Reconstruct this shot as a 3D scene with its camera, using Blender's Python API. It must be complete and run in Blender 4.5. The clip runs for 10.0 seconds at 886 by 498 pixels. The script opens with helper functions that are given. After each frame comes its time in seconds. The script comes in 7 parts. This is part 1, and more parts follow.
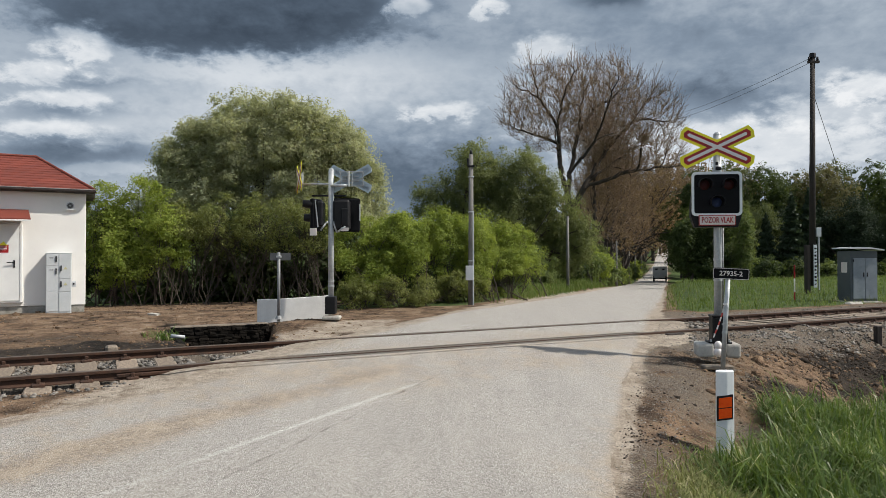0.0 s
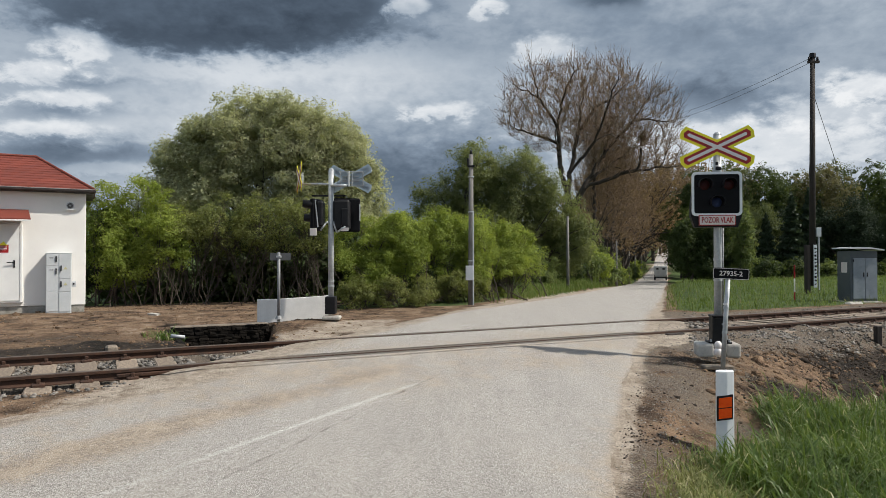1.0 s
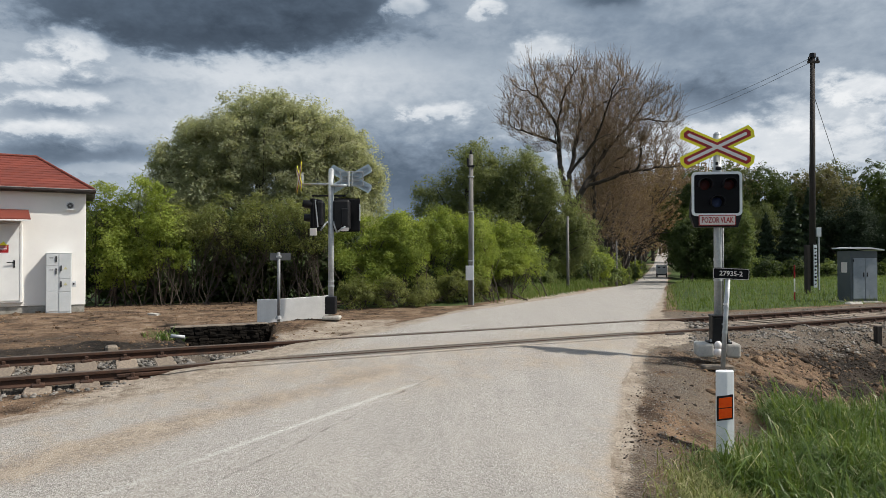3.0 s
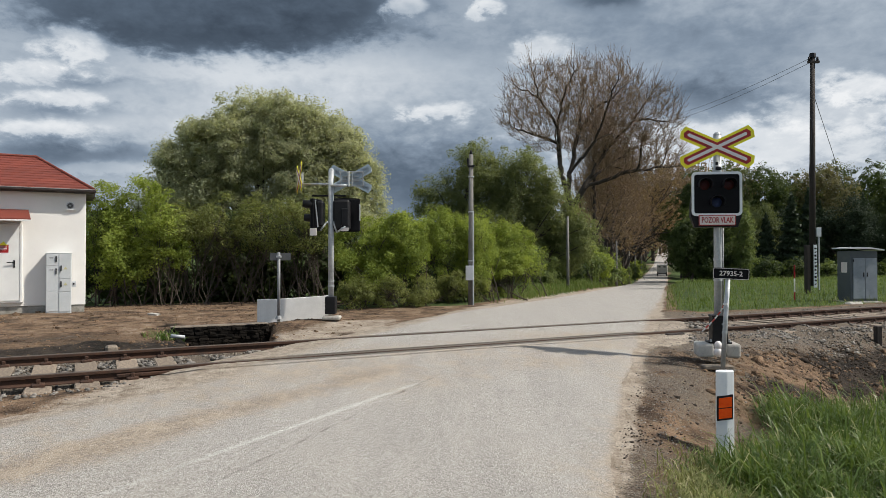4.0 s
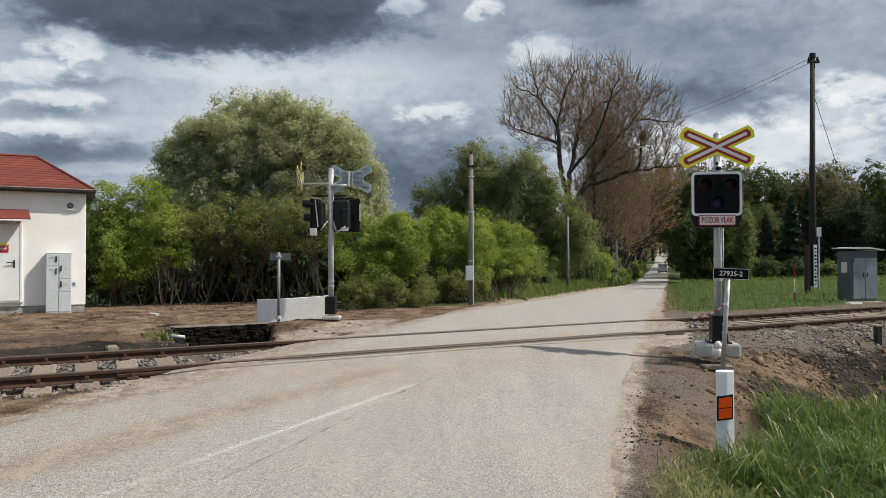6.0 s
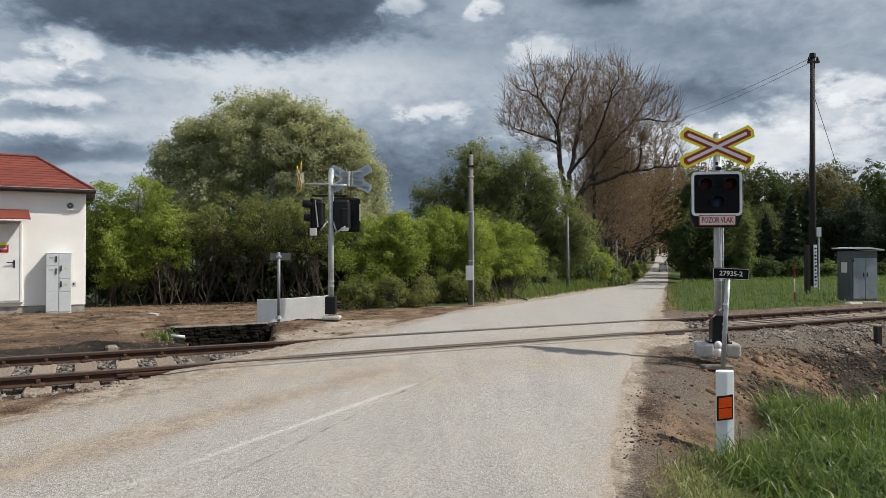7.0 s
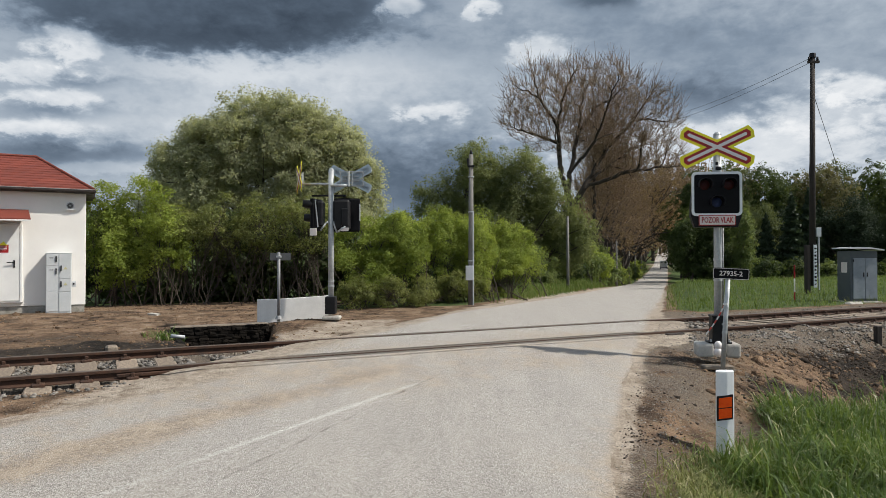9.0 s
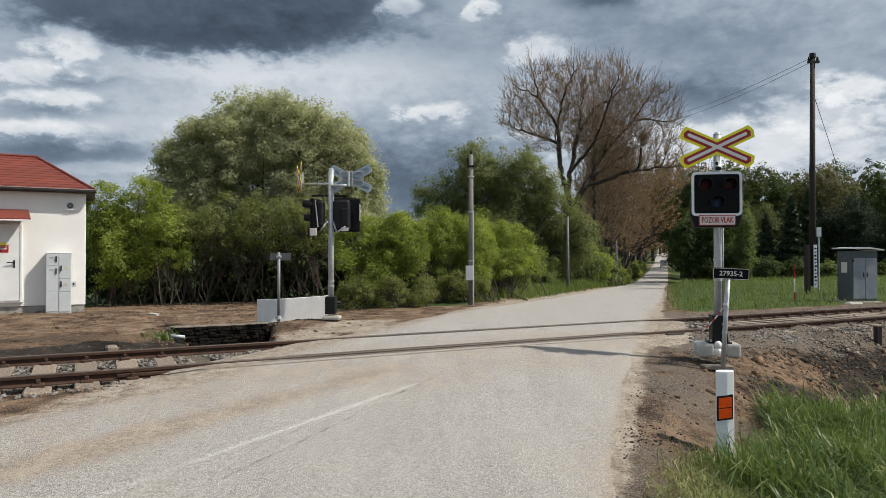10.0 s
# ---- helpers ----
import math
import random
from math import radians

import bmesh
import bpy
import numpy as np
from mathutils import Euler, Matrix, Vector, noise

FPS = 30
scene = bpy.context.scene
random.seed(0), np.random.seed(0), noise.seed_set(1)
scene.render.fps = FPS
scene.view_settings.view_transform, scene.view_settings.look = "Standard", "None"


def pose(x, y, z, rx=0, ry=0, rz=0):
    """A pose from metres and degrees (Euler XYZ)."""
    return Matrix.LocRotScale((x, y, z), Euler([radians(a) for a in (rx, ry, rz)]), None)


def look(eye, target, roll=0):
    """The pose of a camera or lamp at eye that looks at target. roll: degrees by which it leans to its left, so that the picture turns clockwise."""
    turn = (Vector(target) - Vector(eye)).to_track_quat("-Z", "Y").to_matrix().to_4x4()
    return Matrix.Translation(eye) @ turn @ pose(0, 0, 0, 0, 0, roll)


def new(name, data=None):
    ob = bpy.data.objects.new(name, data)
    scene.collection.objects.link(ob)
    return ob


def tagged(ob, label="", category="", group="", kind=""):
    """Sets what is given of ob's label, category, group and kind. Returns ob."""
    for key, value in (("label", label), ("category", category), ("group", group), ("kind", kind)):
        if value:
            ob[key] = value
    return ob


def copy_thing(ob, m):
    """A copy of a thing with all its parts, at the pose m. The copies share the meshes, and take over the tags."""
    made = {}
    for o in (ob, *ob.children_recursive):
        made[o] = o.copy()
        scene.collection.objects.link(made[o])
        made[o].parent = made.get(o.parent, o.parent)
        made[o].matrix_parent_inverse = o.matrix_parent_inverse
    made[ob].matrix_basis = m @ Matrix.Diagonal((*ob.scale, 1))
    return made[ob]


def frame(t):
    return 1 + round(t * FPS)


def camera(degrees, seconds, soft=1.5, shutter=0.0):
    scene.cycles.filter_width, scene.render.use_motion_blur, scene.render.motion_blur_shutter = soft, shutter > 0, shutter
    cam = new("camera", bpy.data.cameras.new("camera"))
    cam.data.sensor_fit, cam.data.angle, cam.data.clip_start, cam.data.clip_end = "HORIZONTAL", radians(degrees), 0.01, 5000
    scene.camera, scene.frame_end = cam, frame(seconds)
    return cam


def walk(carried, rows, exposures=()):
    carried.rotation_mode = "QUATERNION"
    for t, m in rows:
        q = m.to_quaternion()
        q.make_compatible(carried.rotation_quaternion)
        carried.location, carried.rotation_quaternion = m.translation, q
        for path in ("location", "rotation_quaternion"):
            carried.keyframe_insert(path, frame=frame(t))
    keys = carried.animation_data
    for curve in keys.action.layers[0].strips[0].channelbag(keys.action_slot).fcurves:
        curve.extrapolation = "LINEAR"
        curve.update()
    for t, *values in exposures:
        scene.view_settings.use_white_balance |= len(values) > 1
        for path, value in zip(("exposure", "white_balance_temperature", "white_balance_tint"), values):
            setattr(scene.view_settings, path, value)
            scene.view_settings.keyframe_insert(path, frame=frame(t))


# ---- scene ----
cam = camera(66.3, 10.0, soft=0.85)
EYE = (0.0, 0.0, 1.155)
VIEW = look(EYE, (0.0, 100.0, 2.322))
walk(cam, [(0.0, VIEW), (10.0, VIEW)])

# ---------------------------------------------------------------- light
SUN_AZ, SUN_EL = radians(-5.0), radians(48.0)      # azimuth from +x towards +y
sun_way = Vector((math.cos(SUN_EL) * math.cos(SUN_AZ), math.cos(SUN_EL) * math.sin(SUN_AZ), math.sin(SUN_EL)))
sun = new("sun", bpy.data.lights.new("sun", "SUN"))
sun.data.energy, sun.data.angle, sun.data.color = 5.0, radians(0.6), (1.0, 0.94, 0.85)
sun.matrix_world = look(sun_way * 50, (0, 0, 0))
scene.view_settings.exposure = 0.0


class Nodes:
    """Short ways to write a node tree."""

    def __init__(self, tree):
        self.t = tree
        tree.nodes.clear()

    def add(self, kind, ins=()):
        n = self.t.nodes.new(kind)
        for k, v in dict(ins).items():
            self.put(n.inputs[k], v)
        return n

    def put(self, socket, v):
        if isinstance(v, bpy.types.NodeSocket):
            self.t.links.new(v, socket)
        elif isinstance(v, (tuple, list)) and len(v) == 3 and socket.type == "RGBA":
            socket.default_value = (*v, 1.0)
        else:
            socket.default_value = v

    def math(self, op, a, b=0.0, c=0.0, clamp=False):
        n = self.t.nodes.new("ShaderNodeMath")
        n.operation, n.use_clamp = op, clamp
        for i, v in enumerate((a, b, c)):
            self.put(n.inputs[i], v)
        return n.outputs[0]

    def ramp(self, v, lo, hi, a=0.0, b=1.0):
        n = self.add("ShaderNodeMapRange", {0: v, 1: lo, 2: hi, 3: a, 4: b})
        n.interpolation_type = "SMOOTHSTEP"
        return n.outputs[0]

    def noise(self, vec, scale, detail=4.0, rough=0.55, distort=0.0):
        ins = {"Scale": scale, "Detail": detail, "Roughness": rough, "Distortion": distort}
        if vec is not None:
            ins["Vector"] = vec
        return self.add("ShaderNodeTexNoise", ins).outputs[0]

    def mix(self, f, a, b, mode="MIX"):
        n = self.add("ShaderNodeMix")
        n.data_type, n.blend_type = "RGBA", mode
        self.put(n.inputs[0], f)
        self.put(n.inputs[6], a)
        self.put(n.inputs[7], b)
        return n.outputs[2]


def cloud_colour(g, vec, u, v, placed):
    """Broken spring clouds: grey-blue undersides, white sunlit heads. vec: the way looked; u, v: its tangents."""
    stretch = g.add("ShaderNodeMapping", {"Vector": vec, "Scale": (1.0, 1.0, 1.9)}).outputs[0]
    big = g.math("SUBTRACT", g.noise(stretch, 3.0, 3, 0.5, 0.15), 0.5)
    soft = g.math("SUBTRACT", g.noise(stretch, 7.5, 4, 0.5, 0.25), 0.5)
    wisp = g.math("SUBTRACT", g.noise(stretch, 34.0, 7, 0.62, 0.25), 0.5)

    def puffs(scale, detail):
        n = g.t.nodes.new("ShaderNodeTexVoronoi")
        n.feature, n.normalize = "SMOOTH_F1", True
        for k, w in (("Vector", stretch), ("Scale", scale), ("Detail", detail), ("Roughness", 0.52), ("Lacunarity", 2.3), ("Smoothness", 0.35)):
            g.put(n.inputs[k], w)
        return g.math("SUBTRACT", 0.42, n.outputs["Distance"])

    heap = puffs(24.0, 4.0)
    light = g.math("ADD", 0.575, g.math("MULTIPLY", big, 0.16))
    for w, k in ((soft, 0.20), (wisp, 0.15), (heap, 0.13)):
        light = g.math("ADD", light, g.math("MULTIPLY", w, k))
    if placed:
        wu = g.math("ADD", u, g.math("ADD", g.math("MULTIPLY", soft, 0.10), g.math("MULTIPLY", wisp, 0.035)))
        wv = g.math("ADD", v, g.math("ADD", g.math("MULTIPLY", soft, 0.035), g.math("MULTIPLY", wisp, 0.035)))
        for u0, v0, a, b, w, form in placed:
            du = g.math("DIVIDE", g.math("SUBTRACT", wu, u0), a)
            dv = g.math("DIVIDE", g.math("SUBTRACT", wv, v0), b)
            r2 = g.math("ADD", g.math("MULTIPLY", du, du), g.math("MULTIPLY", dv, dv))
            mass = g.math("EXPONENT", g.math("MULTIPLY", r2, -1.0))
            if form == "head":
                # a heap of puffs, brighter above than below
                mass = g.ramp(g.math("ADD", mass, g.math("ADD", g.math("ADD", g.math("MULTIPLY", heap, 1.25), g.math("MULTIPLY", soft, 0.7)), g.math("MULTIPLY", wisp, 1.3))), 0.30, 0.92)
                mass = g.math("MULTIPLY", mass, g.ramp(r2, 3.2, 1.2))
                mass = g.math("MULTIPLY", mass, g.math("ADD", 0.80, g.math("MULTIPLY", g.math("MAXIMUM", g.math("MINIMUM", dv, 1.0), -1.0), 0.35)))
            elif form == "bank":
                # a broad bank with a ragged, readable edge
                mass = g.ramp(g.math("ADD", mass, g.math("ADD", g.math("MULTIPLY", heap, 0.40), g.math("MULTIPLY", wisp, 0.45))), 0.22, 0.68)
            light = g.math("ADD", light, g.math("MULTIPLY", mass, w))
    r = g.add("ShaderNodeValToRGB", {0: light})
    e = r.color_ramp.elements
    e[0].position, e[0].color = 0.18, (0.049, 0.068, 0.097, 1)
    e[1].position, e[1].color = 0.92, (0.86, 0.88, 0.90, 1)
    for p, c in ((0.34, (0.110, 0.149, 0.203, 1)), (0.48, (0.236, 0.298, 0.380, 1)), (0.60, (0.41, 0.474, 0.55, 1)), (0.74, (0.64, 0.685, 0.735, 1))):
        e.new(p).color = c
    return r.outputs[0]


world = bpy.data.worlds.new("sky")
scene.world = world
world.use_nodes = True
g = Nodes(world.node_tree)
sky = g.add("ShaderNodeTexSky")
sky.sky_type, sky.sun_disc, sky.sun_elevation, sky.sun_rotation = "NISHITA", False, SUN_EL, radians(90) - SUN_AZ
way = g.add("ShaderNodeTexCoord").outputs["Generated"]
clouds = cloud_colour(g, way, None, None, ())
cover = g.ramp(g.noise(way, 2.2, 4), 0.38, 0.60, 0.35, 0.95)
dim = g.add("ShaderNodeVectorMath", {0: sky.outputs[0], 1: (0.10, 0.10, 0.10)})
dim.operation = "MULTIPLY"
blue = dim.outputs[0]
bg = g.add("ShaderNodeBackground", {"Color": g.mix(cover, blue, clouds), "Strength": 1.15})
g.t.links.new(bg.outputs[0], g.add("ShaderNodeOutputWorld").inputs[0])

# ---------------------------------------------------------------- materials


def material(name):
    m = bpy.data.materials.new(name)
    m.use_nodes = True
    g = Nodes(m.node_tree)
    b = g.add("ShaderNodeBsdfPrincipled")
    out = g.add("ShaderNodeOutputMaterial", {"Surface": b.outputs[0]})
    return m, g, b, out


def surface(name, c1, c2, scale=6.0, rough=0.6, bump=0.15, metal=0.0, stain=None, stain_at=(0.55, 0.75), fine=60.0, vary=0.0, stretch=(1, 1, 1), spec=0.5, coat=0.0):
    """A material that varies at two scales, with grain in relief, and stains of their own shape."""
    m, g, b, out = material(name)
    co = g.add("ShaderNodeMapping", {"Vector": g.add("ShaderNodeTexCoord").outputs["Object"], "Scale": stretch}).outputs[0]
    broad = g.noise(co, scale, 5, 0.6)
    grain = g.noise(co, fine, 3, 0.6)
    f = g.math("ADD", g.math("MULTIPLY", broad, 0.65), g.math("MULTIPLY", grain, 0.35))
    col = g.mix(g.ramp(f, 0.32, 0.68), c1, c2)
    if stain:
        s = g.ramp(g.noise(co, scale * 0.45, 6, 0.65, 0.4), *stain_at)
        col = g.mix(s, col, stain)
    if vary:
        r = g.add("ShaderNodeObjectInfo").outputs["Random"]
        h = g.add("ShaderNodeHueSaturation", {"Color": col, "Value": g.math("ADD", 1.0 - vary, g.math("MULTIPLY", r, 2 * vary))})
        col = h.outputs[0]
    g.put(b.inputs["Base Color"], col)
    g.put(b.inputs["Roughness"], g.ramp(broad, 0.2, 0.8, max(rough - 0.12, 0.02), min(rough + 0.12, 1.0)))
    b.inputs["Metallic"].default_value = metal
    b.inputs["Specular IOR Level"].default_value = spec
    b.inputs["Coat Weight"].default_value = coat
    if bump:
        g.put(b.inputs["Normal"], g.add("ShaderNodeBump", {"Strength": bump, "Distance": 0.02, "Height": f}).outputs[0])
    return m


def leaf_material(name, dark, light, brown=None, shine=0.6, through_light=0.42):
    """Leaves: each island has its own green, and some light passes through."""
    m, g, b, out = material(name)
    isl = g.add("ShaderNodeNewGeometry").outputs["Random Per Island"]
    co = g.add("ShaderNodeTexCoord").outputs["Object"]
    patch = g.noise(co, 0.9, 3, 0.6)
    f = g.math("ADD", g.math("MULTIPLY", isl, 0.6), g.math("MULTIPLY", g.math("SUBTRACT", patch, 0.5), 1.6), clamp=True)
    col = g.mix(f, dark, light)
    if brown:
        col = g.mix(g.ramp(isl, 0.90, 0.97), col, brown)
    g.put(b.inputs["Base Color"], col)
    b.inputs["Roughness"].default_value = shine
    b.inputs["Specular IOR Level"].default_value = 0.18
    tr = g.add("ShaderNodeBsdfTranslucent", {"Color": g.mix(0.5, col, (light[0] * 1.5, light[1] * 1.5, light[2] * 0.8))})
    mixed = g.add("ShaderNodeMixShader", {0: through_light, 1: b.outputs[0], 2: tr.outputs[0]})
    g.t.links.new(mixed.outputs[0], out.inputs[0])
    return m


def sand_colour(g, co, n2, n3):
    """Pale brown road dust, the same on the ground and over the asphalt's edges."""
    c = g.mix(g.ramp(n2, 0.3, 0.7), (0.205, 0.163, 0.122), (0.44, 0.382, 0.312))
    return g.mix(g.ramp(n3, 0.40, 0.70, 0.0, 0.6), c, (0.11, 0.085, 0.062), "MIX")


def ground_material():
    """Soil, dust, gravel and turf, mixed by the painted cover of the ground."""
    m, g, b, out = material("ground_soil")
    co = g.add("ShaderNodeTexCoord").outputs["Object"]
    painted = g.add("ShaderNodeVertexColor")
    painted.layer_name = "cover"
    cov = g.add("ShaderNodeSeparateColor", {0: painted.outputs[0]})
    n1, n2, n3 = g.noise(co, 0.9, 6, 0.65), g.noise(co, 2.6, 9, 0.74), g.noise(co, 55.0, 4, 0.65)
    soil = g.mix(g.ramp(n2, 0.40, 0.60), (0.046, 0.030, 0.020), (0.285, 0.190, 0.120))
    soil = g.mix(g.ramp(n1, 0.40, 0.66, 0, 0.8), soil, g.mix(n3, (0.125, 0.080, 0.048), (0.31, 0.208, 0.130)))
    cell = g.add("ShaderNodeTexVoronoi", {"Vector": co, "Scale": 42.0})
    grit = g.mix(g.ramp(cell.outputs["Distance"], 0.1, 0.55), g.mix(g.add("ShaderNodeSeparateColor", {0: cell.outputs["Color"]}).outputs[0], (0.205, 0.177, 0.146), (0.43, 0.388, 0.332)), (0.110, 0.090, 0.072))
    grit = g.mix(g.ramp(n2, 0.36, 0.60, 0.10, 0.75), grit, g.mix(n3, (0.105, 0.080, 0.058), (0.26, 0.205, 0.15)))
    sand = sand_colour(g, co, n2, n3)
    cinder = g.mix(g.ramp(n2, 0.38, 0.62), (0.012, 0.010, 0.008), (0.058, 0.045, 0.034))
    turf = g.mix(g.ramp(n2, 0.3, 0.7), (0.028, 0.045, 0.012), (0.07, 0.105, 0.028))
    edge = g.math("MULTIPLY", g.math("SUBTRACT", g.math("ADD", g.math("ADD", g.math("MULTIPLY", n2, 0.45), g.math("MULTIPLY", n1, 0.25)), g.math("MULTIPLY", n3, 0.3)), 0.5), 2.4)

    def blend(base, cover, top):
        return g.mix(g.ramp(g.math("ADD", cover, edge), 0.36, 0.64), base, top)

    col = blend(blend(soil, painted.outputs["Alpha"], cinder), cov.outputs[1], grit)
    col = g.mix(g.math("MULTIPLY", n3, 0.45), col, (0.05, 0.04, 0.03), "OVERLAY")
    col = blend(blend(col, cov.outputs[2], sand), cov.outputs[0], turf)
    g.put(b.inputs["Base Color"], col)
    b.inputs["Roughness"].default_value = 0.95
    b.inputs["Specular IOR Level"].default_value = 0.2
    h = g.math("ADD", g.math("MULTIPLY", n2, 0.95), g.math("ADD", g.math("MULTIPLY", n3, 0.50), g.math("MULTIPLY", cell.outputs["Distance"], 0.4)))
    g.put(b.inputs["Normal"], g.add("ShaderNodeBump", {"Strength": g.ramp(g.math("ADD", cov.outputs[2], edge), 0.30, 0.75, 0.75, 0.30), "Distance": 0.045, "Height": h}).outputs[0])
    return m


def asphalt_material():
    """Old pale asphalt: coarse chippings, wheel paths, dust, tar-dark cracks."""
    m, g, b, out = material("road_asphalt")
    co = g.add("ShaderNodeTexCoord").outputs["Object"]
    painted = g.add("ShaderNodeVertexColor")
    painted.layer_name = "lane"
    road_co = g.add("ShaderNodeSeparateColor", {0: painted.outputs[0]})
    along = g.add("ShaderNodeMapping", {"Vector": co, "Rotation": (0, 0, radians(18.4)), "Scale": (1.4, 0.16, 1)}).outputs[0]
    streak, broad, mid = g.noise(along, 2.2, 6, 0.6), g.noise(co, 0.55, 6, 0.6), g.noise(co, 5.0, 5, 0.6)
    chip, grit = g.noise(co, 125.0, 3, 0.75), g.noise(co, 50.0, 3, 0.7)
    col = g.mix(g.ramp(streak, 0.3, 0.7), (0.272, 0.251, 0.226), (0.335, 0.310, 0.276))
    col = g.mix(g.ramp(broad, 0.45, 0.75, 0, 0.5), col, (0.37, 0.335, 0.28))
    pale = g.ramp(g.math("ADD", road_co.outputs[2], g.math("MULTIPLY", g.math("SUBTRACT", grit, 0.5), 1.2)), 0.35, 0.8, 0, 0.6)
    col = g.mix(pale, col, (0.56, 0.55, 0.52))
    col = g.mix(g.ramp(chip, 0.51, 0.62, 0, 0.75), col, (0.66, 0.64, 0.61))
    col = g.mix(g.ramp(chip, 0.48, 0.34, 0, 0.85), col, (0.085, 0.08, 0.075))
    col = g.mix(g.ramp(grit, 0.46, 0.32, 0, 0.60), col, (0.105, 0.097, 0.088))
    col = g.mix(g.ramp(grit, 0.53, 0.68, 0, 0.40), col, (0.60, 0.585, 0.555))
    blot = g.math("SUBTRACT", g.math("ADD", g.math("MULTIPLY", mid, 0.45), g.math("MULTIPLY", broad, 0.55)), 0.5)
    dust = g.ramp(g.math("ADD", road_co.outputs[1], g.math("ADD", g.math("MULTIPLY", blot, 2.0), g.math("MULTIPLY", g.math("SUBTRACT", grit, 0.5), 0.9))), 0.25, 0.95, 0, 0.85)
    dust = g.math("MULTIPLY", dust, g.ramp(chip, 0.30, 0.60, 1.0, 0.65))
    col = g.mix(dust, col, g.mix(g.ramp(g.math("ADD", g.math("MULTIPLY", mid, 0.5), g.math("MULTIPLY", grit, 0.5)), 0.36, 0.64), (0.15, 0.104, 0.064), (0.41, 0.322, 0.225)))
    tar = g.ramp(g.math("ADD", road_co.outputs[0], g.math("MULTIPLY", g.math("SUBTRACT", mid, 0.5), 0.6)), 0.4, 0.75, 0, 0.85)
    col = g.mix(tar, col, g.mix(chip, (0.035, 0.030, 0.026), (0.12, 0.10, 0.085)))
    n2, n3 = g.noise(co, 7.0, 6, 0.65, 0.3), g.noise(co, 55.0, 4, 0.65)
    rim = g.math("MULTIPLY", g.math("SUBTRACT", g.math("ADD", g.math("MULTIPLY", n2, 0.6), g.math("MULTIPLY", n3, 0.4)), 0.5), 1.3)
    col = g.mix(g.ramp(g.math("ADD", painted.outputs["Alpha"], rim), 0.30, 0.70), col, sand_colour(g, co, n2, n3))
    g.put(b.inputs["Base Color"], col)
    b.inputs["Roughness"].default_value = 0.88
    b.inputs["Specular IOR Level"].default_value = 0.25
    h = g.math("ADD", g.math("MULTIPLY", chip, 1.0), g.math("MULTIPLY", mid, 0.4))
    g.put(b.inputs["Normal"], g.add("ShaderNodeBump", {"Strength": 0.7, "Distance": 0.014, "Height": h}).outputs[0])
    return m


GROUND, ASPHALT = ground_material(), asphalt_material()
PLASTER = surface("white_plaster", (0.79, 0.77, 0.73), (0.86, 0.84, 0.80), 1.5, 0.85, 0.25, stain=(0.60, 0.57, 0.51), stain_at=(0.62, 0.85), fine=90)
PLINTH = surface("plinth_concrete", (0.24, 0.23, 0.20), (0.38, 0.36, 0.32), 5, 0.9, 0.4, stain=(0.12, 0.12, 0.09))
TILE = surface("red_roofing", (0.128, 0.024, 0.014), (0.190, 0.040, 0.023), 3, 0.7, 0.3, fine=45, vary=0.12)
DARK_TRIM = surface("dark_brown_trim", (0.025, 0.02, 0.018), (0.05, 0.035, 0.03), 8, 0.5, 0.1)
GUTTER = surface("gutter_sheet", (0.45, 0.42, 0.40), (0.6, 0.57, 0.55), 5, 0.4, 0.05, metal=0.6)
DOOR_WHITE = surface("white_door_paint", (0.72, 0.72, 0.70), (0.80, 0.80, 0.78), 3, 0.45, 0.05)
BLACK = surface("black_plastic", (0.007, 0.007, 0.008), (0.015, 0.015, 0.017), 9, 0.5, 0.08, fine=40, spec=0.25)
GREY_PLATE = surface("grey_cabinet", (0.48, 0.51, 0.52), (0.58, 0.60, 0.61), 3, 0.5, 0.06, stain=(0.40, 0.41, 0.40), stain_at=(0.6, 0.8))
ZINC = surface("galvanised_steel", (0.34, 0.36, 0.37), (0.50, 0.52, 0.53), 14, 0.55, 0.08, metal=0.35, fine=70)
ZINC_BACK = surface("sign_back_sheet", (0.42, 0.50, 0.56), (0.52, 0.60, 0.66), 6, 0.45, 0.04, metal=0.25)
CONCRETE = surface("concrete", (0.30, 0.28, 0.25), (0.46, 0.44, 0.40), 7, 0.9, 0.5, stain=(0.2, 0.18, 0.15))
BLOCK = surface("footing_concrete", (0.38, 0.37, 0.34), (0.56, 0.55, 0.52), 6, 0.9, 0.5, stain=(0.25, 0.22, 0.18))
STAINED = surface("soil_stained_concrete", (0.13, 0.105, 0.08), (0.27, 0.225, 0.175), 7, 0.95, 0.6, stain=(0.07, 0.055, 0.045))
PALE_CONCRETE = surface("pale_concrete", (0.68, 0.67, 0.64), (0.79, 0.78, 0.75), 5, 0.85, 0.35, stain=(0.42, 0.39, 0.34), stain_at=(0.6, 0.8))
DARK_STONE = surface("near_black_stone", (0.005, 0.0042, 0.0034), (0.017, 0.014, 0.011), 9, 0.9, 0.9, vary=0.3, spec=0.15)
RUST = surface("rusty_rail_steel", (0.028, 0.015, 0.010), (0.085, 0.042, 0.025), 9, 0.85, 0.4, metal=0.2, fine=90, stain=(0.03, 0.018, 0.012))
RAIL_TOP = surface("worn_rail_head", (0.05, 0.036, 0.028), (0.13, 0.10, 0.08), 4, 0.6, 0.08, metal=0.3, fine=50, spec=0.3)
SLEEPER = surface("weathered_sleeper", (0.14, 0.108, 0.080), (0.30, 0.24, 0.18), 9, 0.9, 0.7, stretch=(4, 0.8, 4), stain=(0.09, 0.065, 0.05), vary=0.2)
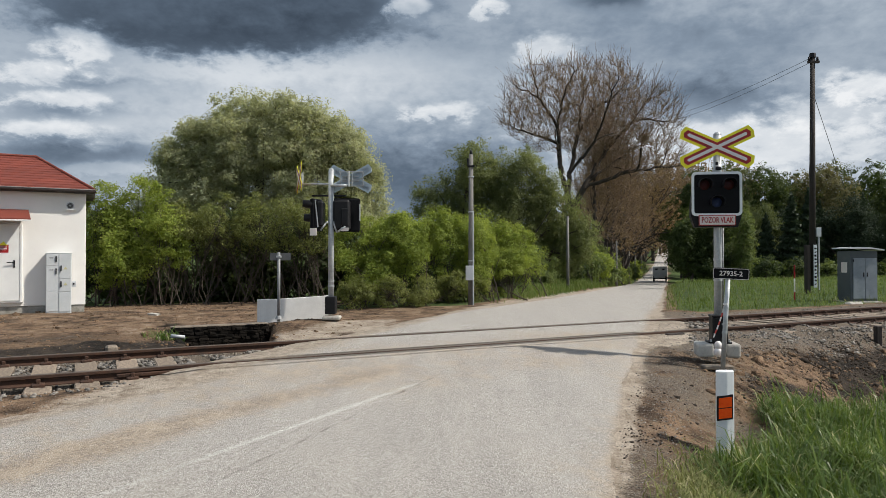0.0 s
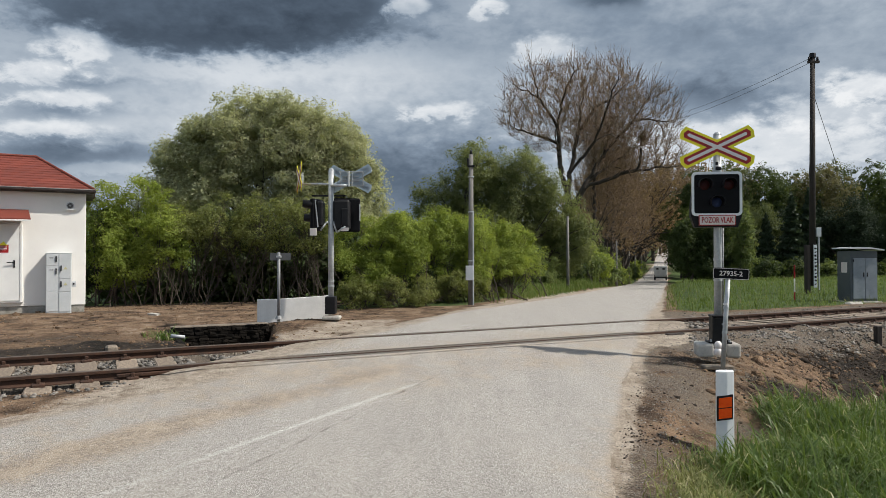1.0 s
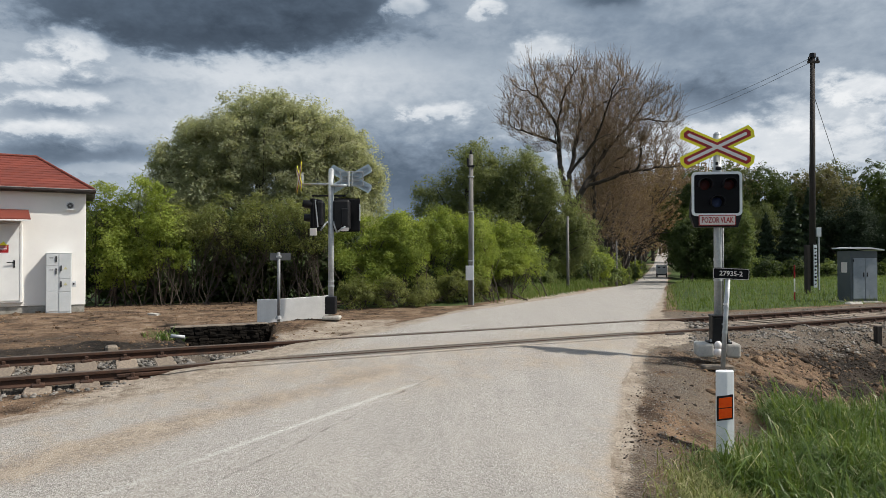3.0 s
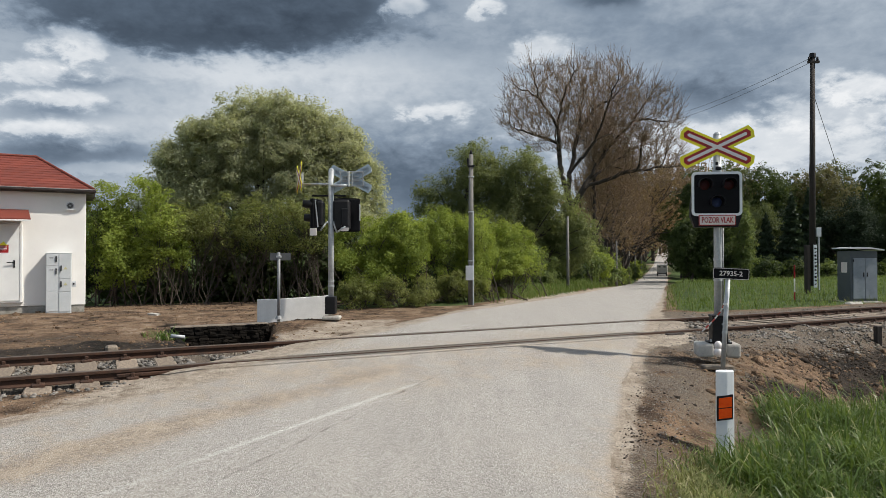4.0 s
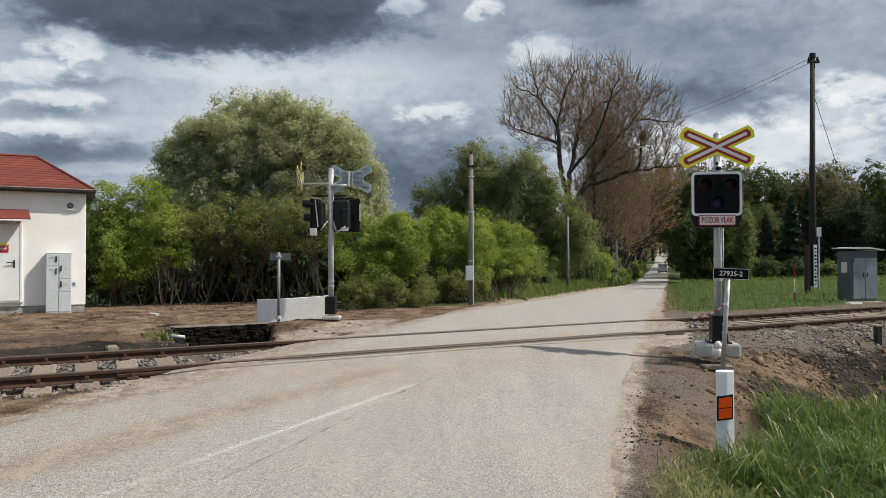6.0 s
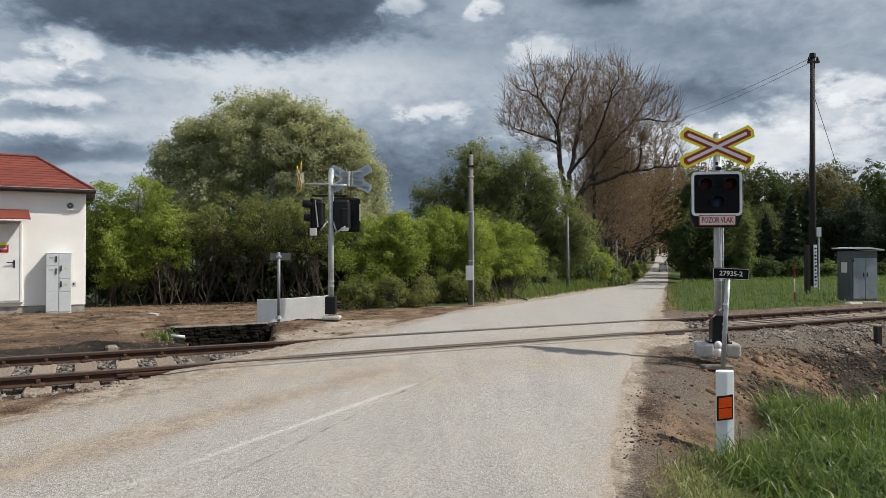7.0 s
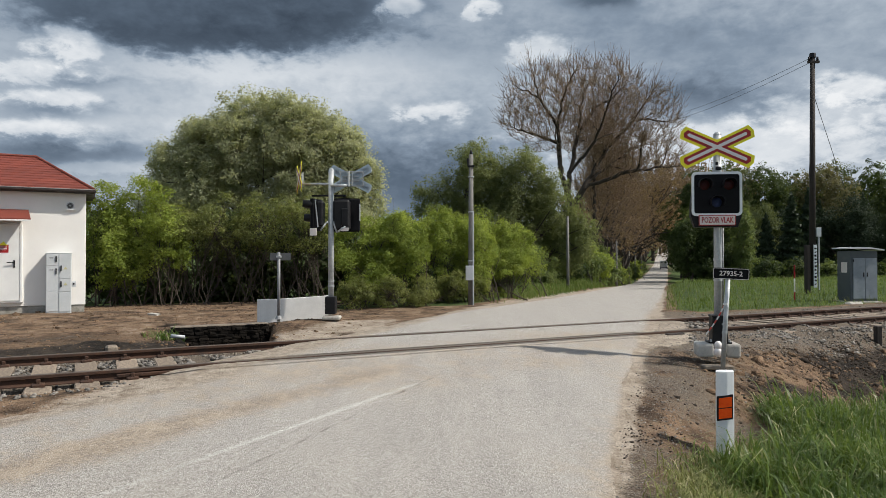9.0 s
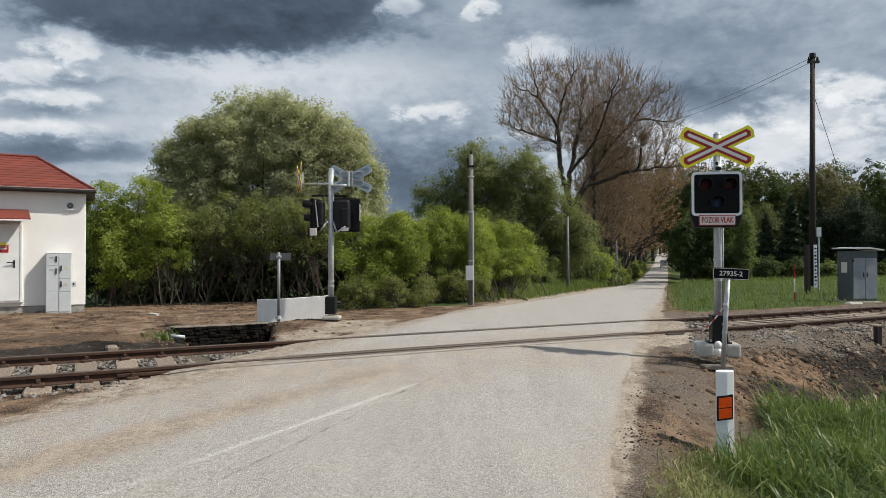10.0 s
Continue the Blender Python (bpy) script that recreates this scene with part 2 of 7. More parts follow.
WOOD_POLE = surface("dark_creosoted_wood", (0.012, 0.009, 0.008), (0.036, 0.027, 0.022), 5, 0.85, 0.5, stretch=(6, 6, 0.4))
POLE_CONCRETE = surface("grey_pole_concrete", (0.12, 0.115, 0.105), (0.22, 0.21, 0.195), 4, 0.9, 0.3, stretch=(1, 1, 0.4), stain=(0.12, 0.115, 0.10))
WHITE_PLASTIC = surface("white_plastic", (0.72, 0.74, 0.76), (0.80, 0.81, 0.82), 4, 0.4, 0.05, stain=(0.58, 0.57, 0.53), stain_at=(0.66, 0.9))
ORANGE = surface("orange_reflector", (0.96, 0.085, 0.006), (1.0, 0.115, 0.010), 30, 0.45, 0.03, spec=0.2)
YELLOW = surface("yellow_sheeting", (0.86, 0.76, 0.015), (0.93, 0.83, 0.03), 8, 0.4, 0.02)
PALE_YELLOW = surface("faded_yellow", (0.50, 0.47, 0.26), (0.58, 0.54, 0.32), 8, 0.5, 0.02)
DULL_ZINC = surface("dull_grey_steel", (0.17, 0.175, 0.18), (0.27, 0.275, 0.28), 14, 0.6, 0.08, metal=0.3, fine=70)
RED = surface("red_sheeting", (0.30, 0.010, 0.012), (0.38, 0.014, 0.016), 8, 0.4, 0.02)
WHITE = surface("white_sheeting", (0.72, 0.68, 0.66), (0.80, 0.76, 0.74), 8, 0.4, 0.02)
PINK = surface("faded_sign_white", (0.66, 0.60, 0.57), (0.74, 0.68, 0.65), 8, 0.4, 0.02)
GLOSS_BLACK = surface("black_signal_board", (0.004, 0.004, 0.005), (0.008, 0.008, 0.010), 5, 0.6, 0.02, spec=0.12)
RED_LENS = surface("unlit_red_lens", (0.026, 0.003, 0.003), (0.045, 0.005, 0.005), 30, 0.5, 0.1, spec=0.2)
BLUE_LENS = surface("unlit_white_lens", (0.010, 0.017, 0.050), (0.020, 0.032, 0.085), 30, 0.5, 0.1, spec=0.2)
HUT_GREY = surface("grey_hut_paint", (0.052, 0.064, 0.072), (0.082, 0.097, 0.106), 3, 0.55, 0.1, stain=(0.10, 0.11, 0.11))
HUT_DOOR = surface("grey_hut_door", (0.18, 0.21, 0.235), (0.25, 0.285, 0.31), 5, 0.5, 0.1, stain=(0.12, 0.135, 0.145), stain_at=(0.58, 0.72))
HUT_ROOF = surface("pale_hut_roof", (0.52, 0.55, 0.56), (0.66, 0.68, 0.68), 3, 0.5, 0.1, stain=(0.40, 0.40, 0.38))
BARK = surface("grey_brown_bark", (0.026, 0.020, 0.016), (0.075, 0.058, 0.045), 5, 0.9, 0.6, stretch=(3, 3, 0.7))
PALE_BARK = surface("pale_stem_bark", (0.036, 0.028, 0.021), (0.092, 0.072, 0.053), 5, 0.9, 0.4, stretch=(3, 3, 0.7))
TWIG = surface("budding_twig", (0.135, 0.090, 0.056), (0.265, 0.182, 0.115), 2, 0.85, 0.0)
WIRE = surface("dark_wire", (0.02, 0.02, 0.022), (0.04, 0.04, 0.045), 5, 0.6, 0.0)
TAPE_RED = surface("red_tape", (0.50, 0.05, 0.04), (0.62, 0.09, 0.07), 20, 0.4, 0.05)
TAPE_WHITE = surface("white_tape", (0.70, 0.68, 0.66), (0.80, 0.78, 0.76), 20, 0.4, 0.05)
VAN_WHITE = surface("dull_van_white", (0.50, 0.51, 0.51), (0.62, 0.63, 0.63), 2, 0.45, 0.05)
VAN_DARK = surface("dark_van_glass", (0.02, 0.022, 0.025), (0.035, 0.037, 0.04), 3, 0.15, 0.0)
TYRE = surface("black_tyre_rubber", (0.015, 0.015, 0.015), (0.03, 0.03, 0.03), 12, 0.85, 0.3)
WILLOW = leaf_material("silvery_willow_leaves", (0.180, 0.192, 0.112), (0.530, 0.540, 0.380), through_light=0.55)
GREY_WILLOW = leaf_material("grey_green_willow_leaves", (0.090, 0.110, 0.045), (0.245, 0.270, 0.115), through_light=0.48)
FRESH = leaf_material("fresh_yellow_green_leaves", (0.100, 0.142, 0.026), (0.375, 0.435, 0.092))
MID = leaf_material("mid_green_leaves", (0.078, 0.108, 0.038), (0.200, 0.240, 0.085))
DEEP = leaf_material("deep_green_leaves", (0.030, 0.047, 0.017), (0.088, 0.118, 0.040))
WOOD_GREEN = leaf_material("dull_wood_leaves", (0.060, 0.078, 0.034), (0.150, 0.175, 0.075))
BROWN_WOOD = leaf_material("brownish_budding_wood_leaves", (0.090, 0.085, 0.040), (0.210, 0.190, 0.095))
PALE_GRASS = leaf_material("pale_dry_grass", (0.110, 0.120, 0.040), (0.360, 0.370, 0.170), brown=(0.46, 0.41, 0.25), through_light=0.25)
FIR = leaf_material("dark_fir_needles", (0.020, 0.033, 0.019), (0.055, 0.080, 0.042), through_light=0.15)
BUDS = leaf_material("brown_bud_haze", (0.165, 0.110, 0.064), (0.310, 0.220, 0.130))
OLIVE = leaf_material("olive_spring_leaves", (0.100, 0.118, 0.038), (0.290, 0.312, 0.106))
GRASS = leaf_material("spring_grass_blades", (0.036, 0.068, 0.014), (0.205, 0.280, 0.075), brown=(0.42, 0.39, 0.22), shine=0.38, through_light=0.3)
MEADOW = leaf_material("meadow_grass_blades", (0.058, 0.092, 0.021), (0.195, 0.255, 0.064), brown=(0.22, 0.19, 0.10), through_light=0.3)
CINDER = surface("dark_cinders", (0.018, 0.014, 0.011), (0.068, 0.054, 0.042), 3, 0.95, 0.3, spec=0.15)
DRY = leaf_material("dry_straw_stalks", (0.15, 0.11, 0.07), (0.33, 0.27, 0.18), through_light=0.1)

# ---------------------------------------------------------------- mesh helpers


def mesh_np(name, verts, faces, mats, smooth=False, slots=None):
    me = bpy.data.meshes.new(name)
    verts = np.asarray(verts, dtype=np.float32).reshape(-1, 3)
    if isinstance(faces, np.ndarray):
        k = faces.shape[1]
        me.vertices.add(len(verts))
        me.vertices.foreach_set("co", verts.ravel())
        me.loops.add(faces.size)
        me.loops.foreach_set("vertex_index", faces.ravel().astype(np.int32))
        me.polygons.add(len(faces))
        me.polygons.foreach_set("loop_start", np.arange(0, faces.size, k, dtype=np.int32))
    else:
        me.from_pydata(verts.tolist(), [], faces)
    if slots is not None:
        me.polygons.foreach_set("material_index", np.asarray(slots, dtype=np.int32))
    if smooth:
        me.polygons.foreach_set("use_smooth", np.ones(len(me.polygons), dtype=bool))
    for m in (mats if isinstance(mats, (list, tuple)) else (mats,)):
        me.materials.append(m)
    me.update(calc_edges=True)
    me.validate()
    return me


def thing(name, label, category, group="", at=None, kind=""):
    ob = tagged(new(name), label, category, group, kind)
    ob.empty_display_size = 0.1
    if at is not None:
        ob.matrix_world = at
    return ob


def part(name, bm, mat, parent=None, label="", smooth=False, at=None):
    """Links a bmesh as one mesh object under its thing."""
    me = bpy.data.meshes.new(name)
    bmesh.ops.recalc_face_normals(bm, faces=bm.faces)
    if smooth:
        for f in bm.faces:
            f.smooth = True
    bm.to_mesh(me)
    bm.free()
    for m in (mat if isinstance(mat, (list, tuple)) else (mat,)):
        me.materials.append(m)
    return part_me(name, me, parent, label, at)


def part_me(name, me, parent=None, label="", at=None):
    ob = new(name, me)
    if parent:
        ob.parent = parent
    if at is not None:
        ob.matrix_basis = at
    if label:
        ob["label"] = label
    return ob


def box(cx, cy, cz, sx, sy, sz, bevel=0.0, m=None, bm=None, seg=1):
    """A bevelled box, centred; into bm if given."""
    bm = bm or bmesh.new()
    mat = Matrix.Translation((cx, cy, cz)) @ (m or Matrix()) @ Matrix.Diagonal((sx, sy, sz, 1))
    r = bmesh.ops.create_cube(bm, size=1.0, matrix=mat)
    if bevel:
        es = list({e for v in r["verts"] for e in v.link_edges})
        bmesh.ops.bevel(bm, geom=es, offset=bevel, segments=seg, affect="EDGES", profile=0.5)
    return bm


def tube(a, b, r1, r2=None, n=12, bm=None, caps=True):
    bm = bm or bmesh.new()
    a, b = Vector(a), Vector(b)
    q = (b - a).to_track_quat("Z", "Y").to_matrix().to_4x4()
    bmesh.ops.create_cone(bm, cap_ends=caps, segments=n, radius1=r1, radius2=r1 if r2 is None else r2, depth=(b - a).length, matrix=Matrix.Translation((a + b) / 2) @ q)
    return bm


def prism(pts, d, m=None, bm=None, bevel=0.0):
    """A flat outline in x and z, thick along y from 0 to d."""
    bm = bm or bmesh.new()
    m = m or Matrix()
    fr = [bm.verts.new(m @ Vector((x, 0, z))) for x, z in pts]
    bk = [bm.verts.new(m @ Vector((x, d, z))) for x, z in pts]
    k = len(pts)
    bm.faces.new(fr)
    bm.faces.new(bk[::-1])
    for i in range(k):
        bm.faces.new((fr[i], bk[i], bk[(i + 1) % k], fr[(i + 1) % k]))
    return bm


def round_rect(w, h, r, n=5):
    pts = []
    for cx, cz, a0 in ((w / 2 - r, h / 2 - r, 0), (-w / 2 + r, h / 2 - r, 90), (-w / 2 + r, -h / 2 + r, 180), (w / 2 - r, -h / 2 + r, 270)):
        for i in range(n + 1):
            a = radians(a0 + 90 * i / n)
            pts.append((cx + r * math.cos(a), cz + r * math.sin(a)))
    return pts


def ring(outer, inner, d, m=None, bm=None):
    """A flat frame between two outlines with as many points, thick along y."""
    bm = bm or bmesh.new()
    m = m or Matrix()
    k = len(outer)
    v = [[bm.verts.new(m @ Vector((x, y, z))) for x, z in o] for y in (0, d) for o in (outer, inner)]
    for i in range(k):
        j = (i + 1) % k
        bm.faces.new((v[0][i], v[0][j], v[1][j], v[1][i]))
        bm.faces.new((v[2][i], v[3][i], v[3][j], v[2][j]))
        bm.faces.new((v[0][i], v[2][i], v[2][j], v[0][j]))
        bm.faces.new((v[1][i], v[1][j], v[3][j], v[3][i]))
    return bm


def lettering(name, text, size, mat, parent, m, depth=0.003, label="", squeeze=1.0):
    """Letters of the built-in font, as a mesh on its plate."""
    cu = bpy.data.curves.new(name, "FONT")
    cu.body, cu.size, cu.align_x, cu.align_y, cu.extrude = text, size, "CENTER", "CENTER", depth
    cu.resolution_u, cu.offset = 2, size * 0.018
    tmp = bpy.data.objects.new(name, cu)
    scene.collection.objects.link(tmp)
    me = bpy.data.meshes.new_from_object(tmp.evaluated_get(bpy.context.evaluated_depsgraph_get()))
    bpy.data.objects.remove(tmp)
    me.transform(Matrix.Diagonal((squeeze, 1, 1, 1)))
    me.materials.clear()
    me.materials.append(mat)
    return part_me(name, me, parent, label, m)


def tubes_np(segs, n=4):
    """Tapered tubes for many branch pieces: rows of start, end, radius 1, radius 2."""
    s = np.asarray(segs, dtype=np.float64)
    a, b, r1, r2 = s[:, 0:3], s[:, 3:6], s[:, 6], s[:, 7]
    d = b - a
    d /= np.maximum(np.linalg.norm(d, axis=1, keepdims=True), 1e-6)
    h = np.where(np.abs(d[:, 2:3]) < 0.9, np.array([[0, 0, 1.0]]), np.array([[1.0, 0, 0]]))
    p = np.cross(d, h)
    p /= np.linalg.norm(p, axis=1, keepdims=True)
    q = np.cross(d, p)
    ang = np.arange(n) * 2 * np.pi / n
    c, sn = np.cos(ang)[None, :, None], np.sin(ang)[None, :, None]
    off = p[:, None] * c + q[:, None] * sn
    v = np.concatenate((a[:, None] + off * r1[:, None, None], b[:, None] + off * r2[:, None, None]), axis=1)
    i = np.arange(n)
    j = (i + 1) % n
    f = np.stack((i, j, j + n, i + n), axis=1)
    faces = (f[None] + (np.arange(len(s)) * 2 * n)[:, None, None]).reshape(-1, 4)
    return v.reshape(-1, 3), faces


def leaves_np(rng, centres, size, spread=0.35, long=1.0, droop=0.0, facing=None, loose=0.75):
    """Folded leaves, two triangles each, at the centres. facing: the way that their upper sides turn, more or less."""
    k = len(centres)
    rnd = rng.normal(size=(k, 3))
    if facing is None:
        nn = rnd
    else:
        nn = facing + rnd * loose
    nn = nn / np.maximum(np.linalg.norm(nn, axis=1, keepdims=True), 1e-6)
    d = np.cross(nn, rng.normal(size=(k, 3)))
    d[:, 2] -= droop
    d /= np.maximum(np.linalg.norm(d, axis=1, keepdims=True), 1e-6)
    w = np.cross(nn, d)
    L = size * (1 + spread * rng.uniform(-1, 1, size=(k, 1)))
    W = L * 0.36 / long
    v = np.stack((centres - d * L * 0.5, centres + w * W + nn * W * 0.3, centres + d * L * 0.5, centres - w * W + nn * W * 0.3), axis=1)
    f = np.arange(k)[:, None] * 4 + np.array([[0, 1, 2, 3]])
    return v.reshape(-1, 3), f

# ---------------------------------------------------------------- the plan
# U runs along the track, N square to it; the near rail lies at n = 7.76, the far one at n = 9.28, heads at z = 0.
U, N = np.array([0.8845, 0.4665]), np.array([-0.4665, 0.8845])
RAIL_NEAR, RAIL_FAR = 7.76, 9.28
TURN = math.degrees(math.atan2(U[1], U[0]))          # the track's heading, 27.8 degrees
ROAD_TURN = -18.37                                   # the road's heading from +y
ROAD_N = np.array([3.0, 4.0, 5.5, 7.0, 7.6, 9.4, 11.0, 13.7, 24.1, 50.7, 74.0, 110.0, 165.0, 275.0, 420.0, 900.0])
ROAD_Z = np.array([-0.46, -0.36, -0.19, -0.04, 0.0, 0.0, -0.02, -0.08, -0.60, -1.68, -2.60, -2.75, -1.66, 6.3, 23.0, 32.0])
HALF = 2.23


def smooth_step(x, a, b):
    t = np.clip((x - a) / (b - a), 0, 1)
    return t * t * (3 - 2 * t)


_fine = np.linspace(-40, 900, 3761)
_prof = np.interp(_fine, np.concatenate(([-40.0, -5.0], ROAD_N)), np.concatenate(([-0.9, -0.75], ROAD_Z)))
_kern = np.hanning(9)
_prof_near = np.convolve(np.pad(_prof, 4, mode="edge"), _kern / _kern.sum(), mode="valid")
_kern = np.hanning(81)
_prof_far = np.convolve(np.pad(_prof, 40, mode="edge"), _kern / _kern.sum(), mode="valid")


def road_z(n):
    """Height of the road where the track's normal coordinate is n."""
    w = smooth_step(n, 12.0, 30.0)
    return np.interp(n, _fine, _prof_near) * (1 - w) + np.interp(n, _fine, _prof_far) * w


def to_n(x, y):
    return N[0] * x + N[1] * y


def to_u(x, y):
    return U[0] * x + U[1] * y


def off_road(x, y):
    """Signed distance from the road's middle, to the right positive."""
    return (x - (-2.42 + 0.332 * y)) * 0.949


def wob(x, y, f, seed=0.0):
    """Cheap smooth unevenness between about -1 and 1."""
    return (np.sin(x * f * 1.0 + y * f * 0.63 + seed) + np.sin(x * f * -0.71 + y * f * 1.13 + 1.7 + seed * 2.1) + 0.6 * np.sin(x * f * 2.3 + y * f * 1.9 + seed * 0.7)
            + 0.6 * np.sin(x * f * 1.7 - y * f * 2.6 + 0.4 + seed)) / 3.2


def crumble(x, y, f, seed=0):
    """Uneven ground between about -1 and 1 that never repeats: lattice noise in two octaves."""
    def lattice(i, j):
        h = np.sin(i * 127.1 + j * 311.7 + seed * 74.7) * 43758.5453
        return (h - np.floor(h)) * 2 - 1

    total = 0.0
    for k, w in ((1.0, 0.65), (2.3, 0.35)):
        px, py = x * f * k + 0.37 * y * f * k, y * f * k - 0.29 * x * f * k
        i, j = np.floor(px), np.floor(py)
        a, b = px - i, py - j
        a, b = a * a * (3 - 2 * a), b * b * (3 - 2 * b)
        total = total + w * ((lattice(i, j) * (1 - a) + lattice(i + 1, j) * a) * (1 - b) + (lattice(i, j + 1) * (1 - a) + lattice(i + 1, j + 1) * a) * b)
    return total


def ground_z(x, y):
    """Height of the ground, the road's bed included."""
    x, y = np.asarray(x, dtype=float), np.asarray(y, dtype=float)
    n, s = to_n(x, y), off_road(x, y)
    zr = road_z(n)
    right = smooth_step(s, -1, 1)
    near_side = 1 - smooth_step(n, 8.0, 9.0)
    # open ground on the four sides of the crossing
    nl, nr = -0.22 + 0 * x, -0.60 - 0.05 * smooth_step(s, 3, 9)
    fl = -0.26 - 0.25 * smooth_step(n, 18, 30)
    fr = -0.14 - 0.35 * smooth_step(n, 16, 40)
    flat = near_side * (nl * (1 - right) + nr * right) + (1 - near_side) * (fl * (1 - right) + fr * right)
    far = smooth_step(n, 24, 60)
    rise = smooth_step(s, 8, 70) * 9.0 * smooth_step(n, 55, 125) + smooth_step(-s, 60, 200) * 4.0 * smooth_step(n, 40, 120)
    flat = flat * (1 - far) + (zr - 0.25 + rise) * far
    # the track's bed of ballast
    bed = 1 - smooth_step(np.abs(n - 8.52), 1.45, 2.3 + 0.25 * near_side)
    flat = flat + bed * (-0.192 + (0.05 * right + 0.065 * (1 - right) * (n < 7.55)) * near_side * (n < 7.7) - flat)
    flat = flat + 0.045 * (np.abs(n - 8.52) < 0.70) * (np.abs(s) > HALF)
    # ditch between ballast and verge
    ditch = np.exp(-((n - 5.1) / 0.7) ** 2) * smooth_step(s, 3.8, 5.2) * 0.42 * near_side
    heap = np.exp(-((n - 6.2) / 0.5) ** 2) * smooth_step(s, 3.0, 3.8) * 0.06 * near_side * (1 + wob(x, y, 2.2))
    flat = flat - ditch + heap
    # pit of the culvert behind the far rail
    u = to_u(x, y)
    edge = 2.50 + 0.24 * (n - 10.6)
    pit = smooth_step(u, 1.45, 1.75) * (1 - smooth_step(u, edge - 0.10, edge + 0.15)) * smooth_step(n, 10.0, 10.9) * (1 - smooth_step(n, 14.06, 14.25))
    flat = flat - 0.75 * pit
    # turned soil between track and hut
    soil = (1 - right) * smooth_step(n, 10.2, 11) * (1 - smooth_step(n, 19, 24)) * (1 - pit)
    ridge = np.exp(-((n - 11.4) / 0.6) ** 2) * (1 - smooth_step(u, 1.0, 1.5)) * (1 - right) * 0.09
    flat = flat + soil * (0.05 * crumble(x, y, 0.7) + 0.014 * crumble(x, y, 2.4, 2)) + ridge * (1.2 + 1.2 * crumble(x, y, 1.4, 4))
    loose = near_side * right * smooth_step(s, 2.6, 3.4)
    flat = flat + loose * ((0.11 * crumble(x, y, 0.9, 6) + 0.07 * crumble(x, y, 1.9, 2)) * smooth_step(s, 3.2, 4.5) + 0.06 * crumble(x, y, 3.0, 1))
    mound = np.exp(-((u - 4.1) / 1.1) ** 2 - ((n - 13.7) / 0.9) ** 2) * 0.12
    flat = flat + mound * (1 - pit)
    # the road's bed
    wide = HALF + 1.1 + right * near_side * (-0.35 + 2.2 * smooth_step(n, 4.4, 6.0))
    on = 1 - smooth_step(np.abs(s), HALF - 0.05, wide)
    shoulder = zr - 0.03
    z = flat + on * (shoulder - flat)
    under = (np.abs(s) < HALF - 0.75) * 1.0
    return z - 0.09 * under + 0.012 * wob(x, y, 0.9, 5) * (1 - on)


def axis(*runs):
    out = []
    for a, b, step in runs:
        out.append(np.arange(a, b, step))
    return np.unique(np.round(np.concatenate(out), 4))


def grid_faces(nx, ny):
    i, j = np.meshgrid(np.arange(nx - 1), np.arange(ny - 1), indexing="ij")
    a = (i * ny + j).ravel()
    return np.stack((a, a + ny, a + ny + 1, a + 1), axis=1)


def paint(me, name, rgb, fourth):
    col = me.color_attributes.new(name, "FLOAT_COLOR", "POINT")
    col.data.foreach_set("color", np.column_stack((rgb, fourth)).astype(np.float32).ravel())


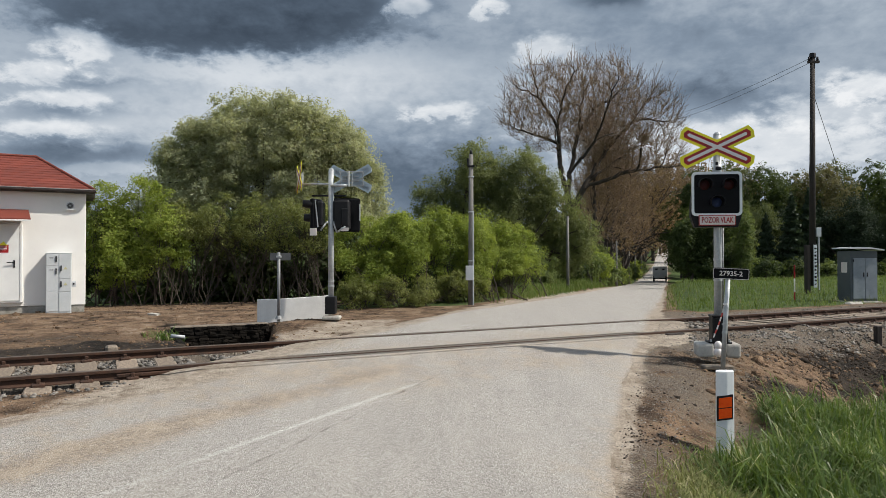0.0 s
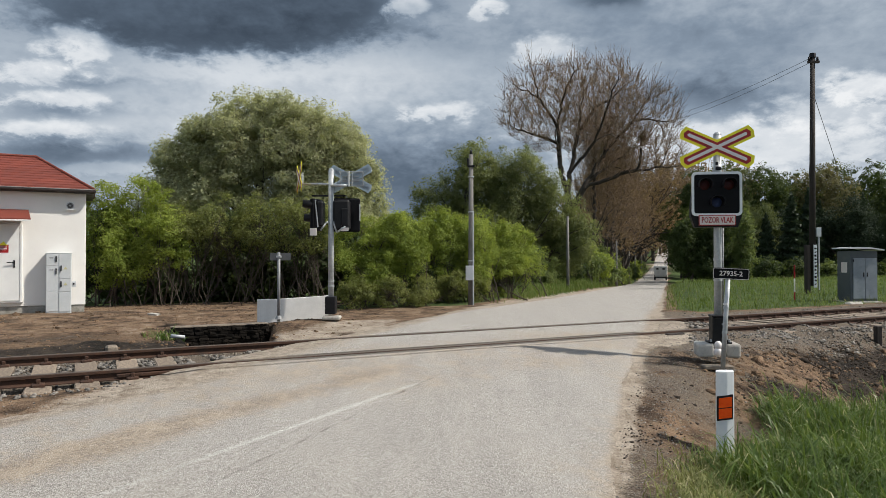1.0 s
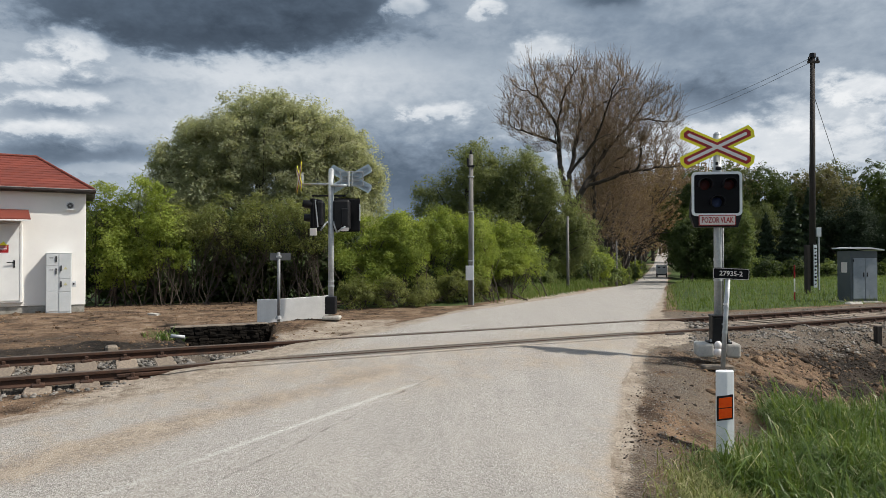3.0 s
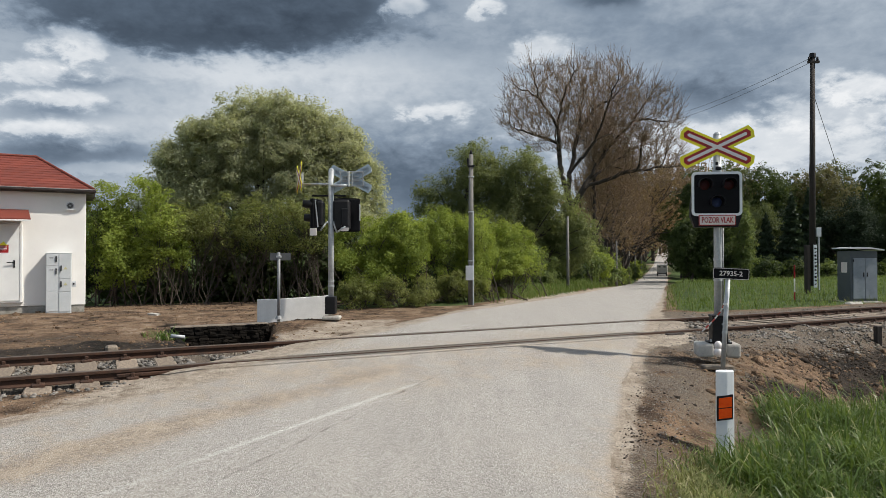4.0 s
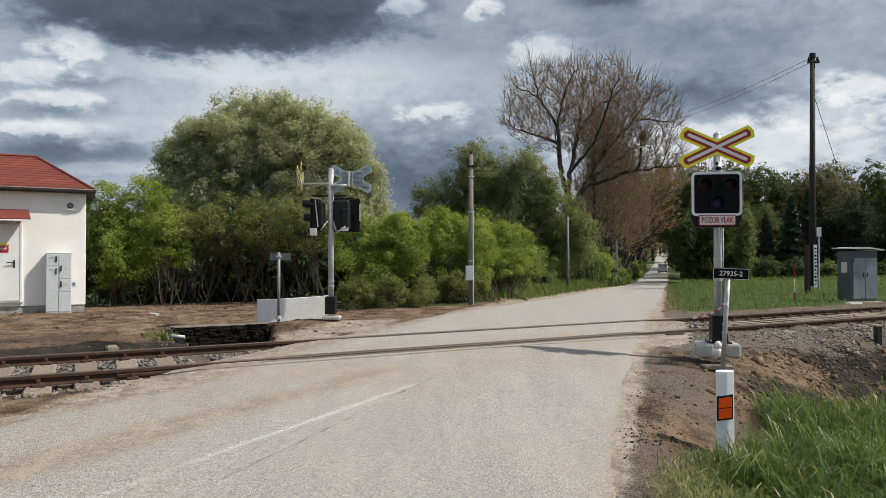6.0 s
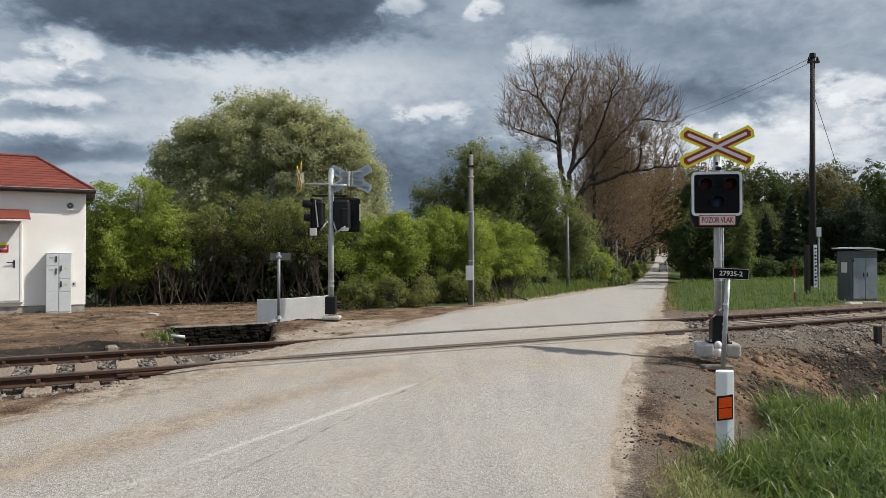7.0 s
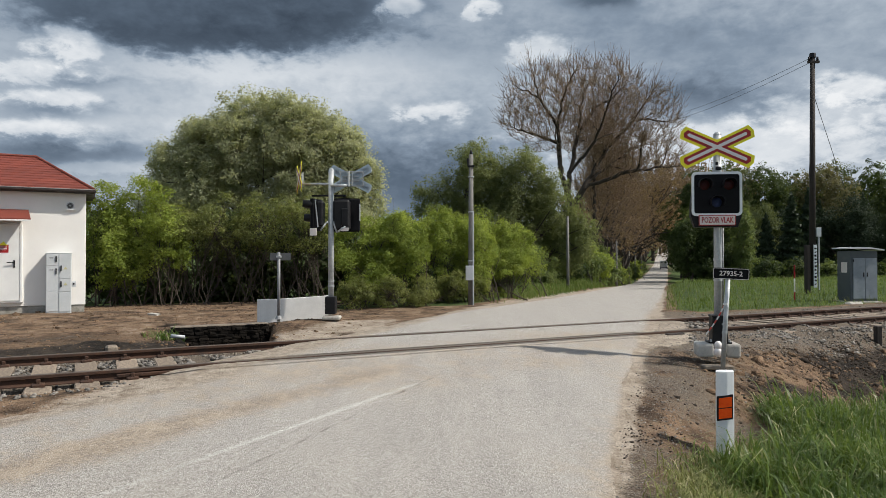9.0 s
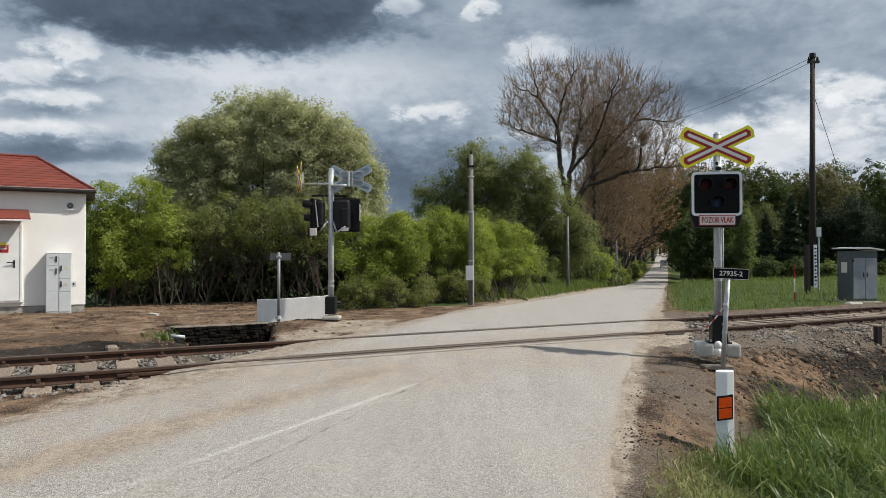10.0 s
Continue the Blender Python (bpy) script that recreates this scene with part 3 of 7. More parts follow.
def build_ground():
    gx = axis((-1600, -240, 120), (-240, -40, 8), (-40, -14, 1.0), (-14, -6, 0.2), (-6, 8, 0.125), (8, 20, 0.3), (20, 60, 1.5), (60, 260, 6), (260, 1700, 110))
    gy = axis((-400, -20, 40), (-20, 2, 1.5), (2, 15, 0.12), (15, 26, 0.25), (26, 60, 1.2), (60, 240, 4), (240, 700, 12), (700, 2600, 150))
    X, Y = np.meshgrid(gx, gy, indexing="ij")
    x, y = X.ravel(), Y.ravel()
    z = ground_z(x, y)
    n, s, u = to_n(x, y), off_road(x, y), to_u(x, y)
    me = mesh_np("ground", np.column_stack((x, y, z)), grid_faces(len(gx), len(gy)), GROUND, smooth=True)
    near = n < 8.5
    verge = 2.35 + 0.8 * smooth_step(y, 5.0, 6.6)
    grass = np.where(near, smooth_step(s, verge, verge + 0.5) * smooth_step(5.15 - 0.55 * np.clip(s - 3.1, 0, 1.8) - n, -0.3, 0.3) * 0.8, smooth_step(s, 2.25, 2.75) * smooth_step(n, 10.9, 11.7))
    grass = np.maximum(grass, smooth_step(n, 20, 26) * (np.abs(s) > 2.6) * 0.9)
    grass = np.where((s < 0) & (n < 24), np.maximum(smooth_step(-s, 2.8, 3.4) * smooth_step(n, 16.5, 18.0) * (s > -7) * 0.75, smooth_step(n, 22, 26) * 0.7), grass)
    gravel = (1 - smooth_step(np.abs(n - 8.52), 1.5 + 0.5 * (s > 0) * ~near, 2.4 + 0.5 * (s > 0) * ~near)) * 1.0
    gravel = np.maximum(gravel, np.where((s > 1.7) & near, (1 - smooth_step(s, 2.9, 3.9)) * (0.55 + 0.25 * crumble(x, y, 1.1, 31)) * smooth_step(n, 1, 3), 0))
    gravel = np.maximum(gravel, np.where(near & (s > 4.0), smooth_step(n + 0.25 * wob(x, y, 2.3), 6.7, 7.1) * 0.7, 0))
    gravel = np.where(near & (s < 0), (1 - smooth_step(8.52 - n, 0.75, 1.3)) * 0.8, gravel)
    sand = np.where(near & (s < 0), 0.20 + (1 - smooth_step(-s, 2.4, 3.6)) * 0.22, 0)
    sand = np.maximum(sand, (1 - smooth_step(np.abs(s), 2.2, 3.0)) * np.where(s > 0, 0.22, 0.78))
    sand = np.maximum(sand, np.where(~near & (s < -2.5), smooth_step(n, 12.0, 14.2) * 0.31 * (1 - smooth_step(n, 20, 23)), 0))
    sand = np.maximum(sand, np.exp(-((n - 12.5) / 1.3) ** 2 - ((s + 3.75) / 0.8) ** 2) * 0.95)
    rim = np.where(s > 0, 1.45 + 0.40 * (~near), 2.0)
    sand = np.maximum(sand, (np.abs(s) > rim) * (1 - smooth_step(np.abs(s), np.where(s > 0, 1.90 + 0.2 * (~near), 2.35) + 0.08 * wob(x, y, 2.0), np.where(s > 0, 2.22 + 0.08 * (~near), 3.3 - 0.35 * near))) * (n < 30) * np.where(s > 0, 0.80, 0.95))
    # sandy aprons where the rails run into the road
    apron = (1 - smooth_step(np.abs(n - 8.3), 0.9, 1.9)) * (1 - smooth_step(np.abs(s), 2.35, np.where(s > 0, 2.85, 3.25)))
    sand = np.maximum(sand, apron * 1.2)
    # black cinders behind the far rail and beside the ballast, hollow's shade painted in
    dark = smooth_step(s + 0.2 * wob(x, y, 1.6), 4.1, 4.7) * near * smooth_step(n + 0.15 * wob(x, y, 2.3), 5.4, 5.8) * (1 - smooth_step(n, 6.7, 7.1)) * 0.95
    dark = np.maximum(dark, ((s < -2.8) & (u < 1.6)) * np.exp(-((n - 11.4) / 1.15) ** 2) * 1.1)
    dark = np.maximum(dark, near * (s > 2.6) * np.exp(-((n - 6.3) / 0.35) ** 2) * 0.35)
    dark = np.maximum(dark, near * smooth_step(s, 2.8, 3.4) * smooth_step(wob(x * 0.5, y, 3.2, 3.0), -0.2, 0.6) * 0.62 * smooth_step(n, 3.9, 4.3))
    dark = np.maximum(dark, (~near & (s < -2.8)) * smooth_step(crumble(x, y, 0.45, 9), -0.1, 0.6) * 0.54 * (n < 20) * (u < 3.6))
    dark = np.maximum(dark, near * smooth_step(s, 1.95, 2.3) * (1 - smooth_step(s, 3.2, 3.8)) * smooth_step(crumble(x, y, 1.3, 11), 0.05, 0.6) * 0.75 * (1 - grass))
    loose = near * smooth_step(s, 2.0, 2.3) * (1 - smooth_step(s, 3.0, 3.8)) * smooth_step(crumble(x, y, 0.9, 15), 0.0, 0.6)
    gravel = gravel * (1 - 0.7 * loose)
    sand = np.maximum(sand, loose * 0.45)
    paint(me, "cover", np.column_stack((grass, gravel * (1 - grass) * (1 - 0.8 * apron), sand)), dark)
    tagged(part_me("ground", me), "brown turned soil, gravel and grass round the crossing", "ground", kind="structure")


def road_point(n, s):
    """Place on the road at the track's normal coordinate n and distance s from its middle."""
    yc = (n - 1.129) / 0.7296
    xc = -2.42 + 0.332 * yc
    t = s / 0.692
    return xc + t * U[0], yc + t * U[1]


def build_road():
    rows = axis((-6, 2, 0.5), (2, 7.5, 0.06), (9.5, 14, 0.08), (14, 30, 0.25), (30, 110, 1.0), (110, 430, 4.0))
    cut = []
    for r in (RAIL_NEAR, RAIL_FAR):
        cut += [r - 0.36, r - 0.28, r - 0.20, r - 0.14, r - 0.10, r - 0.095, r - 0.04, r - 0.035, r + 0.035, r + 0.04, r + 0.095, r + 0.10, r + 0.14, r + 0.20, r + 0.28]
    rows = np.unique(np.concatenate((rows, np.array(cut), np.linspace(8.0, 9.05, 14))))
    cols = np.linspace(-1, 1, 121)
    n, c = np.meshgrid(rows, cols, indexing="ij")
    n, c = n.ravel(), c.ravel()
    near = 1 - smooth_step(n, 7.0, 12.0)
    ragged = 0.08 * wob(n, n * 0.3, 1.9) + 0.03 * wob(n, n, 4.3, 2.0)
    right = HALF - 0.20 * near * smooth_step(n, 1, 4) + ragged
    left = -HALF - 0.22 - 0.15 * near - 0.22 * np.exp(-((n - 6.3) / 0.5) ** 2) + 0.05 * wob(n, n * 0.7, 3.3, 4.0)
    s = np.where(c > 0, c * right, -c * left)
    x, y = road_point(n, s)
    z = road_z(n) - 0.025 * (s / HALF) ** 2 + 0.006 * wob(x, y, 1.3)
    level = 1 - smooth_step(np.abs(n - 8.52), 0.9, 1.6)
    z = z * (1 - level) + level * (-0.004)
    for r in (RAIL_NEAR, RAIL_FAR):
        d = np.abs(n - r)
        z = np.where((d < 0.099), -0.06, z)
    rim = np.minimum(right - s, s - left)
    z = z - 0.022 * (1 - smooth_step(rim, 0.0, 0.30)) + 0.005 * wob(x, y, 9.0, 2.0) * (1 - smooth_step(rim, 0.0, 0.4))
    me = mesh_np("road", np.column_stack((x, y, z)), grid_faces(len(rows), len(cols)), ASPHALT, smooth=True)
    seam = x - (0.04 + 0.50 * (y - 7.4)) + 0.02 * wob(y, y, 2.0)
    crack = 1.0 * np.exp(-(seam / 0.040) ** 2) * (y < 7.9) * (0.56 + 0.10 * crumble(x, y, 1.5))
    patch = 7.02 + 0.16 * wob(x, y, 0.9) - 0.25 * smooth_step(s, 0.2, 1.4)
    crack = np.maximum(crack, 0.50 * np.exp(-((n - patch) / 0.045) ** 2) * (s > -0.6) * (0.7 + 0.4 * wob(x, y, 2.4, 2)))
    joint = np.maximum(1 - smooth_step(np.abs(n - RAIL_NEAR + 0.03), 0.14, 0.27), (1 - smooth_step(np.abs(n - RAIL_FAR + 0.02), 0.11, 0.2)) * 0.85) * 0.85
    dust = np.maximum((1 - smooth_step(rim, 0.0, np.where(s < 0, 0.45, 0.45))) * np.where(s < 0, 0.9, 0.85), smooth_step(-s, 0.7, 2.2) * 0.40 * near)
    dust = np.maximum(dust, 0.56 * (1 - smooth_step(np.abs(n - 7.3), 0.5, 2.4)))
    track = x - (-2.34 + 0.73 * (y - 5.06)) + 0.06 * wob(x, y, 1.1)
    dust = np.maximum(dust, (0.88 + 0.12 * wob(x, y, 1.7)) * np.exp(-(track / 0.42) ** 2) * (1 - smooth_step(y, 7.0, 9.0)))
    dust = np.maximum(dust, 0.45 * smooth_step(s, HALF - 1.0, HALF - 0.4) * near)
    mark = x - (-0.51 + 0.67 * (y - 6.5))
    line = 0.95 * np.exp(-(mark / 0.055) ** 2) * (y < 6.9) * (0.75 + 0.25 * wob(n, n, 2.6, 3))
    line = np.maximum(line, 0.45 * np.exp(-((s + 0.1) / 0.06) ** 2) * (n > 10.5) * (wob(n, n * 0, 0.9) > 0.1))
    paint(me, "lane", np.column_stack((np.maximum(crack, joint), dust, line)), np.clip(1.0 - rim / np.where(s < 0, 0.75 - 0.42 * near + 0.95 * smooth_step(n, 6.0, 7.0) * near, 0.28 + 0.3 * (1 - near)) * np.where(n > 12, 2.0, 1.0), 0, 1) * 1.15 * (n < 40))
    tagged(part_me("road", me), "pale worn asphalt country road with dusty edges", "road", kind="structure")


def rail_thing(n0):
    """One rail, lying along x in its own space, head at z = 0."""
    at = pose(*(N * n0), 0, 0, 0, TURN)
    rail = thing("rail", "rusty steel rail running across the road", "rail", "rails of the track", at=at)
    foot = [(-0.055, -0.108), (0.055, -0.108), (0.055, -0.100), (0.012, -0.086), (0.009, -0.042), (0.034, -0.034), (0.034, -0.006), (-0.034, -0.006), (-0.034, -0.034), (-0.009, -0.042), (-0.012, -0.086), (-0.055, -0.100)]
    turn = Matrix.Rotation(radians(90), 4, "Z")
    L = 130.0
    m = Matrix.Translation((L * 0.6, 0, 0)) @ turn
    part("web_and_foot", prism(foot, L, m), RUST, rail)
    head = [(-0.034, -0.006), (0.034, -0.006), (0.030, 0.0), (-0.030, 0.0)]
    part("running_surface", prism(head, L, m), RAIL_TOP, rail, "worn bare running surface")
    return rail


def sleeper_mesh(rng):
    bm = box(0, 0, -0.085, 0.235, 2.30, 0.17, 0.012)
    for v in bm.verts:
        v.co += Vector(rng.uniform(-0.008, 0.008, 3))
    me = bpy.data.meshes.new("sleeper")
    bm.to_mesh(me)
    bm.free()
    me.materials.append(SLEEPER)
    return me


def stones_np(rng, xyz, size):
    """Crushed stones: squashed, jittered eight-cornered pieces."""
    k = len(xyz)
    base = np.array([[-1, -1, -1], [1, -1, -1], [1, 1, -1], [-1, 1, -1], [-0.7, -0.7, 1], [0.8, -0.6, 1], [0.6, 0.8, 1], [-0.8, 0.6, 1]], dtype=float) * 0.5
    quad = np.array([[0, 3, 2, 1], [4, 5, 6, 7], [0, 1, 5, 4], [1, 2, 6, 5], [2, 3, 7, 6], [3, 0, 4, 7]])
    v = base[None] + rng.uniform(-0.30, 0.30, size=(k, 8, 3))
    a = rng.uniform(0, 2 * np.pi, k)
    ca, sa = np.cos(a)[:, None], np.sin(a)[:, None]
    vx, vy = v[..., 0] * ca - v[..., 1] * sa, v[..., 0] * sa + v[..., 1] * ca
    tl = rng.uniform(-0.6, 0.6, size=(k, 1))
    v = np.stack((vx, vy * np.cos(tl) - v[..., 2] * np.sin(tl), vy * np.sin(tl) + v[..., 2] * np.cos(tl)), axis=-1)
    sz = (size * np.exp(rng.normal(0, 0.35, k)))[:, None, None] * np.array([1.0, 0.8, 0.62])
    v = v * sz + xyz[:, None]
    f = (quad[None] + (np.arange(k) * 8)[:, None, None]).reshape(-1, 4)
    return v.reshape(-1, 3), f


def stone_material():
    m, g, b, out = material("ballast_stones")
    isl = g.add("ShaderNodeNewGeometry").outputs["Random Per Island"]
    co = g.add("ShaderNodeTexCoord").outputs["Object"]
    col = g.mix(isl, (0.080, 0.073, 0.064), (0.29, 0.268, 0.238))
    col = g.mix(g.ramp(g.noise(co, 1.2, 4), 0.50, 0.75), col, g.mix(isl, (0.09, 0.065, 0.045), (0.28, 0.215, 0.15)))
    col = g.mix(g.math("MULTIPLY", g.noise(co, 70, 3), 0.4), col, (0.08, 0.07, 0.06))
    g.put(b.inputs["Base Color"], col)
    b.inputs["Roughness"].default_value = 0.9
    return m


STONES = stone_material()


SLEEPER_STEP, SLEEPER_FIRST = 0.42, 0.02


def build_track():
    near_rail = rail_thing(RAIL_NEAR)
    bar = box(0.62, -0.046, -0.066, 0.66, 0.022, 0.040, 0.008)
    for i in range(4):
        tube((0.36 + i * 0.17, -0.055, -0.066), (0.36 + i * 0.17, -0.076, -0.066), 0.013, n=6, bm=bar)
    part("fishplate", bar, RUST, near_rail, "rusty bolted joint plate")
    rail_thing(RAIL_FAR)
    rng = np.random.default_rng(4)
    meshes = [sleeper_mesh(rng) for _ in range(5)]
    for i in range(-60, 96):
        uc = i * SLEEPER_STEP + SLEEPER_FIRST
        x, y = N * 8.52 + U * uc
        if abs(off_road(x, y)) < HALF + 0.75 or uc > 40:
            continue
        ob = new("sleeper", meshes[i % 5])
        ob.matrix_world = pose(x, y, -0.108, 0, 0, TURN + rng.uniform(-1, 1))
        tagged(ob, "weathered pale sleeper under the rusty rails", "sleeper", "sleepers of the track")
    # fastenings, one small rusty piece a rail and sleeper side
    clip = box(0, 0, 0.02, 0.12, 0.24, 0.05, 0.012)
    box(0, 0.07, 0.06, 0.04, 0.04, 0.05, 0.006, bm=clip)
    box(0, -0.07, 0.06, 0.04, 0.04, 0.05, 0.006, bm=clip)
    me = bpy.data.meshes.new("rail_clip")
    clip.to_mesh(me)
    clip.free()
    me.materials.append(RUST)
    for i in range(-36, 75):
        uc = i * SLEEPER_STEP + SLEEPER_FIRST
        x, y = N * 8.52 + U * uc
        if abs(off_road(x, y)) < HALF + 0.75:
            continue
        for r in (RAIL_NEAR, RAIL_FAR):
            ob = new("rail_clip", me)
            ob.matrix_world = pose(*(N * r + U * uc), -0.122, 0, 0, TURN)
            tagged(ob, "rusty clip holding the rail to its sleeper", "rail clip", "rail clips")
    # loose ballast
    k = 30000
    u = rng.uniform(-14, 22, k)
    n = 8.52 + rng.normal(0, 1.05, k)
    n = np.where(np.abs(n - 8.52) > 2.3, 8.52 + rng.uniform(-1.9, 1.9, k), n)
    x, y = U[0] * u + N[0] * n, U[1] * u + N[1] * n
    so = off_road(x, y)
    extra = rng.uniform(size=k) < 0.42
    n = np.where(extra & (so > 3.0), rng.uniform(6.5, 7.6, k), n)
    x, y = U[0] * u + N[0] * n, U[1] * u + N[1] * n
    so = off_road(x, y)
    phase = np.abs((u - SLEEPER_FIRST + 0.5 * SLEEPER_STEP) % SLEEPER_STEP - 0.5 * SLEEPER_STEP)
    on_sleeper = (phase < 0.125) & (np.abs(n - 8.52) < 1.15)
    ok = (np.abs(so) > HALF + 0.35) & ((so > 0) | (n > 7.2)) & ~on_sleeper
    x, y = x[ok], y[ok]
    z = ground_z(x, y) + 0.004 + 0.018 * (np.abs(to_n(x, y) - 8.52) < 0.68)
    v, f = stones_np(rng, np.column_stack((x, y, z)), np.where(to_n(x, y) < 7.2, 0.026, 0.028))
    tagged(part_me("ballast", mesh_np("ballast", v, f, STONES)), "grey crushed stone ballast round the sleepers", "ballast", kind="stuff")
    # gravel of the verge and the crossing's edges
    k = 10000
    yy = rng.uniform(2.5, 13, k)
    ss = np.where(rng.uniform(size=k) < 0.75, rng.gamma(2.0, 0.35, k) + HALF - 0.35, -HALF - rng.gamma(2.0, 0.45, k) + 0.1)
    xx = -2.42 + 0.332 * yy + ss / 0.949
    v, f = stones_np(rng, np.column_stack((xx, yy, ground_z(xx, yy) - 0.001)), 0.0095)
    tagged(part_me("verge_gravel", mesh_np("verge_gravel", v, f, STONES)), "fine grey gravel scattered along the road's edge", "gravel", kind="stuff")
    # crumbs broken from the road's edge
    yy = np.concatenate((rng.normal(5.75, 0.22, 150), rng.normal(6.9, 0.2, 30)))
    xx = -2.42 + 0.332 * yy + (HALF - 0.30 + rng.gamma(1.6, 0.16, len(yy))) / 0.949
    v, f = stones_np(rng, np.column_stack((xx, yy, ground_z(xx, yy) + 0.003)), 0.011)
    tagged(part_me("asphalt_crumbs", mesh_np("asphalt_crumbs", v, f, CINDER)), "dark asphalt crumbs broken from the road's edge", "rubble", kind="stuff")
    # dark cinders spilled on the ballast's flank, blackened also for the hollow's shade
    k = 4200
    u, n = rng.uniform(7.5, 13, k), rng.normal(6.2, 0.42, k)
    x, y = U[0] * u + N[0] * n, U[1] * u + N[1] * n
    ok = (off_road(x, y) > 4.2 + 0.3 * wob(x, y, 1.7)) & (n > 5.4) & (n < 6.9)
    x, y = x[ok], y[ok]
    v, f = stones_np(rng, np.column_stack((x, y, ground_z(x, y) + 0.001)), 0.018)
    tagged(part_me("cinders", mesh_np("cinders", v, f, CINDER)), "dark cinders and clinker on the ballast's flank, darkened also for shade", "cinders", kind="stuff")
    # small clods and stones on the bare slope
    k = 9000
    xx, yy = rng.uniform(1.5, 8.5, k), rng.uniform(4.5, 11.5, k)
    nn, so = to_n(xx, yy), off_road(xx, yy)
    ok = (nn > 3.9) & (nn < 6.7) & (so > 2.7) & (rng.uniform(size=k) < 0.75 + 0.5 * crumble(xx, yy, 1.2))
    xx, yy = xx[ok], yy[ok]
    v, f = stones_np(rng, np.column_stack((xx, yy, ground_z(xx, yy) - 0.002)), np.exp(rng.normal(-3.8, 0.5, len(xx))))
    tagged(part_me("slope_clods", mesh_np("slope_clods", v, f, GROUND)), "small brown clods and stones on the bare slope", "soil", kind="stuff")
    xx, yy = rng.uniform(1.6, 8.5, 9000), rng.uniform(5.0, 11.0, 9000)
    nn, so = to_n(xx, yy), off_road(xx, yy)
    ok = (nn > 4.2) & (nn < 6.7) & (so > 2.05) & (crumble(xx, yy, 1.5, 21) > np.where(so > 2.9, -0.1, 0.12))
    xx, yy = xx[ok], yy[ok]
    v, f = stones_np(rng, np.column_stack((xx, yy, ground_z(xx, yy) - 0.002)), np.exp(rng.normal(-3.85, 0.35, len(xx))) * np.where(off_road(xx, yy) > 2.9, 1.0, 0.5))
    tagged(part_me("dark_clods", mesh_np("dark_clods", v, f, CINDER)), "dark damp clods on the bare slope", "soil", kind="stuff")
    # clods of turned soil
    k = 15000
    xx = np.concatenate((rng.uniform(-14, -1.5, k // 2), rng.uniform(2.0, 9.0, k - k // 2)))
    yy = np.concatenate((rng.uniform(7, 21, k // 2), rng.uniform(5, 11.5, k - k // 2)))
    nn, so = to_n(xx, yy), off_road(xx, yy)
    ok = ((nn > 10.4) & (so < -2.8)) | ((nn < 6.8) & (nn > 4.0) & (so > 2.7) & (rng.uniform(size=k) < 0.5))
    xx, yy = xx[ok], yy[ok]
    v, f = stones_np(rng, np.column_stack((xx, yy, ground_z(xx, yy) - 0.003)), np.exp(rng.normal(-3.85, 0.42, len(xx))))
    tagged(part_me("soil_clods", mesh_np("soil_clods", v, f, GROUND)), "brown clods of freshly turned soil", "soil", kind="stuff")


def build_sky():
    """A far arc of cloud that drifts; beyond its edges the sky goes on in the world."""
    m = bpy.data.materials.new("drifting_clouds")
    m.use_nodes = True
    g = Nodes(m.node_tree)
    co = g.add("ShaderNodeTexCoord").outputs["Object"]
    way = g.add("ShaderNodeVectorMath", {0: co})
    way.operation = "NORMALIZE"
    sep = g.add("ShaderNodeSeparateXYZ", {0: co})
    yy = g.math("MAXIMUM", sep.outputs[1], 50.0)
    u, v = g.math("DIVIDE", sep.outputs[0], yy), g.math("DIVIDE", sep.outputs[2], yy)
    col = cloud_colour(g, way.outputs[0], u, v, CLOUDS)
    em = g.add("ShaderNodeEmission", {"Color": col, "Strength": 1.0})
    g.t.links.new(em.outputs[0], g.add("ShaderNodeOutputMaterial").inputs[0])
    az, el = np.radians(np.linspace(-70, 70, 57)), np.radians(np.linspace(-3, 62, 27))
    A, E = np.meshgrid(az, el, indexing="ij")
    R = 2400.0
    v = np.column_stack((R * (np.cos(E) * np.sin(A)).ravel(), R * (np.cos(E) * np.cos(A)).ravel(), R * np.sin(E).ravel()))
    me = mesh_np("cloud_sky", v, grid_faces(len(az), len(el)), m, smooth=True)
    ob = part_me("cloud_sky", me)
    ob.matrix_world = pose(*EYE)
    return tagged(ob, "broken grey and white spring clouds drifting over", "sky", kind="structure")


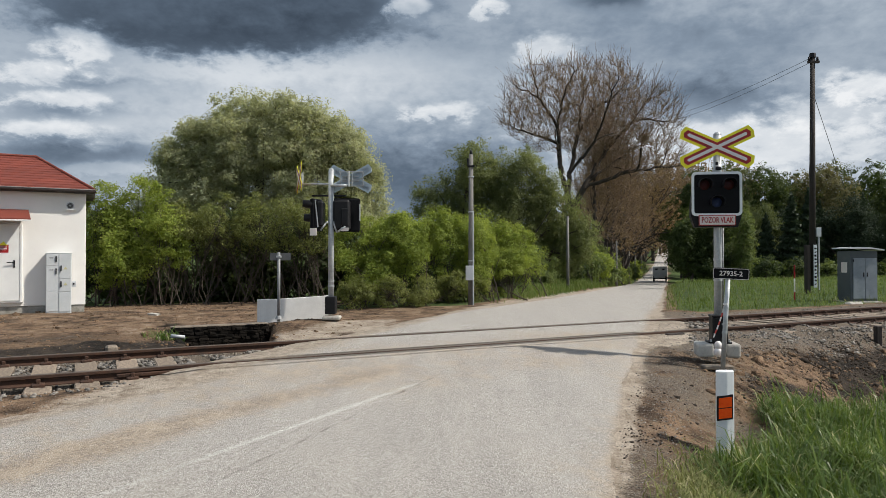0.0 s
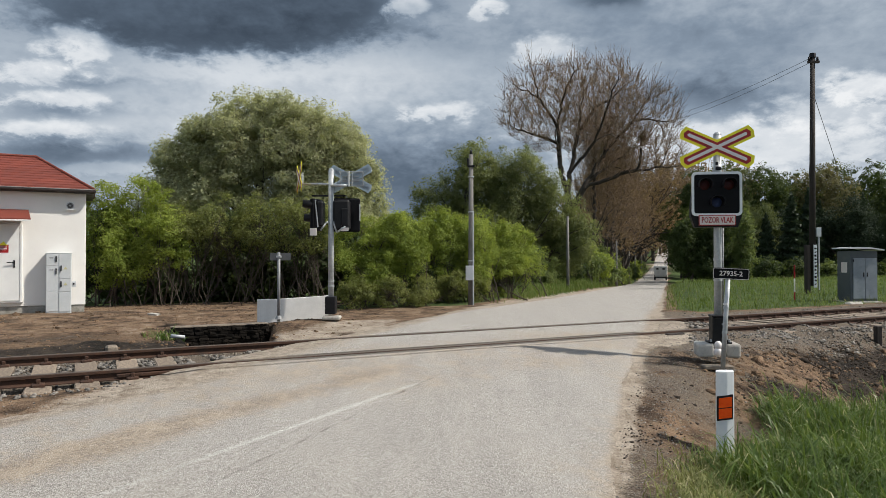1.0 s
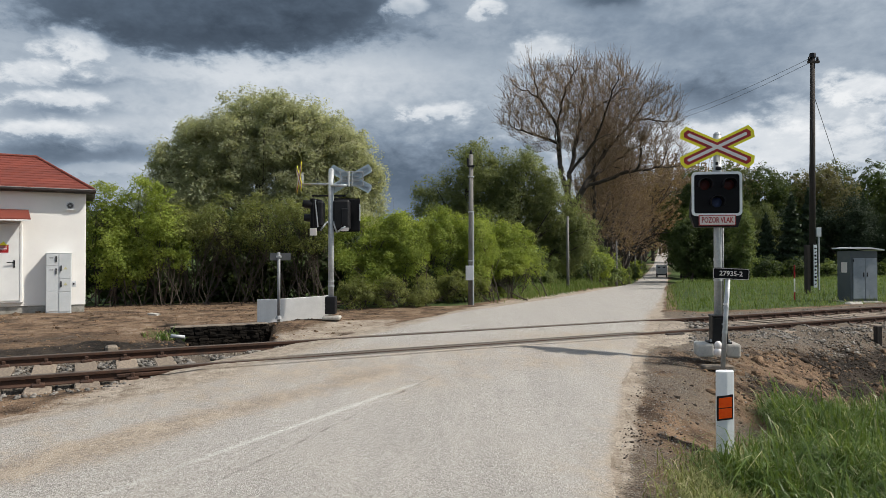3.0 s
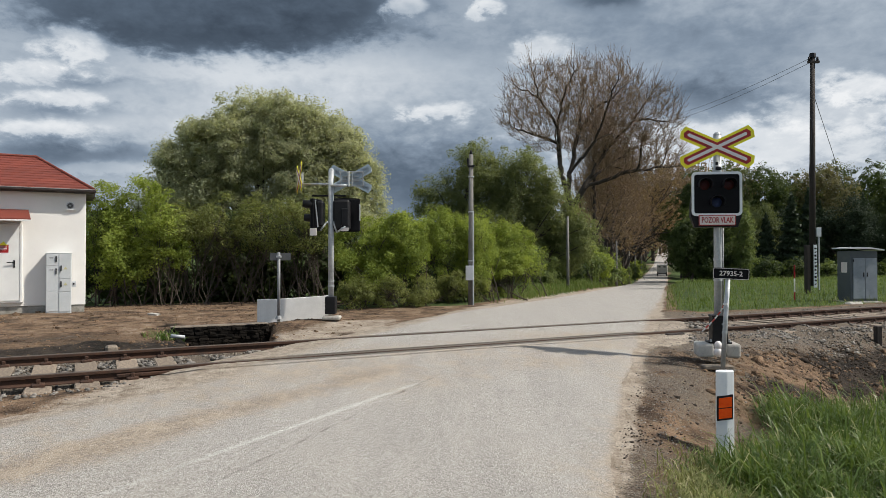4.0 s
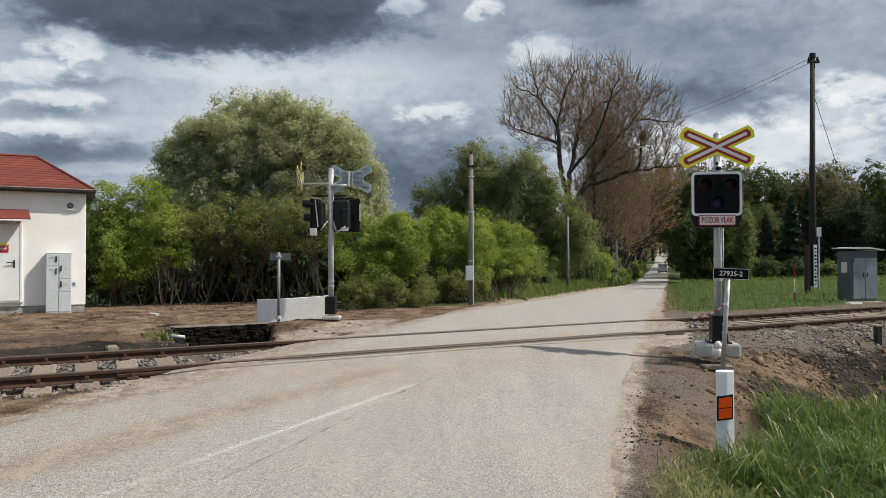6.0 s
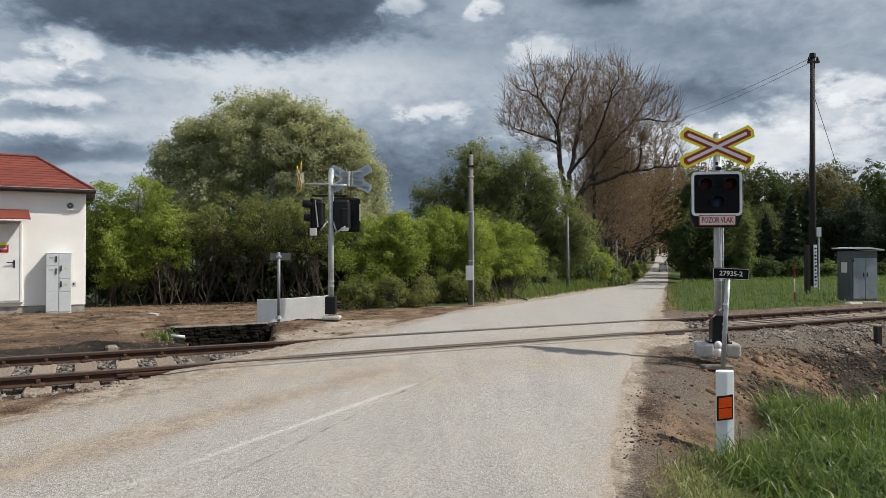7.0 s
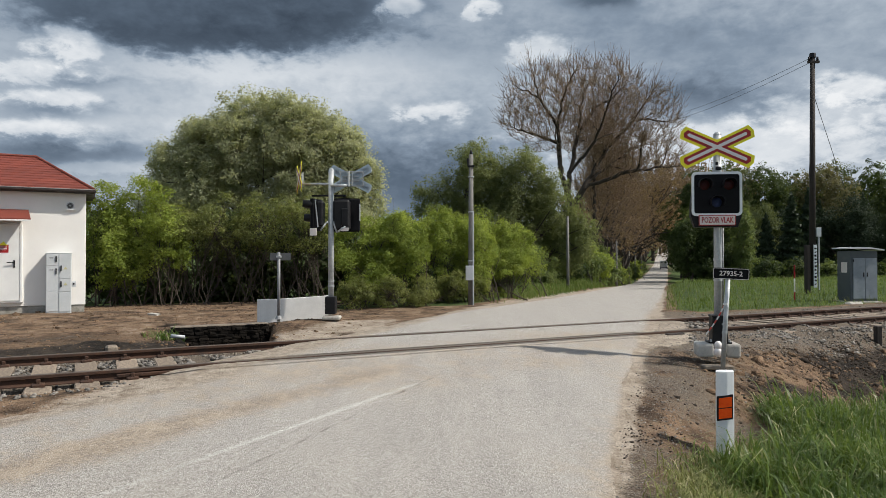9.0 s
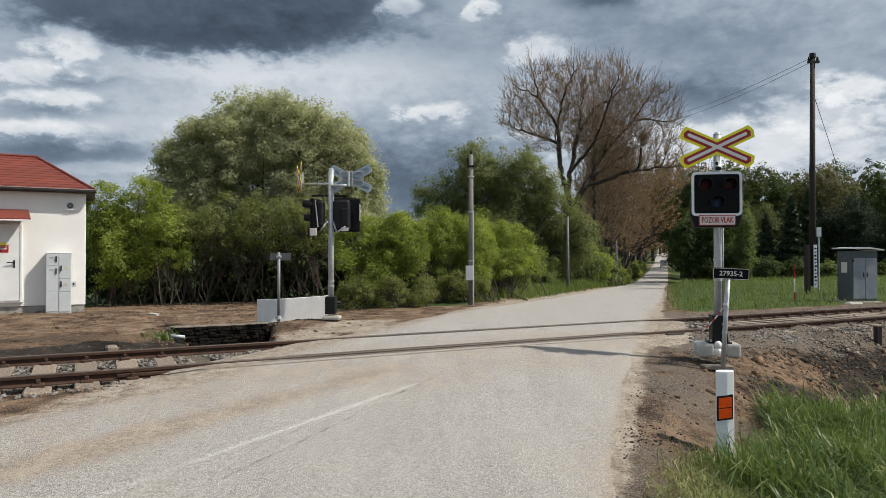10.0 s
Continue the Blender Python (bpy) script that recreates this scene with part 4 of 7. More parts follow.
# heads and hollows of the clouds: tangents across and up, widths, brightness
S, H, B = "soft", "head", "bank"
CLOUDS = ((-0.335, 0.372, 0.315, 0.078, -0.33, B), (-0.30, 0.335, 0.16, 0.030, -0.07, S), (-0.21, 0.300, 0.07, 0.018, -0.10, S), (-0.60, 0.372, 0.05, 0.03, 0.05, S),
          (-0.545, 0.305, 0.062, 0.036, 0.36, H), (-0.610, 0.268, 0.055, 0.022, 0.22, H), (-0.530, 0.253, 0.055, 0.010, -0.13, S), (-0.575, 0.234, 0.080, 0.011, 0.20, H),
          (-0.555, 0.214, 0.085, 0.010, -0.15, S), (-0.585, 0.188, 0.080, 0.015, 0.22, H), (-0.555, 0.152, 0.14, 0.026, -0.26, S), (-0.50, 0.128, 0.10, 0.012, 0.10, H),
          (-0.300, 0.278, 0.22, 0.026, 0.13, S), (-0.330, 0.205, 0.18, 0.075, 0.10, S), (-0.087, 0.254, 0.12, 0.050, 0.06, S), (-0.040, 0.120, 0.13, 0.075, -0.26, S),
          (-0.047, 0.372, 0.028, 0.020, 0.34, H), (0.070, 0.368, 0.022, 0.016, 0.30, H), (-0.003, 0.214, 0.050, 0.013, 0.24, H), (0.02, 0.31, 0.09, 0.03, -0.05, S),
          (0.150, 0.306, 0.050, 0.026, 0.22, H), (0.247, 0.383, 0.06, 0.016, -0.22, S), (0.42, 0.330, 0.30, 0.060, -0.10, S), (0.410, 0.238, 0.15, 0.030, -0.19, S),
          (0.455, 0.165, 0.30, 0.038, 0.20, H), (0.630, 0.250, 0.045, 0.026, 0.30, H), (0.590, 0.205, 0.10, 0.035, 0.16, H), (0.510, 0.137, 0.22, 0.030, 0.08, S))

build_ground()
build_road()
build_track()
SKY = build_sky()

# ---------------------------------------------------------------- the relay hut


def build_hut():
    """White relay building; its front runs along the track. Local x along the front (to the corner at 0), y inwards."""
    at = pose(-9.27, 17.6, 0, 0, 0, TURN)
    hut = thing("relay_building", "small white plastered building with a red hipped roof", "building", at=at)
    L, D, zb, zt = 6.2, 2.36, -0.078, 2.80
    bm = box(-L / 2, D / 2, (zb + zt) / 2, L, D, zt - zb, 0.012)
    part("wall", bm, PLASTER, hut, "white plastered wall")
    part("plinth", box(-L / 2, D / 2, -0.34, L - 0.05, D - 0.05, 0.52, 0.01), PLINTH, hut, "grey concrete plinth")
    o, ze, rise = 0.20, 2.87, 0.95
    half = D / 2 + o
    x0, x1, yc = -L - o, o, D / 2
    part("soffit", box(-L / 2, yc, 2.815, L + 2 * o - 0.03, D + 2 * o - 0.03, 0.05), DARK_TRIM, hut, "dark brown soffit")
    # roof in stepped courses, each a part
    k = 13
    for i in range(k):
        a, b = i / k, (i + 1) / k
        bm = bmesh.new()
        lo, hi = [], []
        for t, lst, dz in ((a - 0.012, lo, 0.014), (b, hi, 0.0)):
            w = max(half * (1 - t), 0.004)
            z = ze + rise * t + dz
            lst += [(x0 + half - w, yc - w, z), (x1 - half + w, yc - w, z), (x1 - half + w, yc + w, z), (x0 + half - w, yc + w, z)]
        vl, vh = [bm.verts.new(p) for p in lo], [bm.verts.new(p) for p in hi]
        vb = [bm.verts.new((p[0], p[1], p[2] - 0.022)) for p in lo]
        for j in range(4):
            q = (j + 1) % 4
            bm.faces.new((vl[j], vl[q], vh[q], vh[j]))
            bm.faces.new((vb[j], vb[q], vl[q], vl[j]))
        part("roof_course", bm, TILE, hut)
    for sx in (1, -1):
        xe, xr = (x1, x1 - half) if sx > 0 else (x0, x0 + half)
        for sy in (-1, 1):
            part("hip_cap", tube((xe, yc + sy * half, ze + 0.02), (xr, yc, ze + rise + 0.015), 0.035, n=8), TILE, hut)
    part("ridge_cap", tube((x0 + half, yc, ze + rise + 0.01), (x1 - half, yc, ze + rise + 0.01), 0.04, n=8), TILE, hut)
    gut = bmesh.new()
    prof = [(0.0, 0.0), (0.0, -0.05), (-0.02, -0.075), (-0.06, -0.075), (-0.085, -0.05), (-0.085, -0.005), (-0.075, -0.005), (-0.075, -0.045), (-0.055, -0.062), (-0.025, -0.062), (-0.012, -0.045), (-0.012, 0.0)]
    m = Matrix.Translation((x1 + 0.03, -o + 0.005, ze + 0.01)) @ Matrix.Rotation(radians(90), 4, "Z")
    prism([(x, z) for x, z in prof], L + 2 * o + 0.06, m, gut)
    part("gutter", gut, [DARK_TRIM], hut, "dark brown gutter")
    part("gutter_edge", box(-L / 2, -o - 0.075, ze + 0.012, L + 2 * o + 0.06, 0.016, 0.014), GUTTER, hut, "pale metal gutter edge")
    # vent by the corner
    vent = part("vent", prism(round_rect(0.20, 0.20, 0.02), 0.03, pose(-0.36, -0.03, 2.47)), DOOR_WHITE, hut, "white vent with a round grille")
    bm = bmesh.new()
    ring([(0.085 * math.cos(a), 0.085 * math.sin(a)) for a in np.linspace(0, 2 * np.pi, 17)[:-1]], [(0.070 * math.cos(a), 0.070 * math.sin(a)) for a in np.linspace(0, 2 * np.pi, 17)[:-1]], 0.02, pose(-0.36, -0.05, 2.47), bm)
    part("grille_ring", bm, ZINC, vent)
    part("grille_disc", prism([(0.068 * math.cos(a), 0.068 * math.sin(a)) for a in np.linspace(0, 2 * np.pi, 17)[:-1]], 0.006, pose(-0.36, -0.037, 2.47)), surface("dark_grille", (0.06, 0.06, 0.06), (0.14, 0.14, 0.14), 80, 0.5, 0.3), vent)
    part("grille_hub", prism([(0.022 * math.cos(a), 0.022 * math.sin(a)) for a in np.linspace(0, 2 * np.pi, 13)[:-1]], 0.014, pose(-0.36, -0.052, 2.47)), ZINC, vent)
    part("vent_lip", box(-0.36, -0.045, 2.365, 0.17, 0.05, 0.02, 0.004), DOOR_WHITE, vent)
    # door under its canopy
    dx0, dx1, dz0, dz1 = -2.42, -1.40, 0.03, 1.98
    door = part("door", box((dx0 + dx1) / 2, -0.012, (dz0 + dz1) / 2, dx1 - dx0 - 0.10, 0.05, dz1 - dz0 - 0.08, 0.006), DOOR_WHITE, hut, "closed white sheet door")
    fr = bmesh.new()
    box(dx1 - 0.025, -0.02, (dz0 + dz1) / 2, 0.05, 0.06, dz1 - dz0, 0.006, bm=fr)
    box(dx0 + 0.025, -0.02, (dz0 + dz1) / 2, 0.05, 0.06, dz1 - dz0, 0.006, bm=fr)
    box((dx0 + dx1) / 2, -0.018, dz1 - 0.025, dx1 - dx0 - 0.1, 0.056, 0.05, 0.006, bm=fr)
    part("door_frame", fr, DOOR_WHITE, hut)
    part("threshold", box((dx0 + dx1) / 2, -0.03, dz0 - 0.005, dx1 - dx0 + 0.04, 0.08, 0.03, 0.004), GUTTER, hut, "metal threshold")
    hd = box(-1.57, -0.045, 0.98, 0.035, 0.02, 0.19, 0.005)
    box(-1.64, -0.085, 1.02, 0.17, 0.02, 0.022, 0.006, bm=hd)
    tube((-1.57, -0.05, 1.02), (-1.57, -0.09, 1.02), 0.011, bm=hd)
    part("door_handle", hd, BLACK, door, "black lever handle")
    plate = part("warning_plate", box(-1.80, -0.042, 1.36, 0.22, 0.004, 0.20), RED, door, "small red and yellow warning plate")
    part("plate_top", prism([(-0.09, 0), (0.09, 0), (0, 0.10)], 0.005, pose(-1.80, -0.046, 1.44)), YELLOW, plate)
    for i in range(3):
        part("writing", box(-1.80, -0.046, 1.40 - i * 0.035, 0.15, 0.003, 0.012), WHITE, plate)
    can = bmesh.new()
    cx0, cx1 = -2.60, -1.19
    v = [can.verts.new(p) for p in ((cx0 + 0.08, 0.0, 2.34), (cx1 - 0.09, 0.0, 2.34), (cx1, -0.60, 2.09), (cx0, -0.60, 2.09), (cx0 + 0.08, 0.0, 2.29), (cx1 - 0.09, 0.0, 2.29), (cx1, -0.60, 2.05), (cx0, -0.60, 2.05))]
    for f in ((0, 1, 2, 3), (7, 6, 5, 4), (3, 2, 6, 7), (1, 5, 6, 2), (0, 3, 7, 4), (0, 4, 5, 1)):
        can.faces.new([v[i] for i in f])
    canopy = part("canopy", can, TILE, hut, "red canopy over the door")
    part("canopy_edge", box((cx0 + cx1) / 2, -0.61, 2.045, cx1 - cx0 + 0.02, 0.02, 0.035, 0.004), DOOR_WHITE, canopy)
    # meter cabinets before the wall
    cab = thing("meter_cabinet", "pair of light grey meter cabinets on the hut's wall", "cabinet", at=at @ pose(-0.60, -0.16, -0.32))
    part("body", box(0, 0, 0.80, 0.56, 0.29, 1.52, 0.012), GREY_PLATE, cab)
    part("cap", box(0, 0, 1.566, 0.58, 0.31, 0.02, 0.005), GREY_PLATE, cab)
    for (x, z, w, h, hz) in ((-0.14, 1.40, 0.262, 0.29, 0.02), (-0.14, 0.93, 0.262, 0.62, 0.19), (-0.14, 0.36, 0.262, 0.50, None), (0.14, 1.24, 0.262, 0.62, -0.05), (0.14, 0.76, 0.262, 0.32, 0.03), (0.14, 0.34, 0.262, 0.48, None)):
        d = part("cabinet_door", box(x, -0.152, z, w, 0.016, h, 0.004), GREY_PLATE, cab)
        if hz is not None:
            hx = x + (0.085 if x < 0 else -0.085)
            part("handle", box(hx, -0.172, z + hz, 0.030, 0.030, 0.15, 0.008), BLACK, d, "black handle")
            if x > 0:
                part("warning_sign", prism([(-0.045, 0), (0.045, 0), (0, 0.075)], 0.003, pose(x + 0.01, -0.164, z + hz - 0.03)), PALE_YELLOW, d, "small pale yellow warning triangle")
            else:
                part("writing", box(x - 0.02, -0.163, z + hz + 0.03, 0.085, 0.004, 0.018), BLACK, d)
    side = part("side_box", box(0.335, -0.02, 0.78, 0.10, 0.10, 0.15, 0.006), GREY_PLATE, cab, "small side box")
    part("side_dial", tube((0.335, -0.07, 0.79), (0.335, -0.082, 0.79), 0.022, n=12), BLACK, side)


# ---------------------------------------------------------------- signals and signs


def crossbuck(parent, m, front=True):
    """Saltire of two pointed arms; front side yellow, red and white, back bare metal."""
    def arm(half, w, tip):
        return [(-half, 0), (-half + tip, -w / 2), (half - tip, -w / 2), (half, 0), (half - tip, w / 2), (-half + tip, w / 2)]

    cross = None
    lay = ((0.575, 0.205, 0.035, YELLOW, "arm"), (0.525, 0.125, 0.03, RED, "red_border"), (0.470, 0.047, 0.015, WHITE, "white_band"))
    lvl = 0.0
    for half, w, tip, mt, nm in lay:
        for a in (26.0, -26.0):
            lvl += 0.0025
            bm = prism(arm(half, w, tip), lvl + 0.004, m @ pose(0, -lvl, 0) @ Matrix.Rotation(radians(-a), 4, "Y"))
            ob = part(nm, bm, mt if front else ZINC_BACK, cross or parent)
            if cross is None:
                cross = ob
                ob["label"] = "yellow, red and white crossbuck" if front else "crossbuck seen from its bare metal back"
    cross.name = "crossbuck"
    bk = bmesh.new()
    for z in (-0.05, 0.05):
        bmesh.ops.create_cube(bk, size=1.0, matrix=m @ Matrix.Translation((0, 0.022, z)) @ Matrix.Diagonal((0.42, 0.03, 0.03, 1)))
    part("bracket", bk, ZINC, cross)
    return cross


def signal_head(parent, m):
    """Black board with a white rim, three unlit lamps under hoods, and the box behind."""
    def put(name, bm, mt, under, label="", smooth=False):
        bm.transform(m)
        return part(name, bm, mt, under, label, smooth)

    W, H = 0.675, 0.605
    head = put("signal_board", prism(round_rect(W, H, 0.055), 0.03), GLOSS_BLACK, parent, "black signal board with a white rim")
    rim = bmesh.new()
    ring(round_rect(W + 0.012, H + 0.012, 0.06), round_rect(W - 0.058, H - 0.058, 0.035), 0.012, pose(0, -0.010, 0), rim)
    put("white_rim", rim, WHITE_PLASTIC, head, "white reflective rim")
    put("housing", prism([(-0.30, 0.26), (0.30, 0.26), (0.345, -0.20), (0.345, -0.315), (0.295, -0.465), (-0.295, -0.465), (-0.345, -0.315), (-0.345, -0.20)], 0.12, pose(0, 0.034, 0)), BLACK, head, "black housing")
    for x, z, mt, nm in ((-0.165, 0.125, RED_LENS, "red_lamp"), (0.165, 0.125, RED_LENS, "red_lamp"), (0, -0.12, BLUE_LENS, "white_lamp")):
        lens = bmesh.new()
        bmesh.ops.create_uvsphere(lens, u_segments=20, v_segments=8, radius=0.072, matrix=Matrix.Translation((x, 0.002, z)) @ Matrix.Diagonal((1, 0.25, 1, 1)))
        lamp = put(nm, lens, mt, head, "unlit lens", True)
        hood = bmesh.new()
        arc = [radians(a) for a in range(-25, 206, 15)]
        pts_o, pts_i = [(0.096 * math.cos(a), 0.096 * math.sin(a)) for a in arc], [(0.090 * math.cos(a), 0.090 * math.sin(a)) for a in arc]
        prism(pts_o + pts_i[::-1], 0.12, pose(x, -0.12, z), hood)
        put("hood", hood, BLACK, lamp, "black hood")
    return head


def near_signal():
    at = pose(3.50, 8.64, -0.10, 0, 0, -8.0) @ Matrix.Scale(0.929, 4)
    mast = thing("crossing_signal", "level crossing signal with crossbuck on a galvanised mast", "railway signal", "crossing signals", at=at)
    for x, w, mt in ((-0.185, 0.21, BLOCK), (0.165, 0.19, CONCRETE)):
        part("footing", box(x, 0.02, 0.085, w, 0.34, 0.190, 0.035, seg=3), mt, mast, "pale concrete footing block")
    part("pole", tube((0, 0, 0.10), (0, 0, 3.03), 0.052, n=20), ZINC, mast, "galvanised tube", True)
    part("pole_cap", tube((0, 0, 3.03), (0, 0, 3.06), 0.056, 0.03, n=20), ZINC, mast)
    b = box(0, -0.02, 0.36, 0.205, 0.22, 0.35, 0.018, seg=2)
    box(0, -0.02, 0.545, 0.225, 0.24, 0.03, 0.008, bm=b)
    jb = part("terminal_box", b, BLACK, mast, "black terminal box at the mast's foot")
    part("lock", tube((0.03, -0.13, 0.44), (0.03, -0.145, 0.44), 0.015), ZINC, jb)
    fl = box(0, 0, 0.19, 0.30, 0.26, 0.02, 0.004)
    part("flange", fl, BLACK, mast)
    for sx in (-0.12, 0.12):
        part("bolt", tube((sx, -0.10, 0.19), (sx, -0.10, 0.235), 0.014, n=6), ZINC, mast)
    ins = bmesh.new()
    bmesh.ops.create_uvsphere(ins, u_segments=14, v_segments=10, radius=0.055, matrix=Matrix.Translation((-0.055, -0.20, 0.075)) @ Matrix.Diagonal((1, 1, 1.15, 1)))
    bmesh.ops.create_uvsphere(ins, u_segments=14, v_segments=10, radius=0.05, matrix=Matrix.Translation((-0.05, -0.20, 0.165)) @ Matrix.Diagonal((1, 1, 1.2, 1)))
    part("cable_seal", ins, WHITE, mast, "white wrapped cable end", True)
    head = signal_head(mast, pose(-0.05, -0.16, 2.203) @ Matrix.Diagonal((0.95, 0.9, 0.965, 1)))
    for z in (2.0, 2.42):
        part("clamp", box(0, -0.02, z, 0.14, 0.20, 0.05, 0.006), BLACK, mast)
    cl = box(0, -0.04, 2.56, 0.07, 0.08, 0.05, 0.01)
    tube((-0.03, -0.09, 2.60), (-0.03, -0.09, 2.64), 0.018, bm=cl)
    part("hood_clamp", cl, BLACK, mast)
    part("collar", tube((0, 0, 2.50), (0, 0, 2.54), 0.062, n=20), ZINC, mast)
    part("conduit", tube((0.075, 0.03, 0.5), (0.075, 0.03, 1.75), 0.010, n=10), DULL_ZINC, mast, "thin grey conduit", True)
    for z in (1.02, 1.30):
        part("pole_band", tube((0, 0, z), (0, 0, z + 0.03), 0.058, n=20), ZINC, mast)
    sign = part("text_plate", prism(round_rect(0.475, 0.140, 0.012), 0.012, pose(-0.05, -0.185, 1.845)), RED, mast, "white plate with red border and red words")
    part("plate_field", prism(round_rect(0.455, 0.120, 0.008), 0.005, pose(-0.05, -0.189, 1.845)), PINK, sign)
    lettering("words", "POZOR VLAK", 0.108, RED, sign, pose(-0.05, -0.191, 1.845, 90, 0, 0), 0.002, squeeze=0.62)
    crossbuck(mast, pose(-0.022, -0.075, 2.848) @ Matrix.Diagonal((0.92, 1, 0.885, 1)))
    return mast


def number_sign():
    """Small black plate on a leaning tube."""
    base = Vector((3.40, 8.26, -0.15))
    top = Vector((3.49, 8.30, 0.965))
    at = pose(*base)
    sg = thing("number_sign", "small black number plate on a leaning galvanised post", "road sign", at=at)
    t = top - base
    part("post", tube((0, 0, -0.05), t, 0.028, n=14), ZINC, sg, "leaning galvanised post", True)
    m = Matrix.Translation(t) @ pose(0.005, -0.068, -0.015, 0, 2.6, -14)
    pl = prism(round_rect(0.415, 0.140, 0.020), 0.006)
    pl.transform(m)
    plate = part("plate", pl, GLOSS_BLACK, sg, "black plate with a pale rim")
    rm = ring(round_rect(0.407, 0.132, 0.018), round_rect(0.395, 0.120, 0.014), 0.003, pose(0, -0.003, 0))
    rm.transform(m)
    part("rim", rm, PINK, plate)
    lettering("number", "27935-2", 0.082, PINK, plate, m @ pose(0, -0.002, 0, 90, 0, 0), 0.001, squeeze=0.98)
    for z in (0.32, 0.62):
        p = t * ((z + 0.05) / t.z)
        part("band", tube(p, p + t.normalized() * 0.03, 0.033, n=14), ZINC, sg)
    part("cap", tube(t, t + t.normalized() * 0.01, 0.03, n=14), BLACK, sg)
    part("foot_slab", box(-0.04, 0.06, -0.045, 0.36, 0.14, 0.05, 0.012), STAINED, sg, "small concrete slab at the post's foot")


def delineator():
    """White road-edge post with slanted top and an orange reflector."""
    at = pose(2.372, 5.73, -0.62, 0, 0, -16) @ Matrix.Diagonal((0.92, 0.92, 1, 1))
    d = thing("delineator_post", "white plastic road-edge post with orange reflector", "delineator", at=at)
    sec = [(-0.076, -0.036), (0.014, -0.064), (0.078, -0.034), (0.078, 0.040), (-0.070, 0.050)]
    bm = bmesh.new()
    lo = [bm.verts.new((x, y, 0)) for x, y in sec]
    hi = [bm.verts.new((x, y, 0.812 + 0.05 * y + 0.09 * min(x + 0.07, 0.085))) for x, y in sec]
    bm.faces.new(lo[::-1])
    bm.faces.new(hi)
    for i in range(len(sec)):
        j = (i + 1) % len(sec)
        bm.faces.new((lo[i], lo[j], hi[j], hi[i]))
    bmesh.ops.bevel(bm, geom=list(bm.edges), offset=0.004, segments=1, affect="EDGES")
    part("post", bm, WHITE_PLASTIC, d, "white plastic post")
    m = pose(-0.004, -0.062, 0.515, 0, 0, -6)
    k = prism(round_rect(0.138, 0.205, 0.004), 0.016)
    for v in k.verts:
        v.co.z += v.co.x * 0.20
    k.transform(m)
    ref = part("reflector_frame", k, BLACK, d, "black frame of the reflector")
    for z in (0.045, -0.045):
        k = prism(round_rect(0.110, 0.082, 0.003), 0.006, pose(0.004, -0.008, z))
        for v in k.verts:
            v.co.z += v.co.x * 0.20
        k.transform(m)
        part("reflector", k, ORANGE, ref, "orange reflector field")


